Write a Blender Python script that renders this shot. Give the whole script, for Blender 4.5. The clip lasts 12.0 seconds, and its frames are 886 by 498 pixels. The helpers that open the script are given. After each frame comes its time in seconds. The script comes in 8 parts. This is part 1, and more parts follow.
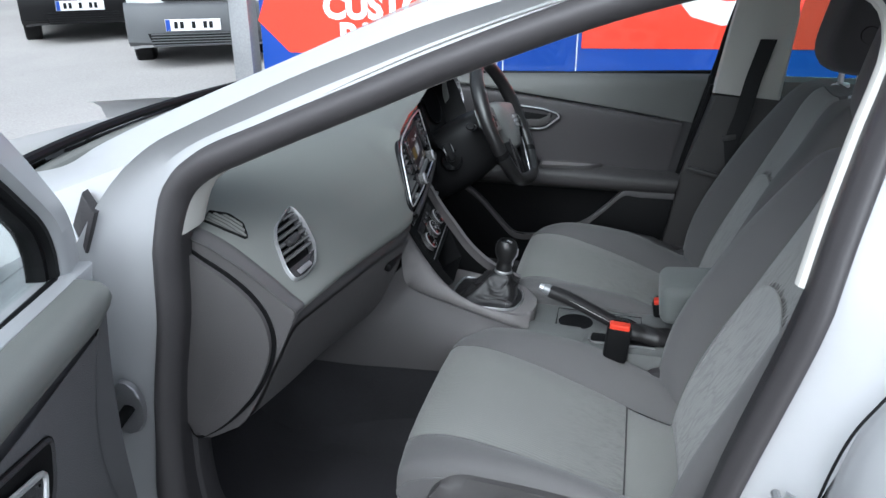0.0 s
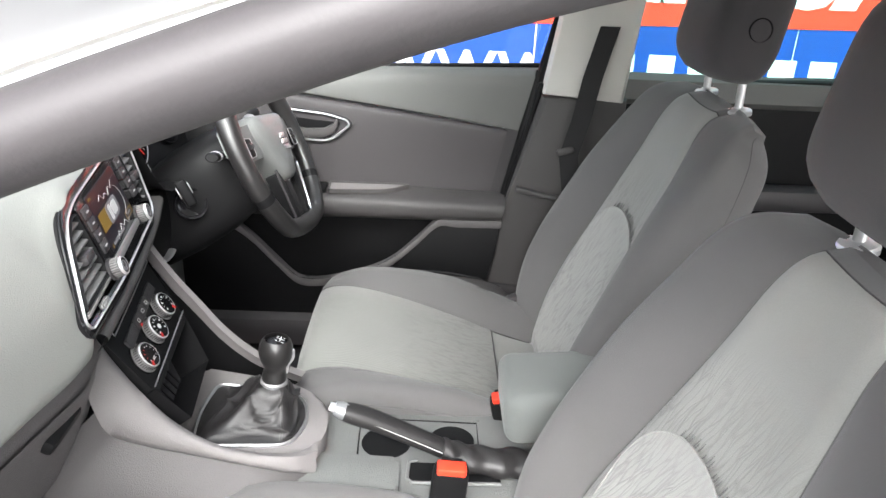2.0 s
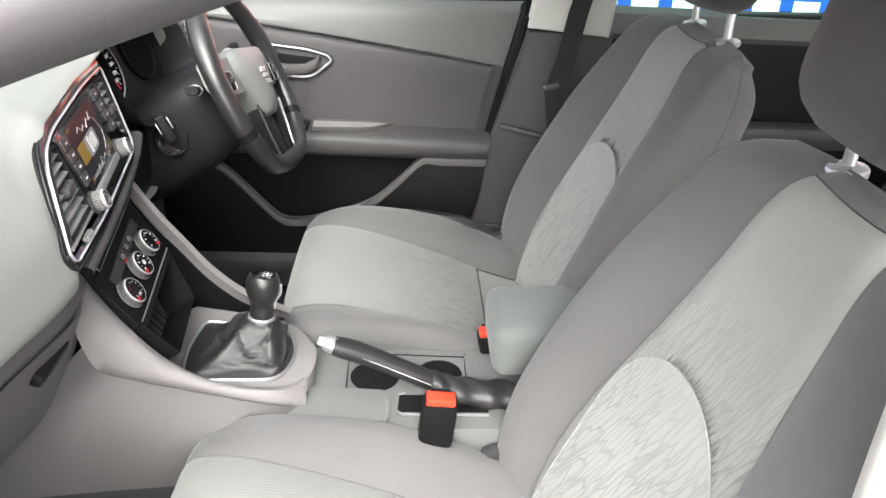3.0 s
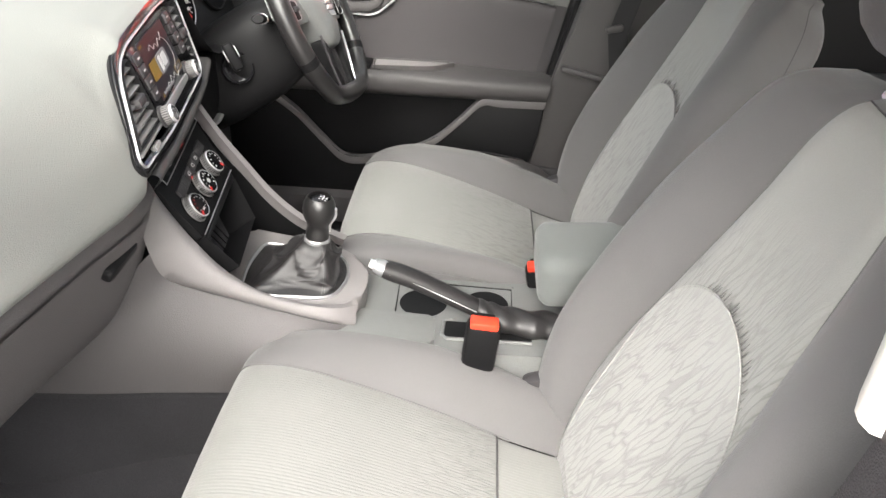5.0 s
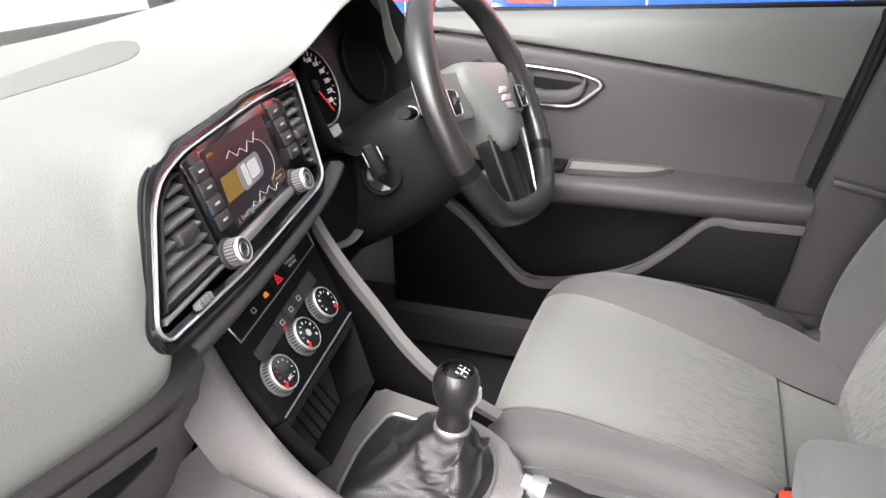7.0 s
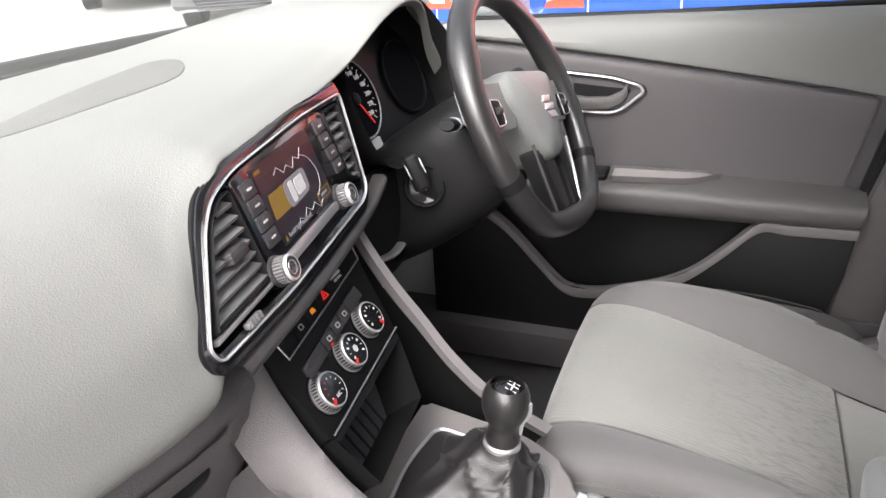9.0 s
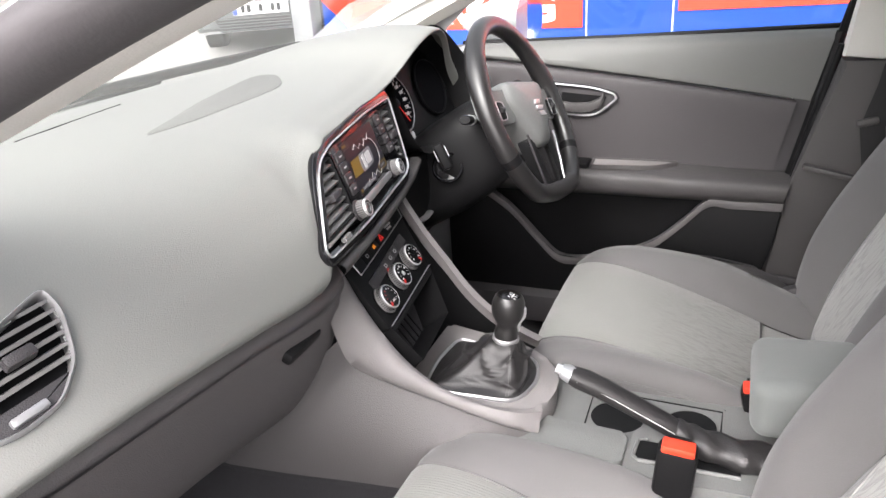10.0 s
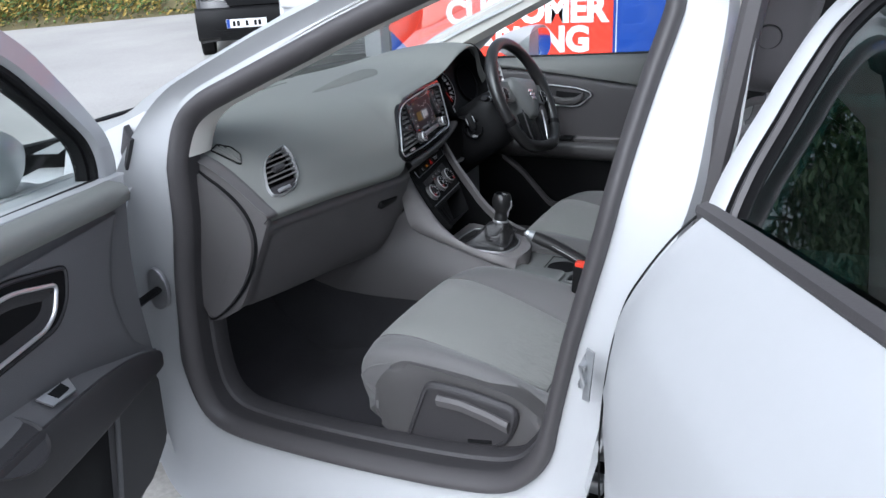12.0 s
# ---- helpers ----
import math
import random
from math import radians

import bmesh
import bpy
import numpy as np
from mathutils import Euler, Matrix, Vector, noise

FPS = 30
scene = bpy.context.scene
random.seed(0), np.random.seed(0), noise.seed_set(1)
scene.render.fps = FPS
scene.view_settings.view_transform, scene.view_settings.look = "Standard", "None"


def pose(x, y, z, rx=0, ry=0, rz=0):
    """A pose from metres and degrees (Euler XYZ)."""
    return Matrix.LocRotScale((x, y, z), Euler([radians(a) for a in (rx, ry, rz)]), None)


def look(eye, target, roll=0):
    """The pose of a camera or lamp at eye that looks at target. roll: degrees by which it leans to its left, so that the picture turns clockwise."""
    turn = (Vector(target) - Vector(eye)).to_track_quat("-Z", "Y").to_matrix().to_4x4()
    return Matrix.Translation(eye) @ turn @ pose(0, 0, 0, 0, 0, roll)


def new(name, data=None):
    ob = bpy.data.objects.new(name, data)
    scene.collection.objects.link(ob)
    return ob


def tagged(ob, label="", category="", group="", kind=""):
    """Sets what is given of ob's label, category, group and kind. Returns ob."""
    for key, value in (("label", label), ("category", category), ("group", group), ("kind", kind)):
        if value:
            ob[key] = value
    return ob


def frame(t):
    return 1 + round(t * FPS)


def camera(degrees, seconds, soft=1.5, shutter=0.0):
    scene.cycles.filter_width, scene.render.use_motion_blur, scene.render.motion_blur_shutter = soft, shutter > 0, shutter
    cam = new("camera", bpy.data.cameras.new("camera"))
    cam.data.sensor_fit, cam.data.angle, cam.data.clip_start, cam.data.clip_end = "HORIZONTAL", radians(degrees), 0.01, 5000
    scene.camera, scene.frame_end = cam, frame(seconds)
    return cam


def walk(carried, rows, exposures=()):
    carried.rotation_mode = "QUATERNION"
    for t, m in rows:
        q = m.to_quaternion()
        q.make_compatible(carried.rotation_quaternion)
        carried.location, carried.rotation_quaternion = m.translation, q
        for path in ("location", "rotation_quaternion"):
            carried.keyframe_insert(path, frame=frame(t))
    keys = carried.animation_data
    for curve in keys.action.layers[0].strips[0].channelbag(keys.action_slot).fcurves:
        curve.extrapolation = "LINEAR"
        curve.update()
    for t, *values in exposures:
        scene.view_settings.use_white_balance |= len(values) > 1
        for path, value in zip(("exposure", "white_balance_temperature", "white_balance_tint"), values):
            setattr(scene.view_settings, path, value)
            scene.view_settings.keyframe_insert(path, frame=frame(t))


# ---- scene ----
cam = camera(61.9, 12.0)
PATH = [
    (0, (0.0096, -1.6424, 1.385), (-0.4489, 0.1563, 0.641), -0.2),
    (0.5, (-0.0412, -1.461, 1.36), (-0.3768, 0.3537, 0.591), 0.9),
    (1, (-0.0429, -1.278, 1.339), (-0.2351, 0.55, 0.551), 1.8),
    (1.5, (-0.0368, -1.1112, 1.339), (-0.0926, 0.7212, 0.54), 2.4),
    (2, (-0.0236, -1.0151, 1.357), (0.0312, 0.8098, 0.541), 2.7),
    (2.5, (-0.0261, -0.9932, 1.356), (0.0886, 0.8093, 0.497), 2.9),
    (3, (-0.0332, -1.0192, 1.335), (0.0782, 0.7417, 0.394), 3.1),
    (3.5, (-0.0251, -1.0726, 1.311), (0.0482, 0.6336, 0.269), 3.3),
    (3.7, (-0.0222, -1.0975, 1.3), (0.0349, 0.5828, 0.217), 3.4),
    (5.3, (-0.0097, -1.0397, 1.305), (-0.096, 0.6897, 0.305), 2.7),
    (5.5, (-0.0146, -0.9879, 1.293), (-0.1349, 0.7748, 0.355), 2.6),
    (6, (0.0066, -0.8647, 1.249), (-0.3441, 0.8969, 0.369), 1.2),
    (6.5, (0.0106, -0.7495, 1.224), (-0.525, 0.9739, 0.363), -0.4),
    (7, (-0.0277, -0.6613, 1.213), (-0.6443, 1.0408, 0.364), -1.5),
    (7.2, (-0.0433, -0.6389, 1.207), (-0.6687, 1.0693, 0.375), -2.0),
    (8.8, (-0.0594, -0.6387, 1.203), (-0.7459, 1.0494, 0.384), -3.55),
    (9, (-0.0467, -0.6534, 1.216), (-0.7492, 1.0249, 0.386), -3.5),
    (9.5, (-0.0047, -0.7744, 1.242), (-0.7152, 0.912, 0.435), -3.8),
    (10, (0.07, -1.0065, 1.277), (-0.6548, 0.6824, 0.49), -4.0),
    (10.5, (0.1312, -1.2521, 1.297), (-0.6303, 0.4325, 0.534), -4.2),
    (11, (0.2322, -1.4932, 1.308), (-0.5732, 0.1783, 0.563), -4.1),
    (11.5, (0.3679, -1.677, 1.311), (-0.472, -0.0124, 0.589), -3.8),
    (12, (0.4952, -1.8226, 1.328), (-0.3665, -0.1604, 0.625), -3.2),
]
walk(cam, [(t, look(eye, target, roll)) for t, eye, target, roll in PATH],
     [(0, 0.75, 5650, 6), (0.5, 1.1, 5800, 7), (1.0, 1.7, 6100, 9), (1.5, 2.1, 6250, 11), (2.0, 2.3, 6350, 10), (3.7, 2.4, 6550, 9), (5.3, 2.35, 6700, 11), (6.5, 2.4, 6550, 13), (7.2, 2.42, 6500, 14), (8.8, 2.35, 6500, 15), (9.5, 2.22, 6500, 15), (10.5, 2.0, 6450, 14), (11.0, 1.55, 6250, 12), (11.5, 1.15, 5950, 11), (12, 0.8, 5650, 9)])

# ---- sky, sun, exposure ----
from mathutils.bvhtree import BVHTree
world = bpy.data.worlds.new("overcast")
scene.world = world
world.use_nodes = True
wn = world.node_tree.nodes
wl = world.node_tree.links
sky = wn.new("ShaderNodeTexSky")
sky.sky_type = "NISHITA"
sky.sun_disc = False
sky.sun_elevation = radians(45)
sky.sun_rotation = radians(184)
sky.dust_density = 6.0
sky.air_density = 1.0
haze = wn.new("ShaderNodeHueSaturation")
haze.inputs["Saturation"].default_value = 0.25
wl.new(sky.outputs[0], haze.inputs["Color"])
wl.new(haze.outputs[0], wn["Background"].inputs[0])
wn["Background"].inputs[1].default_value = 0.15
sun_data = bpy.data.lights.new("sun", "SUN")
sun_data.energy = 1.08
sun_data.angle = radians(75)
sun_data.color = (1.0, 0.97, 0.93)
sun = new("sun", sun_data)
sun.matrix_world = look((0, 0, 10), (0.05, 0.66, 9.30))

# ---- materials ----
def material(name, color, rough=0.5, metal=0.0, var=0.15, grain=300.0, bump=0.0, stain=3.0, bump_scale=None, spec=0.5, coat=0.0, random_piece=0.0, dark=None):
    m = bpy.data.materials.new(name)
    m.use_nodes = True
    n, l = m.node_tree.nodes, m.node_tree.links
    p = n["Principled BSDF"]
    tc = n.new("ShaderNodeTexCoord")
    big = n.new("ShaderNodeTexNoise")
    big.inputs["Scale"].default_value = stain
    big.inputs["Detail"].default_value = 4
    fine = n.new("ShaderNodeTexNoise")
    fine.inputs["Scale"].default_value = grain
    fine.inputs["Detail"].default_value = 2
    l.new(tc.outputs["Object"], big.inputs["Vector"])
    l.new(tc.outputs["Object"], fine.inputs["Vector"])
    add = n.new("ShaderNodeMath")
    add.operation = "ADD"
    l.new(big.outputs["Fac"], add.inputs[0])
    l.new(fine.outputs["Fac"], add.inputs[1])
    ramp = n.new("ShaderNodeMapRange")
    ramp.inputs["From Min"].default_value = 0.6
    ramp.inputs["From Max"].default_value = 1.4
    ramp.inputs["To Min"].default_value = 1 - var
    ramp.inputs["To Max"].default_value = 1 + var
    l.new(add.outputs[0], ramp.inputs["Value"])
    mul = n.new("ShaderNodeMix")
    mul.data_type = "RGBA"
    mul.blend_type = "MULTIPLY"
    mul.inputs["Factor"].default_value = 1
    mul.inputs["A"].default_value = (*color, 1)
    l.new(ramp.outputs[0], mul.inputs["B"])
    l.new(mul.outputs["Result"], p.inputs["Base Color"])
    rr = n.new("ShaderNodeMapRange")
    rr.inputs["To Min"].default_value = max(0.02, rough - 0.07)
    rr.inputs["To Max"].default_value = min(1, rough + 0.07)
    l.new(big.outputs["Fac"], rr.inputs["Value"])
    l.new(rr.outputs[0], p.inputs["Roughness"])
    p.inputs["Metallic"].default_value = metal
    p.inputs["Specular IOR Level"].default_value = spec
    p.inputs["Coat Weight"].default_value = coat
    p.inputs["Coat Roughness"].default_value = 0.04
    if bump:
        b = n.new("ShaderNodeBump")
        b.inputs["Strength"].default_value = bump
        b.inputs["Distance"].default_value = 0.002
        src = fine
        if bump_scale:
            src = n.new("ShaderNodeTexVoronoi")
            src.inputs["Scale"].default_value = bump_scale
            l.new(tc.outputs["Object"], src.inputs["Vector"])
            l.new(src.outputs["Distance"], b.inputs["Height"])
        else:
            l.new(src.outputs["Fac"], b.inputs["Height"])
        l.new(b.outputs[0], p.inputs["Normal"])
    return m


def fabric(name, color, rib=0.0, lines=None, rough=0.95):
    """Woven cloth: fine weave, straight ribs, or a net of long crossing creases.
    lines: (stretch, turn, fade axis, from, to): creases fade out along that axis."""
    m = material(name, color, rough, 0, 0.10, 900, 0.25, 6)
    n, l = m.node_tree.nodes, m.node_tree.links
    p = n["Principled BSDF"]
    p.inputs["Sheen Weight"].default_value = 0.2
    p.inputs["Sheen Roughness"].default_value = 0.5
    p.inputs["Specular IOR Level"].default_value = 0.3
    tc = n.new("ShaderNodeTexCoord")
    old = p.inputs["Normal"].links[0].from_node
    if rib:
        wave = n.new("ShaderNodeTexWave")
        wave.wave_type = "BANDS"
        wave.bands_direction = "Y"
        wave.inputs["Scale"].default_value = rib
        wave.inputs["Distortion"].default_value = 0.6
        wave.inputs["Detail Scale"].default_value = 0.5
        l.new(tc.outputs["Object"], wave.inputs["Vector"])
        b = n.new("ShaderNodeBump")
        b.inputs["Strength"].default_value = 0.18
        b.inputs["Distance"].default_value = 0.002
        l.new(wave.outputs["Fac"], b.inputs["Height"])
        l.new(old.outputs[0], b.inputs["Normal"])
        l.new(b.outputs[0], p.inputs["Normal"])
        old = b
    if lines:
        stretch, turn, axis, f0, f1 = lines
        mp = n.new("ShaderNodeMapping")
        mp.vector_type = "TEXTURE"
        mp.inputs["Scale"].default_value = stretch
        mp.inputs["Rotation"].default_value = turn
        warp = n.new("ShaderNodeTexNoise")
        warp.inputs["Scale"].default_value = 14
        l.new(tc.outputs["Object"], warp.inputs["Vector"])
        sc = n.new("ShaderNodeVectorMath")
        sc.operation = "SCALE"
        sc.inputs["Scale"].default_value = 0.02
        l.new(warp.outputs["Color"], sc.inputs[0])
        ad = n.new("ShaderNodeVectorMath")
        ad.operation = "ADD"
        l.new(tc.outputs["Object"], ad.inputs[0])
        l.new(sc.outputs[0], ad.inputs[1])
        l.new(ad.outputs[0], mp.inputs["Vector"])
        vo = n.new("ShaderNodeTexVoronoi")
        vo.feature = "DISTANCE_TO_EDGE"
        vo.inputs["Scale"].default_value = 1.0
        l.new(mp.outputs[0], vo.inputs["Vector"])
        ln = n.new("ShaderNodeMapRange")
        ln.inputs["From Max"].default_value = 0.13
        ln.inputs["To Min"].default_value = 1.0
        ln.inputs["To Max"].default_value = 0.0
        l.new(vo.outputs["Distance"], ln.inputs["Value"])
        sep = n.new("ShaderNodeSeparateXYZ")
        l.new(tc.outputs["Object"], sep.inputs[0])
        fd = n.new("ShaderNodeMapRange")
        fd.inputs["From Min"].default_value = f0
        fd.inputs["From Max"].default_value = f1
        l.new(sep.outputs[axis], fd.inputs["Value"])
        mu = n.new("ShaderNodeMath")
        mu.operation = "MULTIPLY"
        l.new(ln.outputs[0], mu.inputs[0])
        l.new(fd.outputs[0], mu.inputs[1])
        # crease lines darken the cloth colour too, not only its bump
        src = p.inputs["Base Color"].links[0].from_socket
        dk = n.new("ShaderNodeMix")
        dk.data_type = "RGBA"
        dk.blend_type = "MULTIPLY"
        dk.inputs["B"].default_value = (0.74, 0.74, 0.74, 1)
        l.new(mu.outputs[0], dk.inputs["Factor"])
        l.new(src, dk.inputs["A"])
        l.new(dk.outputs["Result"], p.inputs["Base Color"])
        b = n.new("ShaderNodeBump")
        b.invert = True
        b.inputs["Strength"].default_value = 0.3
        b.inputs["Distance"].default_value = 0.003
        l.new(mu.outputs[0], b.inputs["Height"])
        l.new(old.outputs[0], b.inputs["Normal"])
        l.new(b.outputs[0], p.inputs["Normal"])
    return m


def glass(name, tint=(1, 1, 1), gloss=0.04, rough=0.0, rim=0.8):
    """Thin pane: mostly clear, glossier towards a glancing view, alike from both sides."""
    m = bpy.data.materials.new(name)
    m.use_nodes = True
    n, l = m.node_tree.nodes, m.node_tree.links
    out = n["Material Output"]
    tr = n.new("ShaderNodeBsdfTransparent")
    tr.inputs[0].default_value = (*tint, 1)
    gl = n.new("ShaderNodeBsdfGlossy")
    gl.inputs["Roughness"].default_value = rough
    lw = n.new("ShaderNodeLayerWeight")
    pw = n.new("ShaderNodeMath")
    pw.operation = "POWER"
    pw.inputs[1].default_value = 5.0
    l.new(lw.outputs["Facing"], pw.inputs[0])
    ad = n.new("ShaderNodeMath")
    ad.operation = "MULTIPLY_ADD"
    ad.inputs[1].default_value = rim
    ad.inputs[2].default_value = gloss
    ad.use_clamp = True
    l.new(pw.outputs[0], ad.inputs[0])
    mx = n.new("ShaderNodeMixShader")
    l.new(ad.outputs[0], mx.inputs[0])
    l.new(tr.outputs[0], mx.inputs[1])
    l.new(gl.outputs[0], mx.inputs[2])
    l.new(mx.outputs[0], out.inputs[0])
    return m


def glow(name, color, strength, base=0.1):
    m = bpy.data.materials.new(name)
    m.use_nodes = True
    p = m.node_tree.nodes["Principled BSDF"]
    p.inputs["Base Color"].default_value = (*(c * base for c in color), 1)
    p.inputs["Emission Color"].default_value = (*color, 1)
    p.inputs["Emission Strength"].default_value = strength * 0.17
    return m


DASH = material("soft_dash_plastic", (0.164, 0.168, 0.158), 0.62, 0, 0.06, 700, 0.15, 2, 620)
DASH_LOW = material("hard_dash_plastic", (0.085, 0.080, 0.081), 0.55, 0, 0.08, 700, 0.3, 3, 620)
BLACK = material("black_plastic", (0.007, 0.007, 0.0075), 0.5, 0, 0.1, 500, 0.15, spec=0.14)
DIAL = material("matte_dial_black", (0.006, 0.006, 0.007), 0.9, 0, 0.1, 500, spec=0.02)
DOOR_TRIM = material("door_trim_plastic", (0.125, 0.123, 0.127), 0.6, 0, 0.08, 700, 0.3, 3, 620, spec=0.35)
DARK = material("charcoal_plastic", (0.032, 0.030, 0.032), 0.5, 0, 0.1, 600, 0.3, 3, 600)
GLOSS = material("piano_black", (0.008, 0.008, 0.009), 0.12, 0, 0.05, 200)
CHROME = material("satin_chrome", (0.80, 0.80, 0.81), 0.3, 0.8, 0.05, 200)
SILVER = material("silver_paint", (0.42, 0.42, 0.43), 0.35, 0.7, 0.05, 300)
WHITE = material("white_car_paint", (0.41, 0.416, 0.425), 0.3, 0, 0.015, 40, 0, 1.5, coat=0.3)
RUBBER = material("grey_rubber_seal", (0.052, 0.048, 0.050), 0.55, 0, 0.05, 300, 0.08)
SEAT_MID = fabric("seat_cushion_cloth", (0.19, 0.191, 0.182), 60, ((0.05, 0.0065, 0.05), (0, 0, 0.1), "X", -0.10, 0.08))
SEAT_TOP = fabric("seat_plain_cloth", (0.22, 0.221, 0.211), 60)
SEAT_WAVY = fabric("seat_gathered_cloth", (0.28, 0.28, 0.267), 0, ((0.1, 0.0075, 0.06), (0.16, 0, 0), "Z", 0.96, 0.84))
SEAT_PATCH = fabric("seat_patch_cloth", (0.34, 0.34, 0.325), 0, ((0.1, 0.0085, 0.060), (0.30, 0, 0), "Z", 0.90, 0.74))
SEAT_SIDE = fabric("seat_bolster_cloth", (0.114, 0.111, 0.111))
SEAT_BACK = fabric("seat_back_cloth", (0.055, 0.052, 0.055))
STITCH = material("grey_stitching", (0.16, 0.155, 0.155), 0.8)
SEAM = material("seam_thread", (0.06, 0.058, 0.058), 0.9)
LEATHER = material("black_leather", (0.014, 0.0135, 0.0135), 0.30, 0, 0.15, 260, 0.10, 6, 420, spec=0.6)
GAITER = material("gaiter_leather", (0.020, 0.019, 0.0195), 0.42, 0, 0.2, 200, 0.15, 8, 520, spec=0.5)
DOOR_SHOULDER = material("door_shoulder_plastic", (0.105, 0.107, 0.102), 0.6, 0, 0.06, 700, 0.15, 2, 620)
SLAT = material("vent_slat_plastic", (0.16, 0.156, 0.155), 0.5, 0, 0.08, 500, 0.1)
PILLAR_LOW = material("charcoal_pillar_plastic", (0.056, 0.053, 0.053), 0.5, 0, 0.08, 600, 0.3, 3, 600)
CONSOLE = material("console_plastic", (0.205, 0.193, 0.193), 0.55, 0, 0.08, 700, 0.3, 3, 620, spec=0.4)
LEATHER_GREY = material("grey_leather", (0.15, 0.155, 0.152), 0.42, 0, 0.1, 300, 0.3, 6, 500)
CARPET = material("black_carpet", (0.027, 0.0265, 0.030), 1.0, 0, 0.5, 600, 1.0, 5)
DOOR_CLOTH = material("door_insert", (0.050, 0.046, 0.048), 0.65, 0, 0.06, 700, 0.3, 3, 620)
PILLAR = material("beige_pillar_trim", (0.62, 0.61, 0.57), 0.7, 0, 0.03, 500, 0.2, 3)
RED = material("red_plastic", (0.75, 0.05, 0.02), 0.4, 0, 0.05, 200)
BELT = material("seat_belt_webbing", (0.015, 0.015, 0.016), 0.8, 0, 0.2, 900, 0.4)
MIRROR = material("mirror_glass", (0.9, 0.9, 0.9), 0.02, 1.0, 0.0)
MARK = glow("white_marking", (0.8, 0.8, 0.8), 0.2, 0.6)
MARK_DIM = material("dim_marking", (0.45, 0.45, 0.45), 0.5)
GLOW_RED = glow("red_light", (0.9, 0.03, 0.02), 0.8)
GLOW_AMBER = glow("amber_light", (0.95, 0.3, 0.02), 0.8)
SCREEN = glow("display_backlight", (0.012, 0.010, 0.022), 0.5)
# the next two glow in the colour of a reflection on the display
REFLECT_RED = glow("painted_reflection_band", (0.10, 0.022, 0.024), 0.4)
REFLECT_DIM = glow("painted_reflection_haze", (0.06, 0.013, 0.02), 0.5)
SCREEN_YEL = glow("display_yellow", (0.55, 0.33, 0.04), 0.35)
SCREEN_WHITE = glow("display_white", (0.55, 0.53, 0.56), 0.35)
CLEAR = glass("clear_glass", (0.88, 0.91, 0.90), 0.06)
SCREEN_GLASS = glass("windscreen_glass", (0.80, 0.83, 0.82), 0.07)
TINTED = glass("tinted_glass", (0.16, 0.40, 0.37), 0.22)
BLUE_BOARD = material("blue_board", (0.008, 0.055, 0.33), 0.4, 0, 0.12, 90, 0.03, 1.3)
RED_BOARD = material("red_board", (0.78, 0.045, 0.018), 0.4, 0, 0.08, 90, 0.03, 1.3)
WHITE_BOARD = material("white_board", (0.8, 0.8, 0.8), 0.45, 0, 0.05, 90)
STEEL = material("galvanised_steel", (0.35, 0.36, 0.37), 0.45, 0.6, 0.15, 60)
GROUND = material("pale_gravel_ground", (0.32, 0.31, 0.297), 0.95, 0, 0.22, 60, 0.6, 0.6)

# ---- mesh helpers ----
def thing(name, loc, label, category, group="", kind=""):
    ob = new(name)
    ob.location = loc
    ob.empty_display_size = 0.05
    return tagged(ob, label, category, group, kind)


def finish(name, bm, mat, angle=35):
    bmesh.ops.recalc_face_normals(bm, faces=bm.faces[:])
    for f in bm.faces:
        f.smooth = True
    me = bpy.data.meshes.new(name)
    bm.to_mesh(me)
    bm.free()
    me.set_sharp_from_angle(angle=radians(angle))
    me.materials.append(mat)
    return me


def part(name, bm, mat, parent=None, label="", angle=35):
    """A bmesh in world coordinates, linked as one mesh object under its thing or part."""
    ob = new(name, finish(name, bm, mat, angle))
    if parent is not None:
        ob.parent = parent
        ob.matrix_parent_inverse = Matrix.Translation(-parent.location)
    if label:
        ob["label"] = label
    return ob


def solo(name, bm, mat, label, category, group="", kind="", angle=35):
    return tagged(part(name, bm, mat, None, "", angle), label, category, group, kind)


V3 = Vector


def catmull(pts, n, closed=False):
    """A smooth curve through pts, n samples."""
    pts = [V3(p) for p in pts]
    m = len(pts)
    out = []
    spans = m if closed else m - 1
    for i in range(n):
        t = i / n * spans if closed else i / (n - 1) * spans
        k = min(int(t), spans - 1)
        f = t - k
        if closed:
            a, b, c, d = (pts[(k + j) % m] for j in (-1, 0, 1, 2))
        else:
            b, c = pts[k], pts[k + 1]
            a = pts[k - 1] if k else b * 2 - c
            d = pts[k + 2] if k + 2 < m else c * 2 - b
        out.append(0.5 * ((2 * b) + (c - a) * f + (2 * a - 5 * b + 4 * c - d) * f * f + (3 * b - a - 3 * c + d) * f ** 3))
    return out


def loft(rows, closed_u=False, closed_v=False, cap=False, bm=None):
    """Quads between rows of points; closed_u closes each row, closed_v joins last row to first."""
    bm = bm or bmesh.new()
    vs = [[bm.verts.new(p) for p in r] for r in rows]
    nr, nc = len(vs), len(vs[0])
    for i in range(nr if closed_v else nr - 1):
        for j in range(nc if closed_u else nc - 1):
            a, b, c, d = vs[i][j], vs[i][(j + 1) % nc], vs[(i + 1) % nr][(j + 1) % nc], vs[(i + 1) % nr][j]
            bm.faces.new((a, b, c, d))
    if cap and closed_u:
        bm.faces.new(vs[0][::-1])
        bm.faces.new(vs[-1])
    return bm


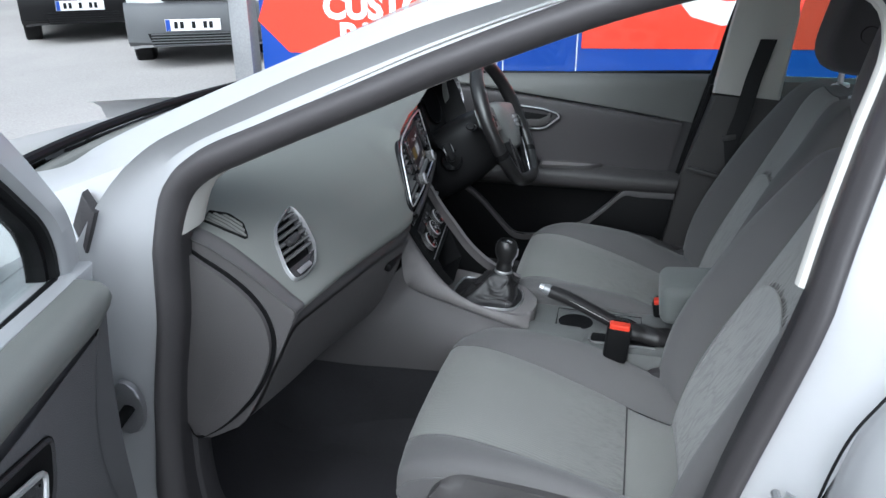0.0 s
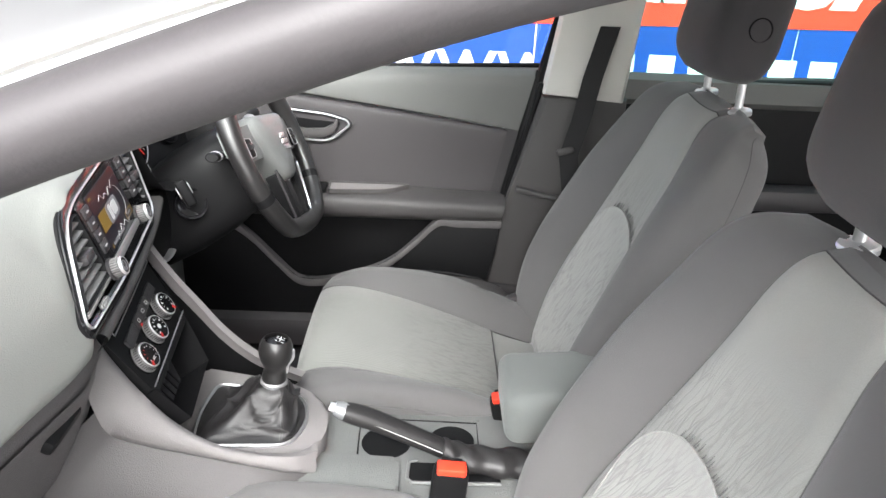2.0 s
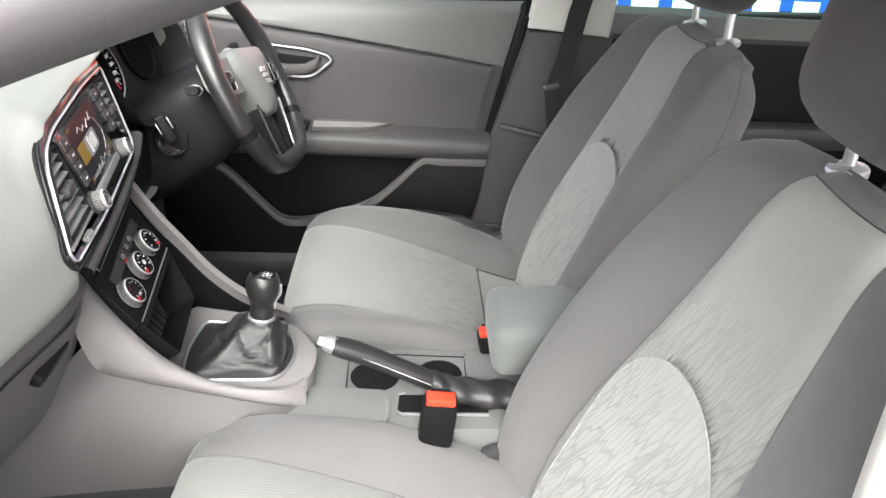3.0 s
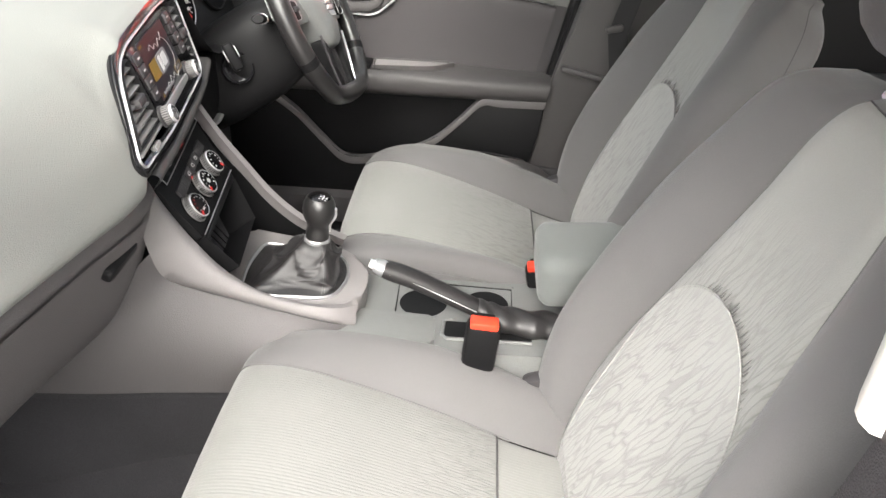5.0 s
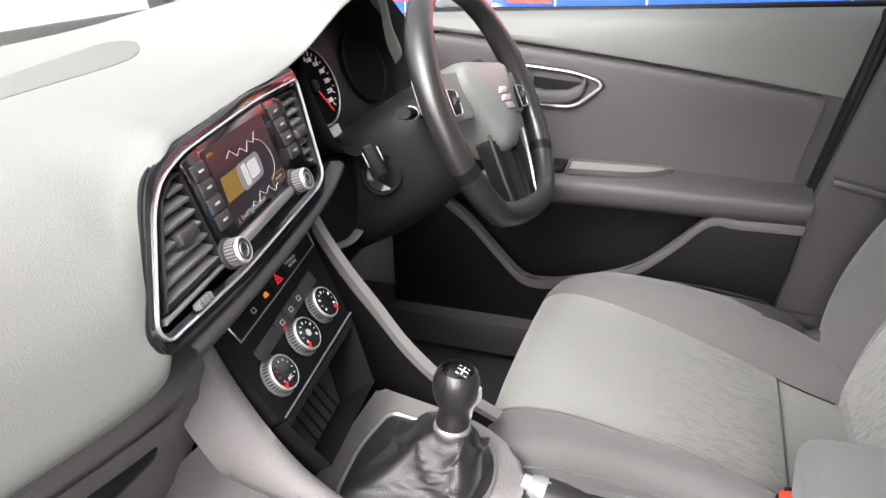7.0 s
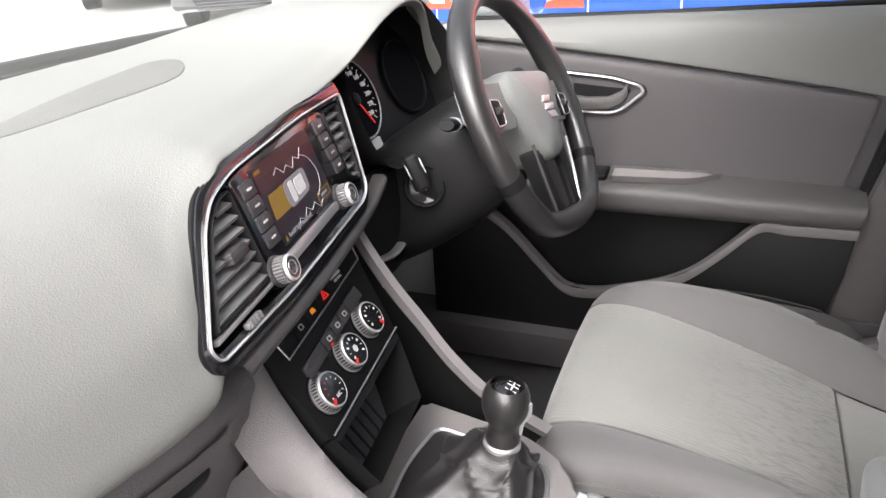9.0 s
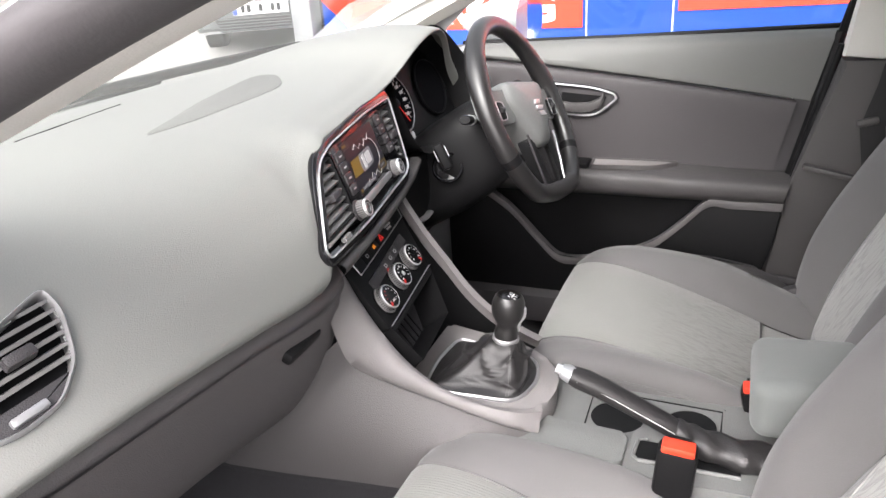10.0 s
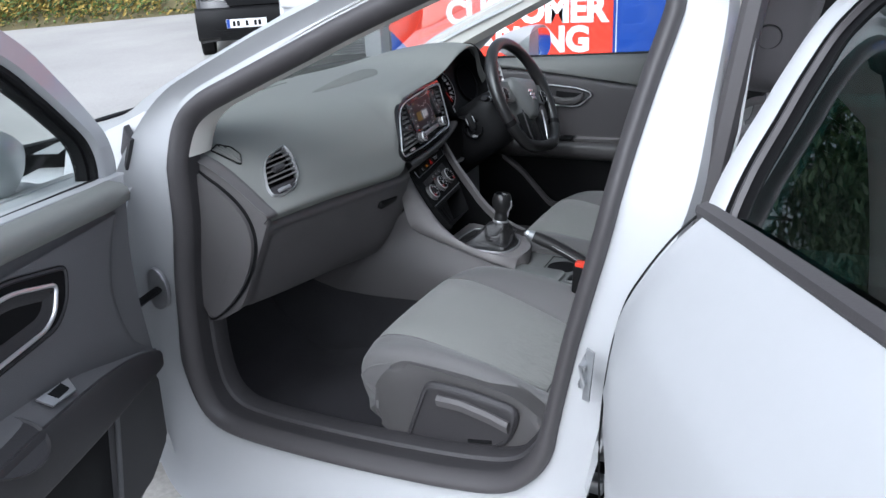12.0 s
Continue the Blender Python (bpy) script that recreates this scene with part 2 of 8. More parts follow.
def plate(pts, normal, depth, bevel=0.0, bm=None, seg=2):
    """A polygon of world points, made thick by depth against its normal; front edges bevelled."""
    out = bm or bmesh.new()
    bm = bmesh.new()
    n = V3(normal).normalized()
    front = [bm.verts.new(V3(p)) for p in pts]
    back = [bm.verts.new(V3(p) - n * depth) for p in pts]
    f = bm.faces.new(front)
    bm.faces.new(back[::-1])
    k = len(pts)
    for i in range(k):
        bm.faces.new((front[i], back[i], back[(i + 1) % k], front[(i + 1) % k]))
    if bevel:
        es = [e for e in bm.edges if e in f.edges[:]]
        bmesh.ops.bevel(bm, geom=es, offset=bevel, segments=seg, profile=0.5, affect="EDGES")
    me = bpy.data.meshes.new("tmp")
    bm.to_mesh(me)
    bm.free()
    out.from_mesh(me)
    bpy.data.meshes.remove(me)
    return out


def box(center, size, bevel=0.005, rot=None, bm=None, seg=2):
    out = bm or bmesh.new()
    bm = bmesh.new()
    bmesh.ops.create_cube(bm, size=1)
    bmesh.ops.scale(bm, vec=size, verts=bm.verts[:])
    if bevel:
        bmesh.ops.bevel(bm, geom=bm.edges[:], offset=bevel, segments=seg, profile=0.5, affect="EDGES")
    if rot is not None:
        bmesh.ops.rotate(bm, matrix=rot, verts=bm.verts[:])
    bmesh.ops.translate(bm, vec=center, verts=bm.verts[:])
    me = bpy.data.meshes.new("tmp")
    bm.to_mesh(me)
    bm.free()
    out.from_mesh(me)
    bpy.data.meshes.remove(me)
    return out


def tube(path, r, seg=10, closed=False, bm=None, flat=1.0, up=(0, 0, 1), cap=True):
    """A tube along a path; r is a number or one for each point; flat squeezes it along up."""
    path = [V3(p) for p in path]
    rows = []
    n = len(path)
    for i, p in enumerate(path):
        a = path[(i - 1) % n] if closed or i else p
        b = path[(i + 1) % n] if closed or i < n - 1 else p
        d = (b - a).normalized()
        s = d.cross(V3(up))
        if s.length < 1e-4:
            s = d.cross(V3((0, 1, 0)))
        s.normalize()
        w = s.cross(d).normalized()
        rad = r[i] if isinstance(r, (list, tuple)) else r
        rows.append([p + s * (rad * math.cos(k / seg * 2 * math.pi)) + w * (rad * flat * math.sin(k / seg * 2 * math.pi)) for k in range(seg)])
    return loft(rows, True, closed, cap and not closed, bm)


def axes(normal, up=(0, 0, 1)):
    n = V3(normal).normalized()
    u = V3(up).cross(n).normalized()
    return u, n.cross(u), n


def lathe(center, normal, profile, seg=32, bm=None, up=(0, 0, 1)):
    """Turned shape round normal: profile of (radius, height)."""
    if abs(V3(normal).normalized().dot(V3(up).normalized())) > 0.999:
        up = (1, 0, 0)
    u, v, n = axes(normal, up)
    c = V3(center)
    rows = [[c + n * h + (u * math.cos(k / seg * 2 * math.pi) + v * math.sin(k / seg * 2 * math.pi)) * max(r, 1e-4) for k in range(seg)] for r, h in profile]
    return loft(rows, True, False, profile[-1][0] < 0.01, bm)


def inset(poly, d):
    """A 2D polygon (counter-clockwise) drawn in by d."""
    out = []
    n = len(poly)
    for i in range(n):
        p0, p1, p2 = (V3((*poly[(i + k) % n], 0)) for k in (-1, 0, 1))
        a, b = (p1 - p0).normalized(), (p2 - p1).normalized()
        na, nb = V3((-a.y, a.x, 0)), V3((-b.y, b.x, 0))
        m = (na + nb)
        m = m / max(m.length_squared / 2, 0.3)
        q = p1 + m * d
        out.append((q.x, q.y))
    return out


def rounded(poly, r, seg=4):
    """A 2D polygon with rounded corners; r one radius or one a corner."""
    out = []
    n = len(poly)
    for i in range(n):
        p0, p1, p2 = (V3((*poly[(i + k) % n], 0)) for k in (-1, 0, 1))
        rad = r[i] if isinstance(r, (list, tuple)) else r
        a, b = (p0 - p1), (p2 - p1)
        q = min(rad, a.length * 0.45, b.length * 0.45)
        s, e = p1 + a.normalized() * q, p1 + b.normalized() * q
        for k in range(seg + 1):
            t = k / seg
            w = s * (1 - t) ** 2 + p1 * 2 * t * (1 - t) + e * t * t
            out.append((w.x, w.y))
    return out


def on(O, U, V, poly, lift=0.0, N=None):
    O, U, V = V3(O), V3(U), V3(V)
    N = V3(N) if N is not None else U.cross(V)
    return [O + U * a + V * b + N * lift for a, b in poly]


def rim_plate(outer, inner, N, depth, bm=None, bulge=0.0):
    """A flat ring between two loops of equal count, with thickness; its middle may bulge out."""
    N = V3(N).normalized()
    mid = [(a + b) / 2 + N * bulge for a, b in zip(outer, inner)]
    back_o = [p - N * depth for p in outer]
    back_i = [p - N * depth for p in inner]
    return loft([back_o, outer, mid, inner, back_i], True, True, False, bm)


def writing(name, text, size, O, U, V, mat, parent, lift=0.0015, align="CENTER", thick=0.0006, label="", bold=0.0):
    """Raised letters in the plane of U, V at O."""
    cu = bpy.data.curves.new(name, "FONT")
    cu.body = text
    cu.size = size
    cu.align_x = align
    cu.align_y = "CENTER"
    cu.extrude = thick
    cu.offset = bold
    cu.resolution_u = 3
    tmp = bpy.data.objects.new(name, cu)
    scene.collection.objects.link(tmp)
    me = bpy.data.meshes.new_from_object(tmp.evaluated_get(bpy.context.evaluated_depsgraph_get()))
    bpy.data.objects.remove(tmp)
    bpy.data.curves.remove(cu)
    U, V = V3(U).normalized(), V3(V).normalized()
    N = U.cross(V)
    O = V3(O) + N * lift
    m = Matrix(((U.x, V.x, N.x, O.x), (U.y, V.y, N.y, O.y), (U.z, V.z, N.z, O.z), (0, 0, 0, 1)))
    bm = bmesh.new()
    bm.from_mesh(me)
    bpy.data.meshes.remove(me)
    bmesh.ops.transform(bm, matrix=m, verts=bm.verts[:])
    return part(name, bm, mat, parent, label, 30)

# ---- ground ----
def ground_z(x, y):
    return 0.04 + max(0.0, min(y, 16.0) - 1.0) * 0.066


bm = bmesh.new()
xs = [-900, -200, -60, -30, -20, -14, -10, -7, -5, -3.5, -2, -1, 0, 1, 2, 4, 8, 20, 60, 200, 900]
ys = [-900, -200, -60, -20, -8, -4, -2, 0, 1, 2, 3, 4, 5, 7, 9, 12, 16, 24, 40, 100, 300, 900]
loft([[(x, y, ground_z(x, y)) for x in xs] for y in ys], bm=bm)
solo("ground", bm, GROUND, "pale dusty grey gravel and tarmac car park", "ground", kind="structure")

# ---- the car shell ----
car = thing("car_body", (0.2, 0, 0.04), "white five-door hatchback body with the front passenger door open", "car")
SIDE_LOOP = [(-0.615, 0.876), (-0.606, 0.96), (-0.598, 1.03), (-0.582, 1.075), (-0.548, 1.103), (-0.50, 1.125), (-0.42, 1.159), (-0.325, 1.198), (-0.235, 1.236), (-0.12, 1.280), (-0.01, 1.318), (0.10, 1.346), (0.20, 1.357), (0.275, 1.343), (0.30, 1.285),
             (0.275, 1.18), (0.251, 1.079), (0.223, 0.945), (0.176, 0.757), (0.137, 0.575), (0.105, 0.50), (0.055, 0.456), (-0.04, 0.436), (-0.166, 0.424), (-0.30, 0.416), (-0.444, 0.412), (-0.56, 0.415), (-0.618, 0.432), (-0.648, 0.475), (-0.657, 0.55), (-0.653, 0.65), (-0.639, 0.76)]


def side_y(z):
    return -0.80 + 0.30 * max(0, z - 1.0) + 0.02 * max(0, 0.6 - z)


loop = [V3((p.x, side_y(p.z), p.z)) for p in catmull([(x, 0, z) for x, z in SIDE_LOOP], 110, True)]


def grow(pts, d, dy):
    """The loop widened by d in its plane and moved out by dy."""
    out = []
    n = len(pts)
    for i in range(n):
        t = pts[(i + 1) % n] - pts[i - 1]
        m = V3((-t.z, 0, t.x)).normalized()
        k = 1.0
        if d * grow_sign > 0.006 and pts[i].x > 0.05 and pts[i].z > 0.48:
            k = 1 - 0.45 * min(1, (pts[i].x - 0.05) / 0.08) * min(1, (pts[i].z - 0.48) / 0.12)
        if d * grow_sign > 0.006 and pts[i].z < 0.56:
            k *= 1 - 0.3 * min(1, (0.56 - pts[i].z) / 0.08)
        if d * grow_sign > 0.006 and pts[i].x < 0.1:
            post = max(0.0, min(1.0, (pts[i].z - 0.56) / 0.1)) * max(0.0, min(1.0, (-0.4 - pts[i].x) / 0.1)) * max(0.0, min(1.0, (1.12 - pts[i].z) / 0.1))
            k *= 1 - 0.36 * post
            k *= 1 - 0.14 * max(0.0, min(1.0, (pts[i].z - 1.06) / 0.08))
        out.append(pts[i] + m * d * k + V3((0, dy, 0)))
    return out


grow_sign = 1
c0 = sum((p for p in loop), V3((0, 0, 0))) / len(loop)
if ((grow(loop, 0.05, 0)[0] - c0).length < (loop[0] - c0).length):
    grow_sign = -1
else:
    grow_sign = 1
G = lambda d, dy: grow(loop, d * grow_sign, dy)
part("door_seal", loft([G(-0.0075, 0.014), G(-0.0072, 0.006), G(-0.005, -0.001), G(0.001, -0.011), G(0.010, -0.0175), G(0.020, -0.019), G(0.028, -0.0165), G(0.034, -0.010), G(0.0375, -0.002), G(0.039, 0.008)], True), RUBBER, car, "dark grey rubber door seal", 70)
part("seal_return", loft([G(-0.0066, 0.013), G(-0.0066, 0.030), G(-0.004, 0.05)], True), DARK, car, "dark inner edge of the seal", 70)
lip_rows = [G(-0.004, 0.05), G(-0.010, 0.055), G(-0.015, 0.075), G(-0.006, 0.10)]
keep = [i for i, p in enumerate(loop) if p.z < 1.0]
first = next(i for i in keep if (i - 1) % len(loop) not in keep and i > 20)
order = [(first + k) % len(loop) for k in range(len(keep))]
order = [i for i in order if not (loop[i].x > 0.0 and loop[i].z > 0.56)]
part("seal_lip", loft([[r[i] for i in order] for r in lip_rows]), DARK, car)
upper = [i for i, p in enumerate(loop) if p.z > 0.995 and p.x < 0.20]
lin = [G(-0.0072, 0.015), G(-0.0085, 0.022), G(-0.0085, 0.05), G(-0.008, 0.06), G(-0.004, 0.08), G(0.03, 0.11)]
part("opening_trim", loft([[r[i] for i in upper] for r in lin]), PILLAR, car, "pale beige trim inside the seal")
post_rows = [i for i, p in enumerate(loop) if 0.985 < p.z < 1.35 and p.x > 0.2]
part("opening_trim", loft([[r[i] for i in post_rows] for r in (G(-0.004, 0.046), G(-0.011, 0.048), G(-0.014, 0.056), G(-0.012, 0.066), G(0.0, 0.085))]), PILLAR, car, "pale trim strip on the centre pillar")
# white flange round the opening, out to the body side; its front upper part stays under the pillar's lower edge
def pillar_low(x):
    line = [(-0.95, 1.01), (-0.76, 1.075), (-0.58, 1.148), (-0.40, 1.228), (-0.20, 1.304), (0.0, 1.355), (0.3, 1.39)]
    for (x0, z0), (x1, z1) in zip(line, line[1:]):
        if x <= x1:
            return z0 + (z1 - z0) * (x - x0) / (x1 - x0)
    return line[-1][1]


OUT = []
for p, q in zip(loop, G(0.045, 0.004)):
    x, z = q.x, q.z
    d = (q - p).normalized()
    if x < -0.5 and 0.52 < z < 1.10:      # hinge post
        o = q + V3((-0.11, -0.035, 0.0)).lerp(V3((-0.05, -0.004, 0.012)), max(0.0, min(1.0, (z - 0.96) / 0.12)))
    elif z > 1.02 and x < 0.22:           # windscreen pillar and roof rail
        o = q + V3((d.x * 0.03, -0.004, d.z * 0.03))
        o.z = min(o.z, max(q.z + 0.006, pillar_low(o.x) + 0.004))
    elif z < 0.56:                 # sill
        o = q + V3((d.x * 0.05, -0.075, -0.17))
    else:                          # lock post
        o = q + V3((0.065 + 0.035 * max(0, min(1, (z - 0.80) / 0.2)) - 0.045 * max(0, min(1, (z - 1.0) / 0.27)), -0.04 if z < 0.95 else -0.012, 0.0))
    OUT.append(o)
sm = OUT[:]
for _ in range(4):
    sm = [(sm[i - 1] + sm[i] * 2 + sm[(i + 1) % len(sm)]) / 4 for i in range(len(sm))]
Q = G(0.039, 0.006)
part("door_frame_flange", loft([G(0.030, 0.03), Q, [a * 0.55 + b * 0.45 + V3((0, 0.006, 0)) for a, b in zip(Q, sm)], sm, [b + V3((b - a).normalized()) * 0.012 + V3((0, 0.035 if b.x > 0.15 and b.z > 0.55 else -0.01, 0)) for a, b in zip(Q, sm)]], True), WHITE, car)

# windscreen pillars (outer skin), roof, rear of the cabin
def pillar_strip(sign):
    top = [(-1.05, -0.66, 1.03), (-0.905, -0.685, 1.06), (-0.842, -0.688, 1.078), (-0.78, -0.686, 1.112), (-0.654, -0.682, 1.168), (-0.464, -0.674, 1.246), (-0.346, -0.668, 1.294), (-0.20, -0.655, 1.348), (0.0, -0.64, 1.402), (0.2, -0.63, 1.43)]
    low = [(-0.95, -0.78, 1.01), (-0.76, -0.778, 1.075), (-0.58, -0.752, 1.148), (-0.40, -0.725, 1.228), (-0.20, -0.698, 1.304), (0.0, -0.685, 1.355), (0.2, -0.68, 1.38)]
    a, b = catmull(top, 30), catmull(low, 30)
    mid = [(p + q) / 2 + V3((-0.002, -0.006, 0.004)) for p, q in zip(a, b)]
    inn = [p + V3((0.02, 0.02, -0.03)) for p in a]
    fl = lambda r: [V3((p.x, p.y * sign, p.z)) for p in r]
    return loft([fl(inn), fl(a), fl(mid), fl(b), fl([p + V3((0.02, 0.03, -0.02)).lerp(V3((0.0, -0.035, -0.09)), max(0.0, min(1.0, (-0.55 - p.x) / 0.15))) for p in b])])


part("windscreen_pillar", pillar_strip(1), WHITE, car)
part("windscreen_pillar", pillar_strip(-1), WHITE, car)


def pillar_lining(sign):
    top = [(-0.84, -0.665, 1.065), (-0.62, -0.665, 1.172), (-0.30, -0.635, 1.30), (0.0, -0.60, 1.39), (0.25, -0.59, 1.41)]
    low = [(-0.72, -0.735, 1.04), (-0.56, -0.73, 1.115), (-0.24, -0.695, 1.262), (0.0, -0.67, 1.34), (0.25, -0.655, 1.37)]
    a, b = catmull(top, 24), catmull(low, 24)
    fl = lambda r: [V3((p.x, p.y * sign, p.z)) for p in r]
    return loft([fl(a), fl([(p + q) / 2 + V3((0.02, 0.02, -0.012)) for p, q in zip(a, b)]), fl(b), fl([p + V3((-0.01, -0.03, 0.01)) for p in b])])


part("pillar_lining", pillar_lining(1), PILLAR, car, "pale beige pillar lining")
part("pillar_lining", pillar_lining(-1), PILLAR, car, "pale beige pillar lining")
# roof: outer skin and lining
def roof(dz, x0):
    rows = []
    for i in range(15):
        x = x0 + (2.0 - x0) * i / 14
        zz = 1.455 - 0.16 * max(0, (x - 0.6) / 1.4) ** 2 - 0.08 * max(0, (0.25 - x) / 0.6) ** 2
        rows.append([V3((x, -0.63 + 1.26 * j / 12, zz + dz - 0.05 * abs(j / 6 - 1) ** 3)) for j in range(13)])
    return loft(rows)


part("roof_skin", roof(0, -0.12), WHITE, car)
part("roof_lining", roof(-0.03, -0.10), PILLAR, car, "pale beige headlining")
# rear quarter: shell behind the front seats, both sides
for s in (1, -1):
    name = "body_side"
    if s == 1:
        bm = plate([(-0.75, 0.86, 0.25), (1.9, 0.86, 0.25), (1.9, 0.86, 1.03), (-0.75, 0.86, 0.99)], (0, 1, 0), 0.03)
        part(name, bm, WHITE, car)
part("tailgate", plate([(1.92, -0.8, 0.3), (1.92, 0.8, 0.3), (1.92, 0.8, 0.95), (1.92, -0.8, 0.95)], (1, 0, 0), 0.04), WHITE, car)
part("rear_seat_backrest", box((1.25, 0, 0.72), (0.16, 1.3, 0.56), 0.05, Matrix.Rotation(radians(18), 3, "Y")), SEAT_BACK, car, "dark rear bench backrest")
part("rear_seat_cushion", box((0.98, 0, 0.47), (0.5, 1.3, 0.16), 0.05), SEAT_BACK, car)
part("floor_pan", plate([(-1.15, -0.76, 0.27), (1.9, -0.76, 0.27), (1.9, 0.82, 0.27), (-1.15, 0.82, 0.27)], (0, 0, 1), 0.05), BLACK, car)
part("bulkhead", plate([(-1.05, -0.80, 0.22), (-1.05, 0.84, 0.22), (-1.12, 0.84, 1.0), (-1.12, -0.80, 1.0)], (1, 0, 0), 0.03), BLACK, car)
# bonnet, cowl and wings in front of the screen
rows = []
for i in range(13):
    x = -2.0 + 0.86 * i / 12
    rows.append([V3((x, -0.74 + 1.48 * j / 16, 0.80 + 0.165 * ((x + 2.0) / 0.86) ** 0.7 - 0.05 * abs(j / 8 - 1) ** 4)) for j in range(17)])
part("bonnet", loft(rows), WHITE, car)
part("scuttle_panel", loft([[V3((-1.15 + 0.10 * abs(y / 0.74) ** 2 - 0.07 * k, y, 0.985 - 0.012 * k)) for y in [-0.46 + 1.20 * j / 16 for j in range(17)]] for k in range(3)]), BLACK, car, "black scuttle with wiper recess")
part("cowl_corner", loft([[V3(p) for p in r] for r in (((-1.17, -0.75, 0.968), (-1.165, -0.60, 0.980), (-1.16, -0.45, 0.985)), ((-1.10, -0.76, 0.985), (-1.09, -0.62, 1.000), (-1.11, -0.45, 1.000)), ((-0.98, -0.78, 0.998), (-1.03, -0.66, 1.026), (-1.10, -0.46, 1.012)))]), WHITE, car, "", 60)
for s in (1, -1):
    rows = []
    for i in range(15):
        x = -2.0 + 1.28 * i / 14
        rows.append([V3((x, s * yy, zz - 0.12 * ((-0.7 - x) / 1.3))) for yy, zz in ((0.74, 0.985), (0.79, 0.975), (0.83, 0.95), (0.86, 0.88), (0.875, 0.75), (0.87, 0.5), (0.85, 0.3))])
    part("front_wing", loft(rows), WHITE, car)
# road wheels
for wx in (-1.38, 1.35):
    for s in (1, -1):
        tyre = part("wheel", lathe((wx, s * 0.64, 0.345), (0, s, 0), [(0.20, 0.0), (0.29, 0.0), (0.305, 0.03), (0.305, 0.17), (0.285, 0.195), (0.205, 0.20), (0.20, 0.18), (0.0, 0.17)], 32, up=(1, 0, 0)), BLACK, car, "black tyre")
        part("rim", lathe((wx, s * 0.82, 0.345), (0, s, 0), [(0.20, -0.01), (0.195, 0.012), (0.07, 0.0), (0.0, 0.01)], 28, up=(1, 0, 0)), SILVER, tyre, "silver rim")
# wiper blades
part("wiper", tube([(-1.13, -0.30, 1.005), (-1.17, 0.0, 1.0), (-1.2, 0.35, 1.0)], 0.008, 8), BLACK, car)
part("wiper", tube([(-1.10, -0.40, 1.01), (-1.13, -0.2, 1.004), (-1.16, 0.1, 1.0)], 0.007, 8), BLACK, car)
# windscreen glass
rows = []
for i in range(9):
    f = i / 8
    rows.append([V3((-1.14 + 0.11 * abs(j / 8 - 1) ** 2 * (1 - f) + 1.05 * f, (-0.70 + 1.40 * j / 16) * (1 - 0.09 * f), 0.995 + 0.415 * f)) for j in range(17)])
ws = part("windscreen", loft(rows), SCREEN_GLASS, car)
ws.visible_shadow = False
part("windscreen_black_edge", tube([(-1.14 + 0.11 * abs(j / 8 - 1) ** 2, -0.70 + 1.40 * j / 16, 1.028) for j in range(17)], 0.011, 8), BLACK, car)
# lock post: belt-line slab below the rear door line, striker, check strap
part("striker", tube([(0.225, -0.83, 0.765), (0.225, -0.875, 0.765), (0.225, -0.875, 0.735), (0.225, -0.83, 0.735)], 0.006, 8), STEEL, car, "bare steel door striker")
part("striker_plate", plate([(0.243, -0.872, 0.79), (0.236, -0.872, 0.705), (0.222, -0.86, 0.70), (0.228, -0.86, 0.79)], (-0.2, -1, 0), 0.004), STEEL, car)
part("check_strap_plate", plate([V3((-0.70 + a, -0.826, 0.735 + b)) for a, b in rounded([(-0.025, -0.05), (0.015, -0.045), (0.028, 0.0), (0.018, 0.035), (-0.012, 0.05), (-0.03, 0.01)], 0.02)], (0, -1, 0), 0.01, 0.003), SILVER, car)
part("check_strap", tube([(-0.70, -0.82, 0.735), (-0.69, -0.87, 0.733), (-0.675, -0.96, 0.725)], 0.011, 8, flat=0.6), BLACK, car, "black door check strap")
part("hinge_cover", plate([(-0.76, -0.80, 1.02), (-0.725, -0.81, 1.075), (-0.70, -0.82, 1.05), (-0.72, -0.83, 0.99)], (0.2, -1, 0), 0.02, 0.005), DARK, car)

# rear passenger door, standing open about its leading edge
rear_door = thing("rear_door", (0.45, -1.1, 0.35), "white rear passenger door standing open, with tinted glass", "car door")
RD = V3((0.45, -0.89, 0)).normalized()
RN = V3((-0.89, -0.45, 0)).normalized()
SHUT = [(0.381, -0.842, 1.014), (0.345, -0.848, 0.972), (0.310, -0.855, 0.918), (0.285, -0.86, 0.865), (0.266, -0.865, 0.77), (0.256, -0.865, 0.63), (0.262, -0.865, 0.48), (0.285, -0.865, 0.36), (0.31, -0.865, 0.31)]
edge = catmull(SHUT, 60)
rows = []
for p in edge:
    row = [p + V3((0.02, 0.05, 0))]
    for j in range(21):
        sd = 1.05 * (j / 20) ** 1.3
        q = p + RD * sd
        t = max(0.0, min(1.0, (p.z - 0.3) / 0.72))
        bulge = 0.028 * math.sin(t * math.pi) * min(1, sd / 0.10)
        line = 0.835 - 0.95 * sd
        bulge += 0.010 * max(-1, min(1, (p.z - line) / 0.025)) * min(1, sd / 0.02)
        q = q + V3((0, 0, 0.066 * sd * max(0.0, (p.z - 0.3) / 0.714)))
        if j == 0:
            q = q - RN * 0.008
        row.append(q + RN * bulge)
    rows.append(row)
part("door_skin", loft(rows), WHITE, rear_door, "", 50)
part("shut_gap", tube([p + V3((-0.0045, 0.004, 0)) for p in edge], 0.0018, 6), BLACK, car, "dark gap along the rear door edge")
R = lambda sd, z, o=0.0: V3((0.381, -0.842, 0)) + RD * sd + V3((0, 0, z)) + RN * o
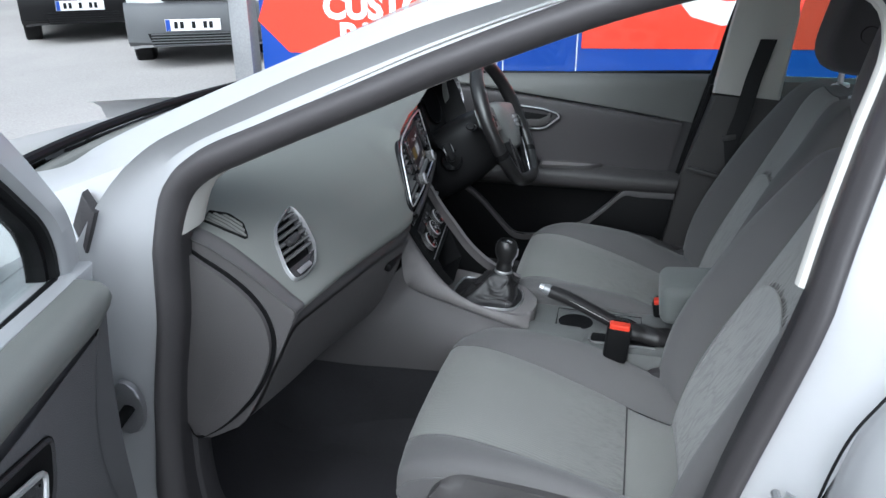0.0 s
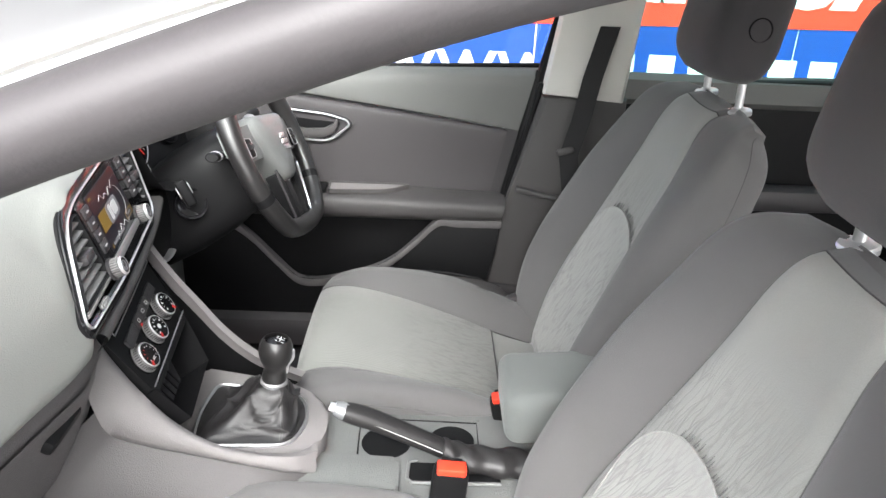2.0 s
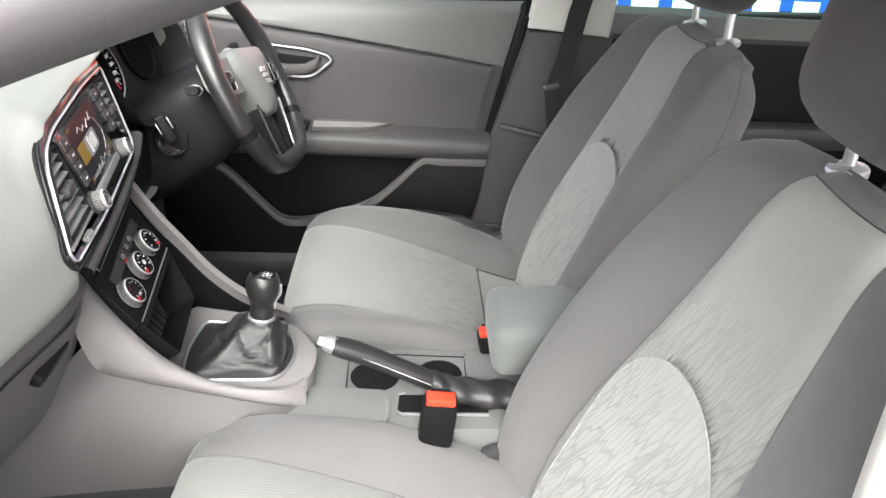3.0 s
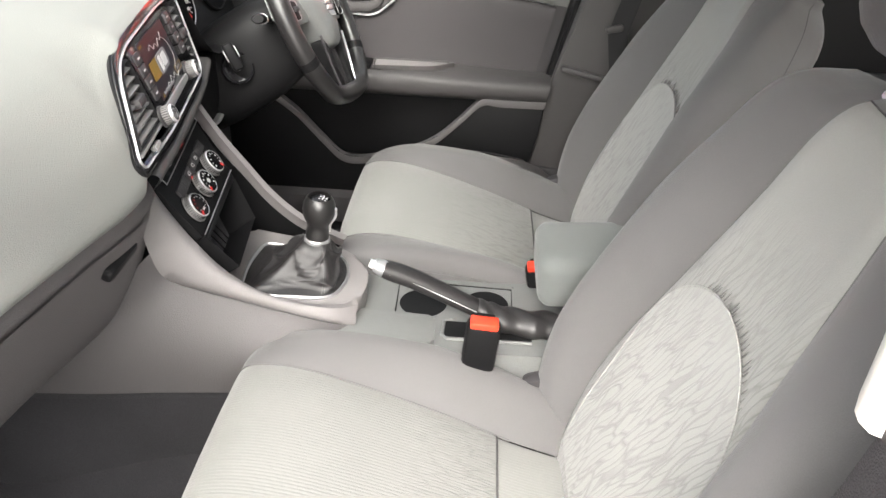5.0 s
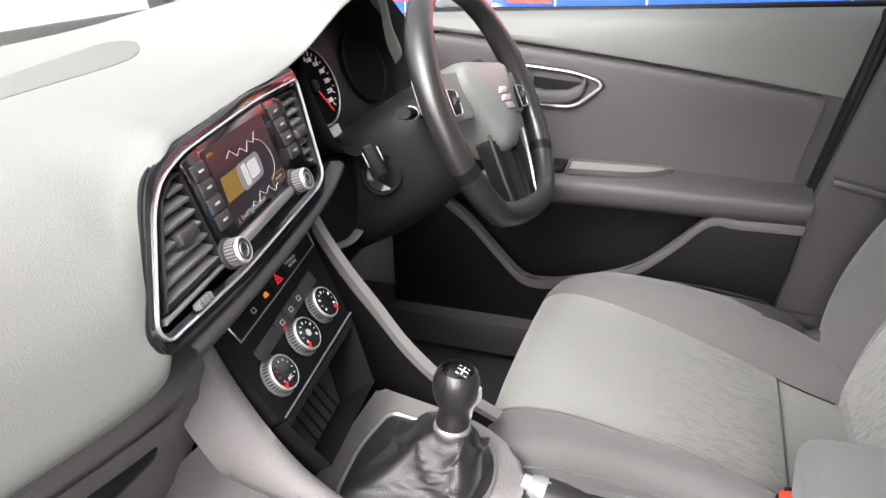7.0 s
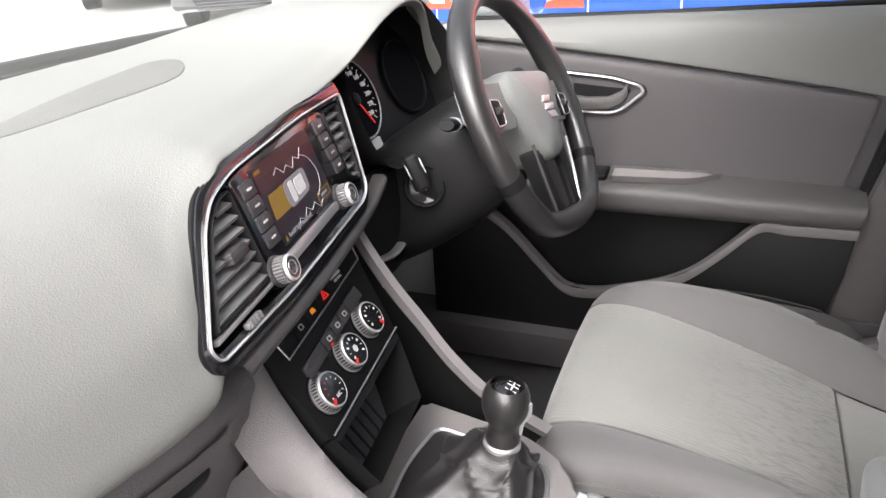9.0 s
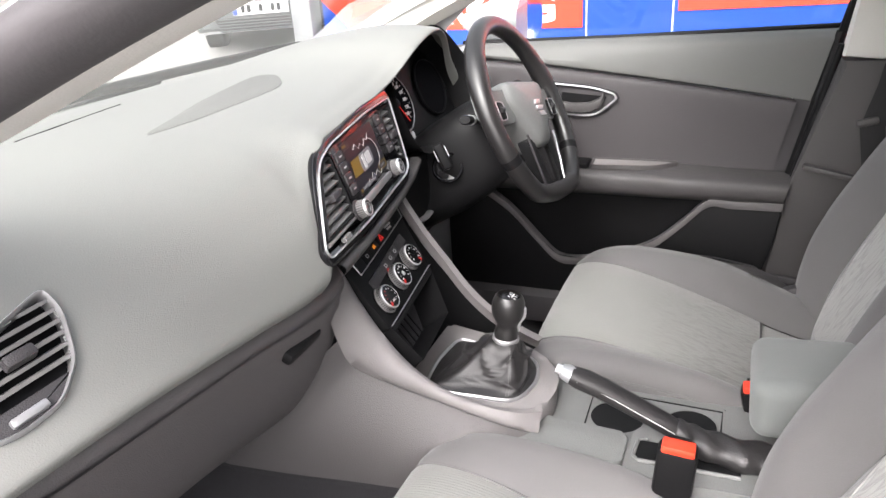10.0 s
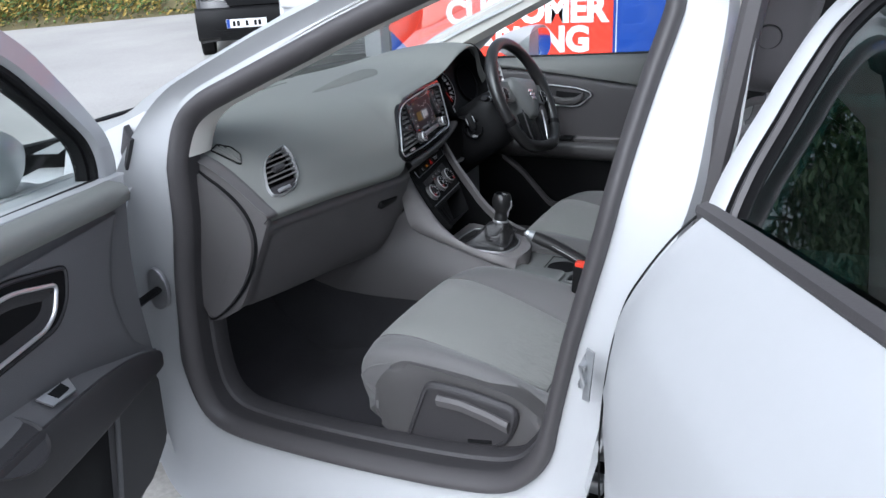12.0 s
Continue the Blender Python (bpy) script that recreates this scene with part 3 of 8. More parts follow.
part("belt_moulding", loft([[R(sd, z0 + h, d) for d, h in ((-0.02, -0.012), (0.010, -0.010), (0.014, 0.000), (0.012, 0.008), (-0.002, 0.013))] for sd, z0 in ((-0.004, 1.014), (0.15, 1.027), (0.406, 1.044), (1.0, 1.08))]), RUBBER, rear_door, "grey rubber window moulding")
# the window leans in towards the roof, over-tilted so the pane mirrors the trees
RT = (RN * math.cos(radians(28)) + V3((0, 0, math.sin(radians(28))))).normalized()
fo = catmull([R(sd, z, o) for sd, z, o in ((0.004, 1.014, 0.002), (-0.006, 1.05, -0.016), (-0.012, 1.088, -0.036), (-0.012, 1.14, -0.064), (-0.010, 1.20, -0.095), (0.002, 1.258, -0.127), (0.060, 1.308, -0.153), (0.217, 1.354, -0.178), (0.50, 1.365, -0.183), (0.78, 1.25, -0.122))], 50)
ctr_ = R(0.45, 1.12, -0.045)
def pull(p, d):
    v = (ctr_ - p)
    return p + V3((v.x, v.y, v.z * 0.4)).normalized() * d
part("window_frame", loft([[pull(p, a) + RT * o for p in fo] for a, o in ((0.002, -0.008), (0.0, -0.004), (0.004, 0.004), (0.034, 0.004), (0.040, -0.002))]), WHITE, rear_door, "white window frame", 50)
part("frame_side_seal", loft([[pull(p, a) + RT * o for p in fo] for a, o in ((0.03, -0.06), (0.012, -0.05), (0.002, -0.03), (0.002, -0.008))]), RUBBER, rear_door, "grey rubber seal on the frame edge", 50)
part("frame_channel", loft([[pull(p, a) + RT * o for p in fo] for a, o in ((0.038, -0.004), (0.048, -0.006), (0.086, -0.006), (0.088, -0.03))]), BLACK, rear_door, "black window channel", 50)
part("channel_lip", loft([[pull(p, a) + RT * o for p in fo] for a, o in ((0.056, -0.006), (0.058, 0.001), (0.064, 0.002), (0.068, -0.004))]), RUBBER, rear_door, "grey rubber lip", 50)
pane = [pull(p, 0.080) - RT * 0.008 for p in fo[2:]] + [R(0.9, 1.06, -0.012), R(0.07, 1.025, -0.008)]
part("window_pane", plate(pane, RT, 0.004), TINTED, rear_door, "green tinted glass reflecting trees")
part("inner_panel", plate([R(0.03, 0.4, -0.06), R(1.0, 0.4, -0.06), R(1.0, 1.06, -0.06), R(0.03, 1.0, -0.06)], -RN, 0.04, 0.01), BLACK, rear_door)
part("pillar_rear_seal", loft([[p + V3((a, b, 0)) for p in catmull([(0.325, -0.80, 0.90), (0.355, -0.765, 1.0), (0.370, -0.755, 1.10), (0.383, -0.745, 1.20), (0.395, -0.735, 1.29), (0.40, -0.72, 1.36)], 14)] for a, b in ((0.0, 0.0), (0.008, -0.006), (0.024, -0.004), (0.03, 0.006), (0.03, 0.05))]), RUBBER, car, "grey rubber seal behind the centre pillar")

# centre pillars (lining) with belts
def centre_pillar(s, x0, y0):
    low = plate([(x0 - 0.11, y0, 0.46), (x0 + 0.20, y0, 0.46), (x0 + 0.20, y0 + 0.0, 0.995), (x0 + 0.005, y0, 0.995), (x0 - 0.06, y0, 0.74)], (0, -s, 0), 0.06, 0.012)
    up = plate([(x0 + 0.005, y0 - 0.004 * s, 1.0), (x0 + 0.19, y0 - 0.004 * s, 0.985), (x0 + 0.20, y0 - 0.03 * s, 1.22), (x0 + 0.18, y0 - 0.06 * s, 1.40), (x0 + 0.06, y0 - 0.06 * s, 1.40), (x0 + 0.03, y0 - 0.03 * s, 1.2)], (0, -s, 0), 0.05, 0.01)
    return low, up


low, up = centre_pillar(1, 0.235, 0.665)
part("centre_pillar_lower_trim", low, PILLAR_LOW, car)
part("centre_pillar_upper_trim", up, PILLAR, car, "pale beige pillar trim")
part("pillar_ledge", box((0.29, 0.655, 0.755), (0.2, 0.02, 0.012), 0.004, Matrix.Rotation(radians(12), 3, "Y")), PILLAR_LOW, car)
part("pillar_foot_trim", plate([(0.12, 0.655, 0.52), (0.42, 0.655, 0.50), (0.42, 0.655, 0.44), (0.10, 0.655, 0.46)], (0, -1, 0), 0.03, 0.006), DARK, car)
part("centre_pillar_upper_trim", plate([(0.275, -0.695, 1.0), (0.365, -0.695, 0.99), (0.385, -0.665, 1.22), (0.395, -0.64, 1.40), (0.335, -0.64, 1.40), (0.315, -0.665, 1.2)], (0, 1, 0), 0.04, 0.008), PILLAR, car, "pale beige pillar trim")
part("flange_edge", tube([(0.386, -0.742, 1.0), (0.404, -0.742, 1.10), (0.411, -0.74, 1.21), (0.42, -0.735, 1.30)], 0.0022, 6), WHITE, car)

belt = thing("seat_belt", (0.36, 0.63, 0.5), "black seat belt hanging on the far centre pillar", "seat belt", "front seat belts")
part("webbing", loft([[V3((0.335 - 0.022 + dx, 0.642 + yy, z)), V3((0.335 + 0.022 + dx, 0.642 + yy, z))] for z, dx, yy in ((1.16, 0.03, -0.012), (1.05, 0.005, -0.012), (0.95, -0.01, -0.012), (0.87, -0.03, -0.015), (0.70, 0.0, -0.012), (0.52, 0.03, -0.01))] ), BELT, belt)
part("upper_anchor", plate([V3((0.36 + a, 0.648, 1.165 + b)) for a, b in rounded([(-0.055, 0.06), (-0.045, 0.0), (-0.01, -0.03), (0.03, -0.03), (0.05, 0.02), (0.05, 0.06)], 0.015)], (0, -1, 0), 0.012, 0.003), BLACK, belt)
part("tongue", box((0.296, 0.626, 0.880), (0.040, 0.012, 0.016), 0.005, Matrix.Rotation(radians(-14), 3, "Y")), PILLAR_LOW, belt, "grey belt tongue")

# ---- dashboard ----
dash = thing("dashboard", (-0.75, 0, 0.5), "grey soft-touch dashboard with darker lower half", "dashboard")
# sections from the passenger door across to the driver's: y, then profile (x, z) from the screen to the lower edge of the pad
PAD = [
    (-0.755, [(-0.99, 1.005), (-0.85, 1.015), (-0.72, 1.018), (-0.64, 1.008), (-0.57, 0.985), (-0.505, 0.945), (-0.462, 0.912), (-0.44, 0.896), (-0.452, 0.880)]),
    (-0.68, [(-1.02, 1.01), (-0.87, 1.025), (-0.73, 1.03), (-0.635, 1.025), (-0.555, 0.995), (-0.49, 0.945), (-0.455, 0.912), (-0.436, 0.894), (-0.448, 0.878)]),
    (-0.55, [(-1.06, 1.01), (-0.90, 1.03), (-0.74, 1.04), (-0.62, 1.035), (-0.535, 1.003), (-0.475, 0.95), (-0.445, 0.912), (-0.43, 0.888), (-0.442, 0.872)]),
    (-0.40, [(-1.10, 1.01), (-0.92, 1.035), (-0.75, 1.048), (-0.61, 1.045), (-0.515, 1.012), (-0.455, 0.95), (-0.428, 0.905), (-0.417, 0.878), (-0.43, 0.862)]),
    (-0.30, [(-1.12, 1.01), (-0.94, 1.04), (-0.76, 1.053), (-0.61, 1.05), (-0.505, 1.02), (-0.44, 0.955), (-0.414, 0.905), (-0.405, 0.876), (-0.418, 0.858)]),
    (-0.262, [(-1.125, 1.01), (-0.95, 1.04), (-0.76, 1.054), (-0.61, 1.052), (-0.505, 1.025), (-0.44, 0.965), (-0.416, 0.920), (-0.406, 0.890), (-0.42, 0.87)]),
    (-0.225, [(-1.13, 1.01), (-0.95, 1.04), (-0.76, 1.055), (-0.615, 1.053), (-0.52, 1.035), (-0.465, 1.000), (-0.44, 0.972), (-0.43, 0.958), (-0.45, 0.95)]),
    (-0.165, [(-1.135, 1.01), (-0.95, 1.042), (-0.76, 1.056), (-0.62, 1.055), (-0.53, 1.045), (-0.485, 1.033), (-0.468, 1.027), (-0.460, 1.020), (-0.475, 1.015)]),
    (-0.10, [(-1.14, 1.01), (-0.95, 1.043), (-0.76, 1.058), (-0.63, 1.058), (-0.545, 1.05), (-0.50, 1.039), (-0.483, 1.033), (-0.474, 1.026), (-0.488, 1.02)]),
    (0.05, [(-1.14, 1.01), (-0.95, 1.045), (-0.77, 1.062), (-0.65, 1.064), (-0.56, 1.057), (-0.52, 1.045), (-0.503, 1.038), (-0.496, 1.031), (-0.508, 1.025)]),
    (0.16, [(-1.13, 1.01), (-0.95, 1.048), (-0.78, 1.07), (-0.66, 1.078), (-0.57, 1.074), (-0.525, 1.063), (-0.507, 1.056), (-0.50, 1.050), (-0.515, 1.040)]),
    (0.25, [(-1.11, 1.01), (-0.94, 1.05), (-0.79, 1.085), (-0.66, 1.104), (-0.57, 1.105), (-0.52, 1.101), (-0.497, 1.097), (-0.49, 1.09), (-0.51, 1.083)]),
    (0.34, [(-1.09, 1.01), (-0.93, 1.05), (-0.79, 1.088), (-0.66, 1.112), (-0.57, 1.117), (-0.525, 1.113), (-0.50, 1.110), (-0.494, 1.103), (-0.51, 1.095)]),
    (0.43, [(-1.06, 1.01), (-0.92, 1.045), (-0.79, 1.078), (-0.66, 1.098), (-0.58, 1.10), (-0.535, 1.096), (-0.515, 1.091), (-0.508, 1.085), (-0.52, 1.078)]),
    (0.50, [(-1.03, 1.01), (-0.90, 1.03), (-0.78, 1.05), (-0.67, 1.058), (-0.59, 1.055), (-0.55, 1.045), (-0.53, 1.03), (-0.522, 1.01), (-0.535, 0.99)]),
    (0.58, [(-1.00, 1.01), (-0.88, 1.02), (-0.77, 1.03), (-0.67, 1.032), (-0.59, 1.02), (-0.545, 0.99), (-0.525, 0.96), (-0.515, 0.93), (-0.525, 0.91)]),
    (0.74, [(-0.97, 1.005), (-0.86, 1.015), (-0.75, 1.022), (-0.66, 1.015), (-0.59, 0.99), (-0.55, 0.95), (-0.53, 0.92), (-0.52, 0.90), (-0.53, 0.88)]),
]
prof = [catmull([(x, y, z) for x, z in sec], 128) for y, sec in PAD]
cols = list(zip(*prof))
PADROWS = [catmull(c, 420) for c in cols]
pad_bm = loft(PADROWS)
pad_tree = BVHTree.FromBMesh(pad_bm)


def drape(p, n):
    """A point moved along n onto the pad."""
    hit = pad_tree.ray_cast(p + n * 0.05, -n, 0.12)[0]
    return hit if hit is not None else p


def inside(poly, u, v):
    hit = False
    for i in range(len(poly)):
        (a0, b0), (a1, b1) = poly[i - 1], poly[i]
        if (b0 > v) != (b1 > v) and u < a0 + (a1 - a0) * (v - b0) / (b1 - b0):
            hit = not hit
    return hit


def punch(O, U, V, poly):
    """Opens the pad where a vent sits."""
    O, U, V = V3(O), V3(U).normalized(), V3(V).normalized()
    N = U.cross(V)
    gone = []
    for f in pad_bm.faces:
        r = f.calc_center_median() - O
        if abs(r.dot(N)) < 0.05 and inside(poly, r.dot(U), r.dot(V)):
            gone.append(f)
    bmesh.ops.delete(pad_bm, geom=gone, context="FACES")



def pad_at(x, y):
    """Height of the pad's upper side over x, y, and its normal."""
    best = min((p for r in PADROWS for p in r), key=lambda p: (p.x - x) ** 2 + (p.y - y) ** 2)
    return best


# lower dashboard on the passenger side: knee roll, glovebox lid, underside
LOW = [
    (-0.752, [(-0.47, 0.885), (-0.462, 0.862), (-0.475, 0.84), (-0.51, 0.77), (-0.545, 0.70), (-0.575, 0.672), (-0.66, 0.66), (-1.0, 0.62)]),
    (-0.60, [(-0.46, 0.882), (-0.45, 0.855), (-0.462, 0.83), (-0.50, 0.76), (-0.535, 0.69), (-0.565, 0.655), (-0.66, 0.645), (-1.0, 0.60)]),
    (-0.42, [(-0.45, 0.872), (-0.436, 0.845), (-0.446, 0.82), (-0.485, 0.745), (-0.525, 0.67), (-0.565, 0.635), (-0.66, 0.625), (-1.0, 0.58)]),
    (-0.28, [(-0.43, 0.865), (-0.42, 0.838), (-0.43, 0.81), (-0.465, 0.735), (-0.505, 0.66), (-0.555, 0.62), (-0.66, 0.61), (-1.0, 0.56)]),
    (-0.20, [(-0.44, 0.86), (-0.43, 0.835), (-0.44, 0.81), (-0.46, 0.74), (-0.50, 0.66), (-0.55, 0.61), (-0.66, 0.60), (-1.0, 0.55)]),
]
cols = list(zip(*[catmull([(x, y, z) for x, z in sec], 40) for y, sec in LOW]))
part("lower_dash", loft([catmull(c, 40) for c in cols]), DASH_LOW, dash, "charcoal hard plastic glovebox side", 60)
# glovebox shut line and handle
glovebox = part("glovebox_lid", loft([[p + V3((0.006, 0, 0.001)) for p in catmull(c, 40)[2:33]] for c in cols[7:28]]), DASH_LOW, dash, "charcoal glovebox lid", 60)
part("handle_recess", box((-0.436, -0.315, 0.80), (0.02, 0.075, 0.02), 0.006, Matrix.Rotation(radians(28), 3, "Y")), BLACK, glovebox)

# side end panel of the dashboard, seen in the door opening
ENDP = [(-0.645, 1.012), (-0.57, 0.985), (-0.50, 0.944), (-0.445, 0.897), (-0.455, 0.862), (-0.49, 0.79), (-0.535, 0.705), (-0.57, 0.668), (-0.655, 0.645), (-0.665, 0.82), (-0.655, 0.95)]
part("end_panel", plate([(p.x, -0.752 + (0.0), p.z) for p in catmull([(x, 0, z) for x, z in ENDP], 50, True)], (0, -1, 0), 0.010, 0.004), DASH_LOW, dash, "charcoal end panel")
COVER = [(-0.635, 0.975), (-0.575, 0.958), (-0.515, 0.915), (-0.487, 0.868), (-0.49, 0.81), (-0.53, 0.735), (-0.60, 0.665), (-0.645, 0.66), (-0.648, 0.82)]
cv = [V3((p.x, -0.757, p.z)) for p in catmull([(x, 0, z) for x, z in COVER], 60, True)]
part("fuse_cover", plate([p + V3((0, -0.006, 0)) for p in cv], (0, -1, 0), 0.018, 0.011, seg=4), DASH_LOW, dash, "charcoal plastic fuse box cover")
ctr = sum(cv, V3()) / len(cv)
part("cover_gap", rim_plate([p + (p - ctr).normalized() * 0.007 + V3((0, 0.0025, 0)) for p in cv], [p + V3((0, 0.0025, 0)) for p in cv], (0, -1, 0), 0.004), BLACK, dash)

# side window demister and side vent on the passenger end
def surf_frame(a, b, c):
    u = (V3(b) - V3(a)).normalized()
    n = u.cross(V3(c) - V3(a)).normalized()
    return u, n.cross(u), n


def air_vent(O, U, V, poly, n_slats, parent, name="air_vent", slat_mat=None, tab=None, chrome=True, foot=0.0, rim=0.004, soft=False, fill=0.30):
    """A louvre vent: bright surround, dark well, slats and a tab."""
    slat_mat = slat_mat or DASH_LOW
    U, V = V3(U).normalized(), V3(V).normalized()
    N = U.cross(V)
    O = V3(O)
    inner = inset(poly, rim)
    o3, i3 = on(O, U, V, poly), on(O, U, V, inner)
    if soft:
        o3, i3 = [drape(p, N) for p in o3], [drape(p, N) for p in i3]
    vent = part(name, rim_plate([p + N * (0.004 if soft and chrome else 0.001) for p in o3], [p + N * (0.004 if soft and chrome else 0.001) for p in i3], N, 0.02, None, 0.003), SILVER if chrome else BLACK, parent, "satin silver vent surround" if chrome else "")
    part("well", plate([p - N * 0.0175 for p in on(O, U, V, inner)], N, 0.003), BLACK, vent)
    lo, hi = min(b for a, b in inner) + foot, max(b for a, b in inner)
    for k in range(n_slats):
        v = lo + (hi - lo) * (k + 0.5) / n_slats
        cuts = []
        m = len(inner)
        for i in range(m):
            (a0, b0), (a1, b1) = inner[i], inner[(i + 1) % m]
            if (b0 - v) * (b1 - v) < 0:
                cuts.append(a0 + (a1 - a0) * (v - b0) / (b1 - b0))
        if len(cuts) < 2:
            continue
        a0, a1 = min(cuts), max(cuts)
        h = (hi - lo) / n_slats * fill
        sec = [(v - h, 0.0), (v + h * 0.4, -0.012), (v + h * 0.4 + 0.002, -0.010), (v - h + 0.003, 0.002)]
        ends = []
        for a in (a0, (a0 + a1) / 2, a1):
            base = O + U * a + V * v
            off = (drape(base, N) - base).dot(N) if soft else 0.0
            ends.append([O + U * a + V * b + N * (d + off) for b, d in sec])
        part("slat", loft(ends, True, False, True), slat_mat, vent)
    if tab:
        part("tab", box(O + U * tab[0] + V * tab[1] + N * 0.002, (0.03, 0.012, 0.014), 0.003, Matrix((U, V, N)).transposed()), DARK, vent)
    return vent


def on_pad(x, y):
    return pad_at(x, y)


vu, vv, vn = surf_frame(on_pad(-0.475, -0.715), on_pad(-0.465, -0.60), on_pad(-0.53, -0.62))
spots = [on_pad(x, y) for x, y in ((-0.46, -0.70), (-0.45, -0.62), (-0.50, -0.65), (-0.53, -0.62), (-0.48, -0.66))]
O = V3((-0.478, -0.652, 0.962))
O = O + vn * (sum((p - O).dot(vn) for p in spots) / 5 + 0.006)
VP = [(-0.052, -0.0400), (-0.026, -0.046), (0.016, -0.0420), (0.050, -0.0164), (0.072, 0.03), (0.073, 0.0625), (0.0086, 0.0467), (-0.0168, 0.027), (-0.0489, -0.0193)]
punch(O, vu, vv, inset(rounded(VP, 0.012, 3), 0.003))
side_vent = air_vent(O, vu, vv, rounded(VP, 0.012, 3), 6, dash, "side_vent", tab=(0.012, 0.012), foot=0.030, rim=0.0035, soft=True, slat_mat=SLAT, fill=0.38)
foot = [(a, min(b, -0.021)) for a, b in inset(rounded(VP, 0.012, 3), 0.0034) if b < -0.012]
part("vent_foot", plate([drape(p, vn) + vn * 0.0025 for p in on(O, vu, vv, foot)], vn, 0.012), DARK, side_vent, "charcoal panel below the slats")
part("vent_wheel", box(drape(O + vu * -0.012 + vv * -0.034, vn) + vn * 0.004 + vn * 0.0, (0.035, 0.008, 0.008), 0.002, Matrix((vu, vv, vn)).transposed()), SILVER, side_vent)
du, dw = V3((0.060, -0.002, -0.030)).normalized(), V3((0.0, 1.0, 0.06)).normalized()
DP = rounded([(-0.036, -0.0143), (0.0013, -0.0101), (0.0311, -0.0017), (0.034, 0.005), (0.0125, 0.0233), (-0.0161, 0.0256), (-0.0434, 0.0108)], 0.004, 2)
O = V3((-0.563, -0.700, 1.009))
dn = du.cross(dw).normalized()
O = O + dn * ((pad_at(O.x, O.y) - O).dot(dn) + 0.002)
punch(O, du, dn.cross(du), inset(DP, 0.002))
air_vent(O, du, dn.cross(du), DP, 5, dash, "demister_vent", chrome=False, rim=0.002, soft=True, slat_mat=DASH, fill=0.15)
# the pad stops at the outline of the display pod
PN = V3((0.9322, 0.141, 0.3334)).normalized()
PO = V3((-0.413, -0.268, 0.89)) + PN * 0.007
PU = V3((-0.1495, 0.9888, 0.0)).normalized()
PV = PN.cross(PU)
POD_R = [0.016, 0.02, 0.02, 0.016, 0.012, 0.03, 0.03, 0.02, 0.03, 0.012]
POD = rounded([(-0.003, -0.003), (0.14, -0.009), (0.365, -0.003), (0.392, 0.010), (0.434, 0.147), (0.30, 0.149), (0.128, 0.141), (0.081, 0.128), (0.056, 0.105), (-0.010, 0.020)], POD_R, 4)
CHL = rounded([(0.003, 0.007), (0.14, 0.002), (0.36, 0.008), (0.384, 0.017), (0.424, 0.134), (0.30, 0.136), (0.134, 0.129), (0.089, 0.119), (0.062, 0.101), (-0.004, 0.022)], POD_R, 4)
punch(PO, PU, PV, inset(POD, 0.001))
part("dash_pad", pad_bm, DASH, dash, "grey grained soft-touch upper dashboard pad", 60)

# charcoal end strip lapping over the pad's end
strip = []
for r in PADROWS[24:126]:
    pts_ = [p for p in r if p.y < -0.722][::3]
    strip.append(pts_)
nmin = min(len(r) for r in strip)
strip = [r[:nmin] for r in strip]
part("end_strip", loft([[p + V3((0.0026, -0.003 if j == 0 else 0, 0.0026)) * (1 if j < nmin - 1 else -0.3) for j, p in enumerate(r)] for r in strip if r[0].x > -0.655]), DASH_LOW, dash, "charcoal end strip", 60)

# loudspeaker grille let into the pad top: a leaf-shaped field, round at the driver's end
SPK = [(-0.665, 0.062), (-0.70, 0.090), (-0.735, 0.075), (-0.73, -0.008), (-0.712, -0.10), (-0.688, -0.19), (-0.662, -0.267), (-0.650, -0.20), (-0.643, -0.12), (-0.638, -0.04), (-0.642, 0.02)]
gp = []
for p in catmull([(x, y, 0) for x, y in SPK], 60, True):
    gp.append(V3((p.x, p.y, pad_tree.ray_cast(V3((p.x, p.y, 1.3)), V3((0, 0, -1)))[0].z)))
gc = sum(gp, V3()) / len(gp)
def on_top(p, lift):
    return V3((p.x, p.y, pad_tree.ray_cast(V3((p.x, p.y, 1.3)), V3((0, 0, -1)))[0].z + lift))
part("speaker_grille", loft([[on_top(g.lerp(gc, f), h) for g in gp] for f, h in ((0.0, -0.001), (0.004, 0.0007), (0.05, 0.0012), (0.3, 0.0014), (0.6, 0.0014), (0.98, 0.0014))], True), material("speaker_grille_plastic", (0.128, 0.130, 0.122), 0.8, 0, 0.2, 900, 0.6, 3, 700), dash, "perforated loudspeaker grille")
part("demister_slot", tube([on_top(V3((x, y, 0)), 0.0) for x, y in ((-0.868, -0.30), (-0.880, -0.20), (-0.888, -0.08))], 0.0022, 6, flat=0.5), BLACK, dash)

# ---- display pod ----
pod = thing("infotainment_panel", PO, "gloss black centre panel with display, vents and chrome surround", "car display")
P3 = lambda poly, lift=0.0: on(PO, PU, PV, poly, lift, PN)
part("panel", plate(P3(POD, -0.014), PN, 0.05, 0.002), BLACK, pod)
part("surround", rim_plate(P3(POD, 0.003), P3(CHL, 0.005), PN, 0.022, None, 0.0015), GLOSS, pod, "gloss black surround")
part("chrome_line", rim_plate(P3(CHL, 0.0075), P3(inset(CHL, 0.0021), 0.0065), PN, 0.020, None, 0.0008), CHROME, pod, "satin chrome outline")
part("inner_bezel", rim_plate(P3(inset(CHL, 0.0026), 0.005), P3(inset(CHL, 0.0065), 0.003), PN, 0.018), GLOSS, pod)
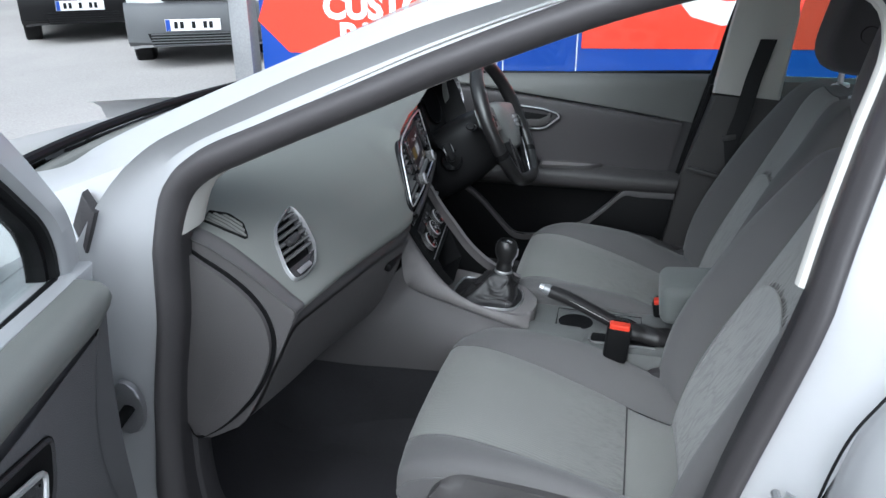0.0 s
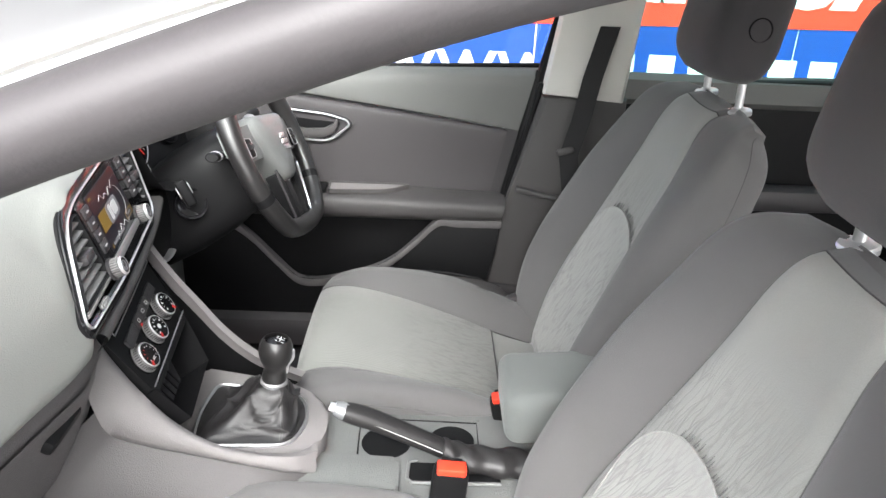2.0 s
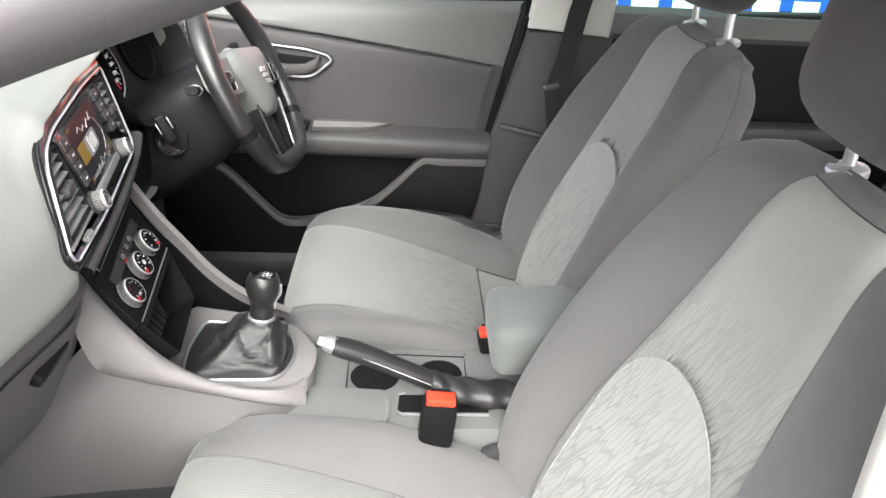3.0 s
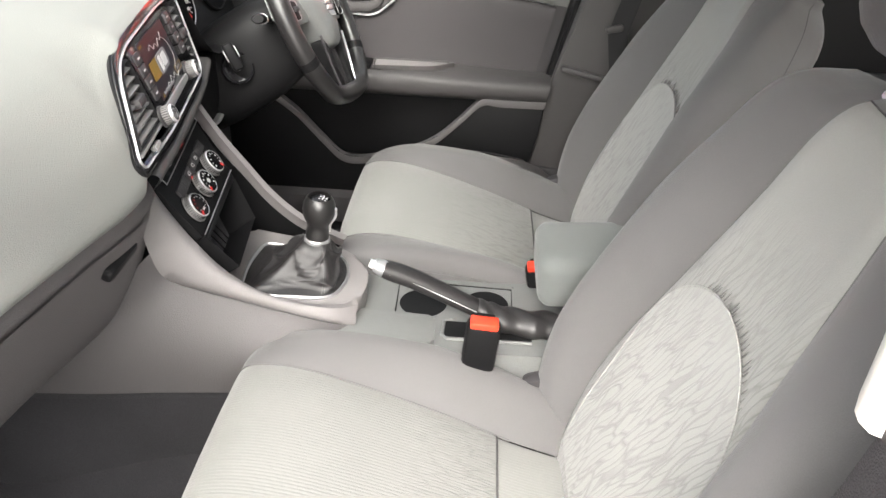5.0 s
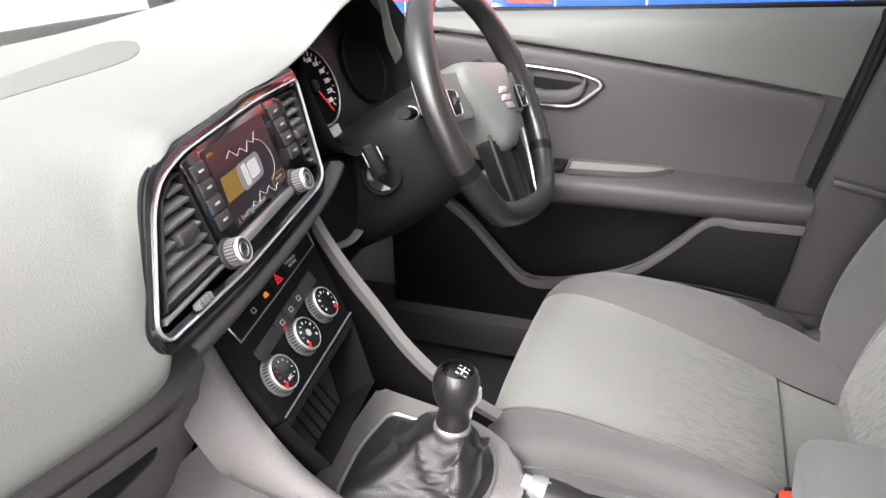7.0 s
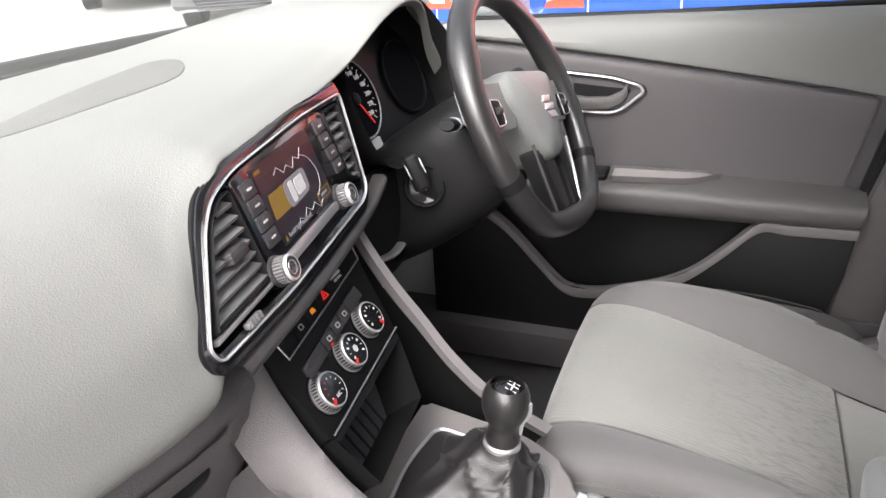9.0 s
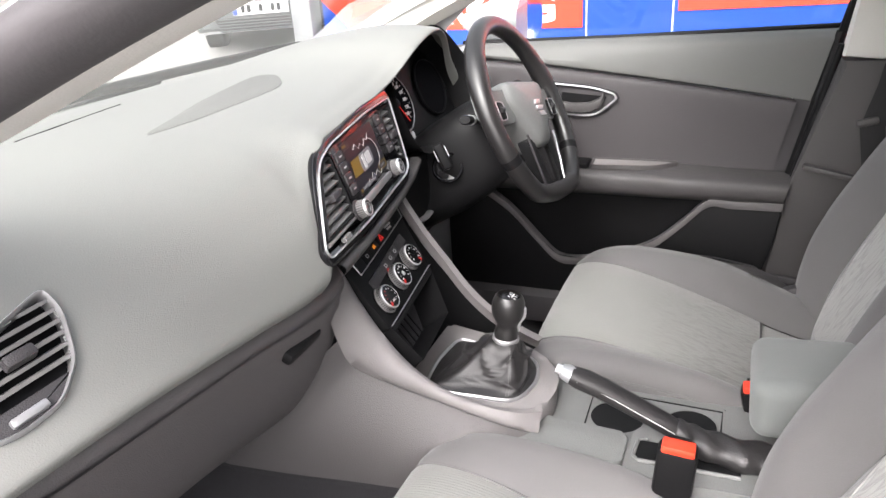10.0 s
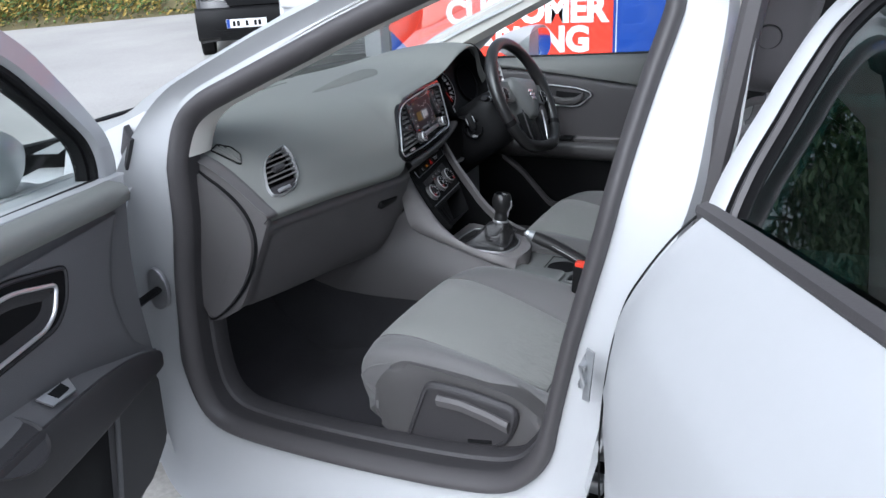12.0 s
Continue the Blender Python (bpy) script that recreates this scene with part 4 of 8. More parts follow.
head = part("radio_face", plate(P3(rounded([(0.121, 0.012), (0.20, 0.010), (0.320, 0.019), (0.346, 0.042), (0.347, 0.128), (0.30, 0.130), (0.16, 0.126), (0.122, 0.122)], 0.005), 0.008), PN, 0.022, 0.002), GLOSS, pod, "gloss black radio face")
disp = part("display", plate(P3(rounded([(0.155, 0.040), (0.289, 0.046), (0.292, 0.122), (0.156, 0.120)], 0.003), 0.0092), PN, 0.003), SCREEN, head, "lit colour display showing a parking picture")
# reflected red at the display's top is put in as two glowing strips
part("display_reflection_fade", plate(P3([(0.157, 0.094), (0.290, 0.096), (0.291, 0.1095), (0.157, 0.1085)], 0.0098), PN, 0.0004), REFLECT_DIM, disp)
part("display_reflection", plate(P3([(0.157, 0.1088), (0.291, 0.1098), (0.291, 0.1210), (0.157, 0.1190)], 0.0100), PN, 0.0004), REFLECT_RED, disp)
part("display_yellow_block", plate(P3([(0.160, 0.066), (0.195, 0.066), (0.200, 0.090), (0.165, 0.090)], 0.0102), PN, 0.0004), SCREEN_YEL, disp)
part("display_label_bar", plate(P3([(0.160, 0.1125), (0.172, 0.1128), (0.172, 0.1160), (0.160, 0.1157)], 0.0104), PN, 0.0004), SCREEN_YEL, disp)
carp = part("display_car_picture", plate(P3(rounded([(0.194, 0.064), (0.246, 0.067), (0.250, 0.092), (0.197, 0.091)], 0.009), 0.0106), PN, 0.0006), SCREEN_WHITE, disp)
part("display_car_glass", plate(P3(rounded([(0.204, 0.067), (0.214, 0.068), (0.216, 0.089), (0.206, 0.088)], 0.003), 0.0110), PN, 0.0004), MARK_DIM, carp)
part("display_car_roof", plate(P3(rounded([(0.217, 0.070), (0.238, 0.071), (0.240, 0.088), (0.219, 0.087)], 0.004), 0.0110), PN, 0.0004), MARK_DIM, carp)
for base, side in ((0.053, 0.004), (0.099, -0.004)):
    zig = [(0.190 + 0.010 * k, base + 0.0035 * (1 if k % 2 else -1) - side * abs(k - 3.5) * 0.5) for k in range(8)]
    part("display_zigzag", tube(P3(zig, 0.0106), 0.00035, 4), MARK_DIM, disp)
part("display_arc", tube(P3([(p.x, p.y) for p in catmull([(0.255, 0.056, 0), (0.270, 0.066, 0), (0.275, 0.080, 0), (0.268, 0.096, 0), (0.252, 0.104, 0)], 12)], 0.0106), 0.0003, 4), MARK_DIM, disp)
writing("display_words", "Look! Safe to move?", 0.0068, PO + PU * 0.196 + PV * 0.0465 + PN * 0.0095, PU, PV, SCREEN_WHITE, disp, 0.001)
part("display_icon", plate(P3([(0.159, 0.043), (0.165, 0.043), (0.162, 0.049)], 0.0104), PN, 0.0004), SCREEN_YEL, disp)
part("display_button", rim_plate(P3([(0.252, 0.048), (0.284, 0.049), (0.285, 0.0595), (0.253, 0.0585)], 0.0104), P3([(0.2532, 0.0490), (0.2828, 0.0500), (0.2838, 0.0585), (0.2542, 0.0575)], 0.0104), PN, 0.0004), SCREEN_YEL, disp)
part("button_bar", plate(P3([(0.260, 0.0520), (0.277, 0.0528), (0.277, 0.0555), (0.260, 0.0547)], 0.0106), PN, 0.0004), SCREEN_WHITE, disp)
for k in range(4):
    for a, v in ((0.1295, 0.1065 - 0.0165 * k), (0.3140 + 0.0015 * k, 0.1150 - 0.0165 * k)):
        key = part("key", plate(P3(rounded([(a, v - 0.0074), (a + 0.0235, v - 0.0074), (a + 0.0235, v + 0.0074), (a, v + 0.0074)], 0.0015), 0.0105), PN, 0.004, 0.001), DARK, head)
        part("key_mark", plate(P3([(a + 0.008, v - 0.001), (a + 0.0165, v - 0.001), (a + 0.0165, v + 0.001), (a + 0.008, v + 0.001)], 0.0112), PN, 0.0005), MARK_DIM, key)
part("cd_flap", plate(P3(rounded([(0.150, 0.0235), (0.284, 0.0280), (0.285, 0.0365), (0.151, 0.0345)], 0.002), 0.0115), PN, 0.006, 0.0015), SILVER, head, "silver flap below the display")
for a, b in ((0.124, 0.029), (0.300, 0.036)):
    c = PO + PU * a + PV * b + PN * 0.008
    kn = part("radio_knob", lathe(c, PN, [(0.0150, 0), (0.0150, 0.003), (0.0128, 0.004), (0.0122, 0.016), (0.0108, 0.0185), (0.0085, 0.0178), (0.0, 0.0178)], 32), DARK, pod, "rotary knob with chrome ring")
    part("knob_ring", lathe(c, PN, [(0.0124, 0.0150), (0.0128, 0.0168), (0.0116, 0.0188), (0.0104, 0.0186)], 32), CHROME, kn)
    part("knob_ring", lathe(c, PN, [(0.0072, 0.0176), (0.0068, 0.0184), (0.0062, 0.0178)], 28), SILVER, kn)
    for k in range(24):
        th = k / 24 * 2 * math.pi
        d = PU * math.cos(th) + PV * math.sin(th)
        part("knurl", box(c + d * 0.0125 + PN * 0.0095, (0.0012, 0.0016, 0.010), 0, Matrix((d, PN.cross(d), PN)).transposed()), SLAT, kn)
LV = rounded([(0.012, 0.026), (0.116, 0.027), (0.119, 0.117), (0.098, 0.116), (0.074, 0.104), (0.043, 0.068)], 0.005, 2)
air_vent(PO + PN * 0.004, PU, PV, LV, 7, pod, "centre_vent", tab=(0.083, 0.068), chrome=False, slat_mat=SLAT, fill=0.40)
RV = rounded([(0.350, 0.044), (0.378, 0.030), (0.404, 0.125), (0.352, 0.126)], 0.005, 2)
air_vent(PO + PN * 0.004, PU, PV, RV, 7, pod, "centre_vent", tab=(0.367, 0.078), chrome=False, slat_mat=SLAT, fill=0.40)
part("vent_bar", plate(P3([(0.008, 0.0205), (0.117, 0.0215), (0.118, 0.0255), (0.010, 0.0250)], 0.008), PN, 0.006, 0.001), SLAT, pod, "grey bar under the vent")
part("vent_wheel", box(PO + PU * 0.062 + PV * 0.013 + PN * 0.006, (0.026, 0.007, 0.006), 0.002, Matrix((PU, PV, PN)).transposed()), SLAT, pod)
for k in range(4):
    part("wheel_tooth", box(PO + PU * (0.053 + 0.006 * k) + PV * 0.013 + PN * 0.0095, (0.003, 0.006, 0.002), 0, Matrix((PU, PV, PN)).transposed()), SILVER, pod)
# dark reveal round the pod and the ledge below it
rimloop = P3(inset(POD, -0.0015), 0.0)
part("pod_reveal", loft([[p + PN * 0.001 for p in P3(POD)], [p + PN * 0.000 for p in rimloop], [p - PN * 0.05 for p in rimloop]], True), BLACK, pod)
LEDGE = [(0.03, -0.012), (0.12, -0.014), (0.22, -0.013), (0.32, -0.009), (0.40, -0.002), (0.46, 0.010)]
part("trim_wing", loft([[PO + PU * a + PV * (b + db) + PN * dn_ for a, b in LEDGE] for db, dn_ in ((0.004, -0.014), (0.000, -0.001), (-0.006, 0.003), (-0.012, 0.001), (-0.016, -0.008), (-0.024, -0.020))]), PILLAR_LOW, pod, "grey ledge under the display", 60)

# ---- climate panel ----
FO, FN = V3((-0.425, -0.025, 0.762)), V3((0.79, 0.06, 0.60)).normalized()
FU = V3((0, 0, 1)).cross(FN).normalized()
FV = FN.cross(FU)
F3 = lambda poly, lift=0.0: on(FO, FU, FV, poly, lift, FN)
clim = thing("climate_panel", FO, "black climate control panel with three rotary dials", "climate control")
part("panel", plate(F3(rounded([(-0.122, -0.036), (0.085, -0.026), (0.130, 0.092), (-0.118, 0.085)], 0.008), 0.0), FN, 0.03, 0.003), BLACK, clim)
for k, (v0, ua, ub, sl, hh) in enumerate(((0.0725, -0.092, 0.116, 0.09, 0.0090), (0.0385, -0.088, 0.074, 0.105, 0.0080))):
    cuts = (-0.092, -0.064, -0.034, 0.000, 0.034, 0.080, 0.116) if k == 0 else (-0.088, -0.040, -0.012, 0.012, 0.034, 0.074)
    for i, (a0, a1) in enumerate(zip(cuts, cuts[1:])):
        q = lambda a, h: (a, v0 + a * sl + h)
        key = part("switch", plate(F3(rounded([q(a0 + 0.0006, -hh), q(a1 - 0.0006, -hh), q(a1 - 0.0006, hh), q(a0 + 0.0006, hh)], 0.0012), 0.004), FN, 0.005, 0.0008), DARK if k else BLACK, clim)
        am = (a0 + a1) / 2
        vm = q(am, 0)[1]
        if k == 0 and i == 3:
            tri_o = [(am - 0.0075, vm - 0.005), (am + 0.0075, vm - 0.005), (am, vm + 0.0075)]
            part("hazard_mark", rim_plate(F3(tri_o, 0.0048), F3(inset(tri_o, 0.0016), 0.0048), FN, 0.0006), GLOW_RED, key, "lit red triangle")
            part("hazard_core", plate(F3(inset(tri_o, 0.0030), 0.0048), FN, 0.0006), GLOW_RED, key)
        elif k == 0 and i == 2:
            part("switch_mark", plate(F3(rounded([(am - 0.005, vm - 0.003), (am + 0.005, vm - 0.003), (am + 0.003, vm + 0.003), (am - 0.004, vm + 0.002)], 0.001), 0.0048), FN, 0.0006), GLOW_AMBER, key, "lit amber mark")
        elif k == 0 and i == 4:
            writing("switch_words", "PASSENGER\nAIR BAG", 0.0050, FO + FU * am + FV * vm + FN * 0.0042, FU, FV, MARK_DIM, key, 0.0004)
        elif (k == 0 and i == 1) or (k == 1 and i in (1, 2, 3)):
            mk = rounded([(am - 0.004, vm - 0.003), (am + 0.004, vm - 0.003), (am + 0.004, vm + 0.003), (am - 0.004, vm + 0.003)], 0.0015)
            part("switch_mark", rim_plate(F3(mk, 0.0048), F3(inset(mk, 0.0011), 0.0048), FN, 0.0005), MARK_DIM, key)
part("switch_trim", tube(F3([(-0.0945, 0.0745), (-0.0940, 0.0540), (0.020, 0.0635), (0.117, 0.0725), (0.124, 0.0900)], 0.0035), 0.0011, 6), SILVER, clim, "thin silver outline")
part("led", plate(F3([(-0.031, 0.0275), (-0.026, 0.0280), (-0.026, 0.0305), (-0.031, 0.0300)], 0.0052), FN, 0.004), GLOW_RED, clim)
part("tray_line", tube(F3([(-0.116, -0.033), (0.086, -0.0215)], 0.003), 0.0012, 6), SILVER, clim)
for i, (a, b) in enumerate(((-0.084, 0.001), (-0.015, 0.008), (0.048, 0.015))):
    c = FO + FU * a + FV * b
    dial = part("dial", lathe(c, FN, [(0.0245, -0.002), (0.0245, 0.0012), (0.0215, 0.002), (0.0205, 0.0105), (0.0188, 0.0135), (0.017, 0.0140), (0.0, 0.0135)], 40), SLAT, clim, "black rotary dial with chrome ring")
    part("dial_ring", lathe(c, FN, [(0.0196, 0.0118), (0.0200, 0.0132), (0.0188, 0.0143), (0.0180, 0.0137)], 40), CHROME, dial)
    part("dial_collar", lathe(c, FN, [(0.0252, 0.0005), (0.0250, 0.0022), (0.0238, 0.0026)], 40), GLOSS, dial)
    part("dial_face", lathe(c + FN * 0.0138, FN, [(0.0180, 0.0), (0.0180, 0.0004), (0.0, 0.0006)], 40), GLOSS, dial)
    for k in range(36):
        th = k / 36 * 2 * math.pi
        d = FU * math.cos(th) + FV * math.sin(th)
        part("knurl", box(c + d * 0.0208 + FN * 0.0062, (0.0010, 0.0014, 0.0080), 0, Matrix((d, FN.cross(d), FN)).transposed()), BLACK, dial)
    ang = radians((222, 222, 300)[i])
    d = FU * math.cos(ang) + FV * math.sin(ang)
    part("pointer", box(c + d * 0.0155 + FN * 0.0146, (0.0075, 0.0042, 0.0012), 0.0005, Matrix((d, FN.cross(d), FN)).transposed()), GLOW_RED, dial, "lit red pointer")
    for k in range(9):
        th = radians(-40 + 250 * k / 8)
        d = FU * math.cos(th) + FV * math.sin(th)
        big_ = k % 2 == 0 and i != 0
        part("dial_mark", box(c + d * 0.0125 + FN * 0.0146, (0.0034 if big_ else 0.0022, 0.0022 if big_ else 0.0010, 0.0004), 0, Matrix((d, FN.cross(d), FN)).transposed()), MARK if i else (GLOW_RED if 4 < k < 8 else MARK_DIM), dial)
    if i == 1:
        part("fan_mark", lathe(c + FN * 0.0144, FN, [(0.0045, 0.0), (0.0045, 0.0004), (0.0, 0.0004)], 6), MARK_DIM, dial)
    if i == 0:
        writing("dial_word", "A/C", 0.0055, c - FV * 0.0085 + FN * 0.0138, FU, FV, MARK_DIM, dial, 0.0008)

# ---- centre console ----
console = thing("centre_console", (-0.1, -0.03, 0.35), "charcoal plastic centre console with cup holders", "centre console")
R1 = catmull([(-0.495, -0.165, 0.862), (-0.468, -0.150, 0.832), (-0.440, -0.152, 0.785), (-0.405, -0.155, 0.735), (-0.365, -0.152, 0.685), (-0.315, -0.145, 0.645), (-0.26, -0.135, 0.622), (-0.205, -0.118, 0.610), (-0.178, -0.09, 0.604)], 40)
R2 = catmull([(-0.435, -0.262, 0.852), (-0.442, -0.235, 0.80), (-0.450, -0.205, 0.735), (-0.445, -0.184, 0.685), (-0.40, -0.174, 0.660), (-0.33, -0.160, 0.632), (-0.27, -0.150, 0.610), (-0.215, -0.137, 0.588), (-0.176, -0.118, 0.572)], 40)
RM = [(a + b) / 2 + V3((0.014, -0.012, 0.010)) * math.sin(min(1, i / 39 * 1.0) * math.pi) for i, (a, b) in enumerate(zip(R1, R2))]
part("console_wing", loft([[p + V3((-0.01, 0.012, -0.012)) for p in R1], R1, [(a + m) / 2 + V3((0.003, -0.003, 0.004)) for a, m in zip(R1, RM)], RM, [(b + m) / 2 + V3((0.002, -0.004, 0.001)) for b, m in zip(R2, RM)], R2, [p + V3((-0.004, 0.014, -0.006)) for p in R2]]), CONSOLE, console, "charcoal grained console wing", 60)
mir = lambda r: [V3((p.x, -0.05 - p.y, p.z)) for p in r]
R1b = [V3((p.x, min(p.y, 0.118), p.z)) for p in mir(R1)]
R2b = [p + V3((-0.006, 0.012 + 0.02 * i / 39, -0.02)) for i, p in enumerate(R1b)][:33]
R1b = R1b[:33]
part("console_wing", loft([R1b, [(a + b) / 2 + V3((0.006, 0.006, 0.008)) for a, b in zip(R1b, R2b)], R2b, [p + V3((-0.004, 0.004, -0.014)) for p in R2b]]), CONSOLE, console, "", 60)
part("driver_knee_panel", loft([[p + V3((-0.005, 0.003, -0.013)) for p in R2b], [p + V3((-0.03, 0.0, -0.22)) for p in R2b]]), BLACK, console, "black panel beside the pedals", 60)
S0 = [p + V3((0.0, 0.003, -0.003)) for p in R2[9:]]
S3 = catmull([(-0.66, -0.25, 0.50), (-0.56, -0.225, 0.485), (-0.45, -0.205, 0.48), (-0.30, -0.185, 0.475), (-0.15, -0.17, 0.47)], len(S0))
S0b = [V3((-0.62, -0.23, 0.63)), V3((-0.55, -0.215, 0.655)), V3((-0.49, -0.20, 0.67))] + S0
S3b = [V3((-0.86, -0.30, 0.60)), V3((-0.78, -0.28, 0.56)), V3((-0.72, -0.26, 0.52))] + S3
part("tunnel_carpet", loft([S3b, [p + V3((0, 0.01, -0.02)) for p in S3b], [V3((p.x, p.y - 0.01, 0.27)) for p in S3b]]), CARPET, console, "black carpet along the tunnel")
part("knee_panel", loft([S0b, [a * 0.75 + b * 0.25 + V3((0, -0.022, 0.01)) for a, b in zip(S0b, S3b)], [a * 0.45 + b * 0.55 + V3((0, -0.025, 0)) for a, b in zip(S0b, S3b)], S3b]), DASH_LOW, console, "charcoal knee panel", 60)
# deck round the gear lever: raised frame with rounded end
deck = rounded([(-0.40, -0.15), (-0.25, -0.137), (-0.178, -0.10), (-0.165, -0.04), (-0.178, 0.03), (-0.25, 0.075), (-0.40, 0.095)], [0.01, 0.03, 0.05, 0.05, 0.05, 0.03, 0.01])
dz = lambda x: 0.602 - 0.06 * (x + 0.19) * 1.0
part("gear_surround", plate([(x, y, dz(x)) for x, y in deck], (0.06, 0, 1), 0.06, 0.008, seg=3), CONSOLE, console, "charcoal gear lever surround")
# storage tray in front of the lever
part("tray_floor", plate(F3([(-0.115, -0.105), (0.03, -0.098), (0.075, -0.03), (-0.12, -0.04)], -0.055), FN, 0.004), CARPET, console, "ribbed rubber tray mat")
part("tray_wall", loft([F3([(-0.121, -0.035), (-0.112, -0.105), (0.032, -0.098), (0.08, -0.026)], d) for d in (0.004, -0.06)]), BLACK, console)
part("tray_roof", plate(F3([(-0.12, -0.036), (0.082, -0.026), (0.078, -0.034), (-0.119, -0.044)], 0.003), FN, 0.06, 0.002), BLACK, console)
for k in range(9):
    a = -0.10 + 0.016 * k
    part("tray_rib", box(FO + FU * (a - 0.01) + FV * -0.075 - FN * 0.053, (0.003, 0.05, 0.0015), 0, Matrix((FU, FV, FN)).transposed()), BLACK, console)
# rear deck, open where the cup holders sit
DZ = 0.560
CUP1, CUP2 = (-0.073, -0.026, 0.041), (0.036, -0.016, 0.038)


def cup_pane(x0, x1, y0, y1, cup, dz_=0.0):
    """A flat pane with a round hole."""
    cx, cy, r = cup
    out, hole = [], []
    for k in range(48):
        th = k / 48 * 2 * math.pi
        c, s_ = math.cos(th), math.sin(th)
        t = min(((x1 - cx) if c > 0 else (cx - x0)) / max(abs(c), 1e-6), ((y1 - cy) if s_ > 0 else (cy - y0)) / max(abs(s_), 1e-6))
        out.append(V3((cx + c * t, cy + s_ * t, DZ + dz_)))
        hole.append(V3((cx + c * r, cy + s_ * r, DZ + dz_)))
    return loft([out, hole, [p + V3((0, 0, -0.006)) for p in hole]], True)


bm = cup_pane(-0.125, -0.018, -0.07, 0.04, CUP1)
bm.from_mesh(finish("tmp_pane", cup_pane(-0.018, 0.085, -0.07, 0.04, CUP2), LEATHER_GREY))
part("cup_deck", bm, LEATHER_GREY, console, "grey-green deck round the cup holders")
for nm_, poly in (("deck_front", [(-0.20, -0.15), (-0.125, -0.15), (-0.125, 0.09), (-0.20, 0.09)]), ("deck_side", [(-0.125, -0.15), (-0.04, -0.155), (0.22, -0.15), (0.22, -0.07), (-0.125, -0.07)]), ("deck_side", [(-0.125, 0.04), (0.22, 0.04), (0.22, 0.09), (-0.125, 0.09)]), ("deck_rear", [(0.085, -0.07), (0.22, -0.07), (0.22, 0.04), (0.085, 0.04)])):
    part(nm_, plate([(x, y, DZ) for x, y in poly], (0, 0, 1), 0.10), LEATHER_GREY, console)
part("deck_line", tube([(-0.118, -0.06, DZ), (-0.120, 0.037, DZ), (0.080, 0.030, DZ), (0.080, -0.055, DZ)], 0.0016, 6), BLACK, console)
part("deck_step", plate([(x, y, 0.574 - 0.03 * (x + 0.19)) for x, y in rounded([(-0.20, -0.150), (-0.048, -0.150), (-0.048, -0.074), (-0.20, -0.070)], 0.012)], (0.03, 0, 1), 0.02, 0.006, seg=3), LEATHER_GREY, console)
CUPS = thing("cup_holder", (0.0, -0.02, 0.50), "black twin cup holder insert", "cup holder")
for cx, cy, r in (CUP1, CUP2):
    part("cup_well", lathe((cx, cy, DZ), (0, 0, 1), [(r, -0.001), (r - 0.001, -0.012), (r - 0.004, -0.055), (r - 0.012, -0.060), (0.0, -0.060)], 36), BLACK, CUPS, "round black cup well")
part("belt_slot", box((0.038, -0.098, 0.5595), (0.145, 0.045, 0.006), 0.002), BLACK, console)
part("slot_rim", tube([(0.11, -0.122, 0.562), (-0.028, -0.124, 0.563), (-0.036, -0.115, 0.563), (-0.034, -0.078, 0.563), (-0.022, -0.072, 0.563)], 0.003, 6), LEATHER_GREY, console)

# gear lever
lever = thing("gear_lever", (-0.28, -0.035, 0.60), "gear lever with leather gaiter and chrome-capped knob", "gear lever")
ringp = rounded([(-0.365, -0.118), (-0.215, -0.100), (-0.197, -0.03), (-0.215, 0.035), (-0.365, 0.05), (-0.375, -0.03)], [0.02, 0.03, 0.03, 0.03, 0.02, 0.03])
RI = inset(ringp, 0.0045)
part("gaiter_frame", rim_plate([V3((x, y, dz(x) + 0.004)) for x, y in ringp], [V3((x, y, dz(x) + 0.004)) for x, y in RI], (0.06, 0, 1), 0.008, None, 0.002), SILVER, lever, "satin silver gaiter frame")
m = len(RI)
rows = []
top_c = V3((-0.253, -0.024, 0.676))
fold_noise = lambda x, y, z: noise.noise(V3((x, y, z)))
for k in range(45):
    f = k / 44
    row = []
    for i in range(160):
        u = i / 160 * m
        (x0, y0), (x1, y1) = RI[int(u) % m], RI[(int(u) + 1) % m]
        x, y = x0 + (x1 - x0) * (u % 1), y0 + (y1 - y0) * (u % 1)
        a = V3((x, y, dz(x) + 0.002))
        th = math.atan2(y + 0.035, x + 0.280)
        ridge = abs(math.cos(2 * (th - 0.70))) ** 5
        neck = 0.0190 + 0.007 * (1 - f)
        b = V3((top_c.x + math.cos(th) * neck, top_c.y + math.sin(th) * neck, top_c.z))
        p = a.lerp(b, f ** (0.72 - 0.10 * ridge))
        p.z = a.z + (b.z - a.z) * f ** (1.45 - 0.35 * ridge)
        env = math.sin(min(1.0, f * 1.08) * math.pi)
        c_, s_ = math.cos(th), math.sin(th)
        fold = (1 - abs(math.sin(1.5 * th + 3.6 * f + 0.6))) ** 4 * 0.010 + (1 - abs(math.sin(2.0 * th - 4.5 * f + 2.0))) ** 5 * 0.007
        soft_ = 0.004 * fold_noise(c_ * 1.3, s_ * 1.3, f * 1.6 + 4)
        wr = (0.006 * ridge - 0.003 + fold + soft_) * env
        wr += 0.0022 * math.sin(30 * f + 2 * th) * max(0.0, f - 0.72) * 3 * max(0.0, 1 - f) * 4
        q = p + V3((c_ * wr, s_ * wr, wr * 0.5))
        q.z = max(q.z, dz(q.x) + 0.002 + 0.004 * min(1.0, f * 8))
        row.append(q)
    rows.append(row)
part("gaiter", loft(rows, True), GAITER, lever, "creased black leather gaiter", 80)
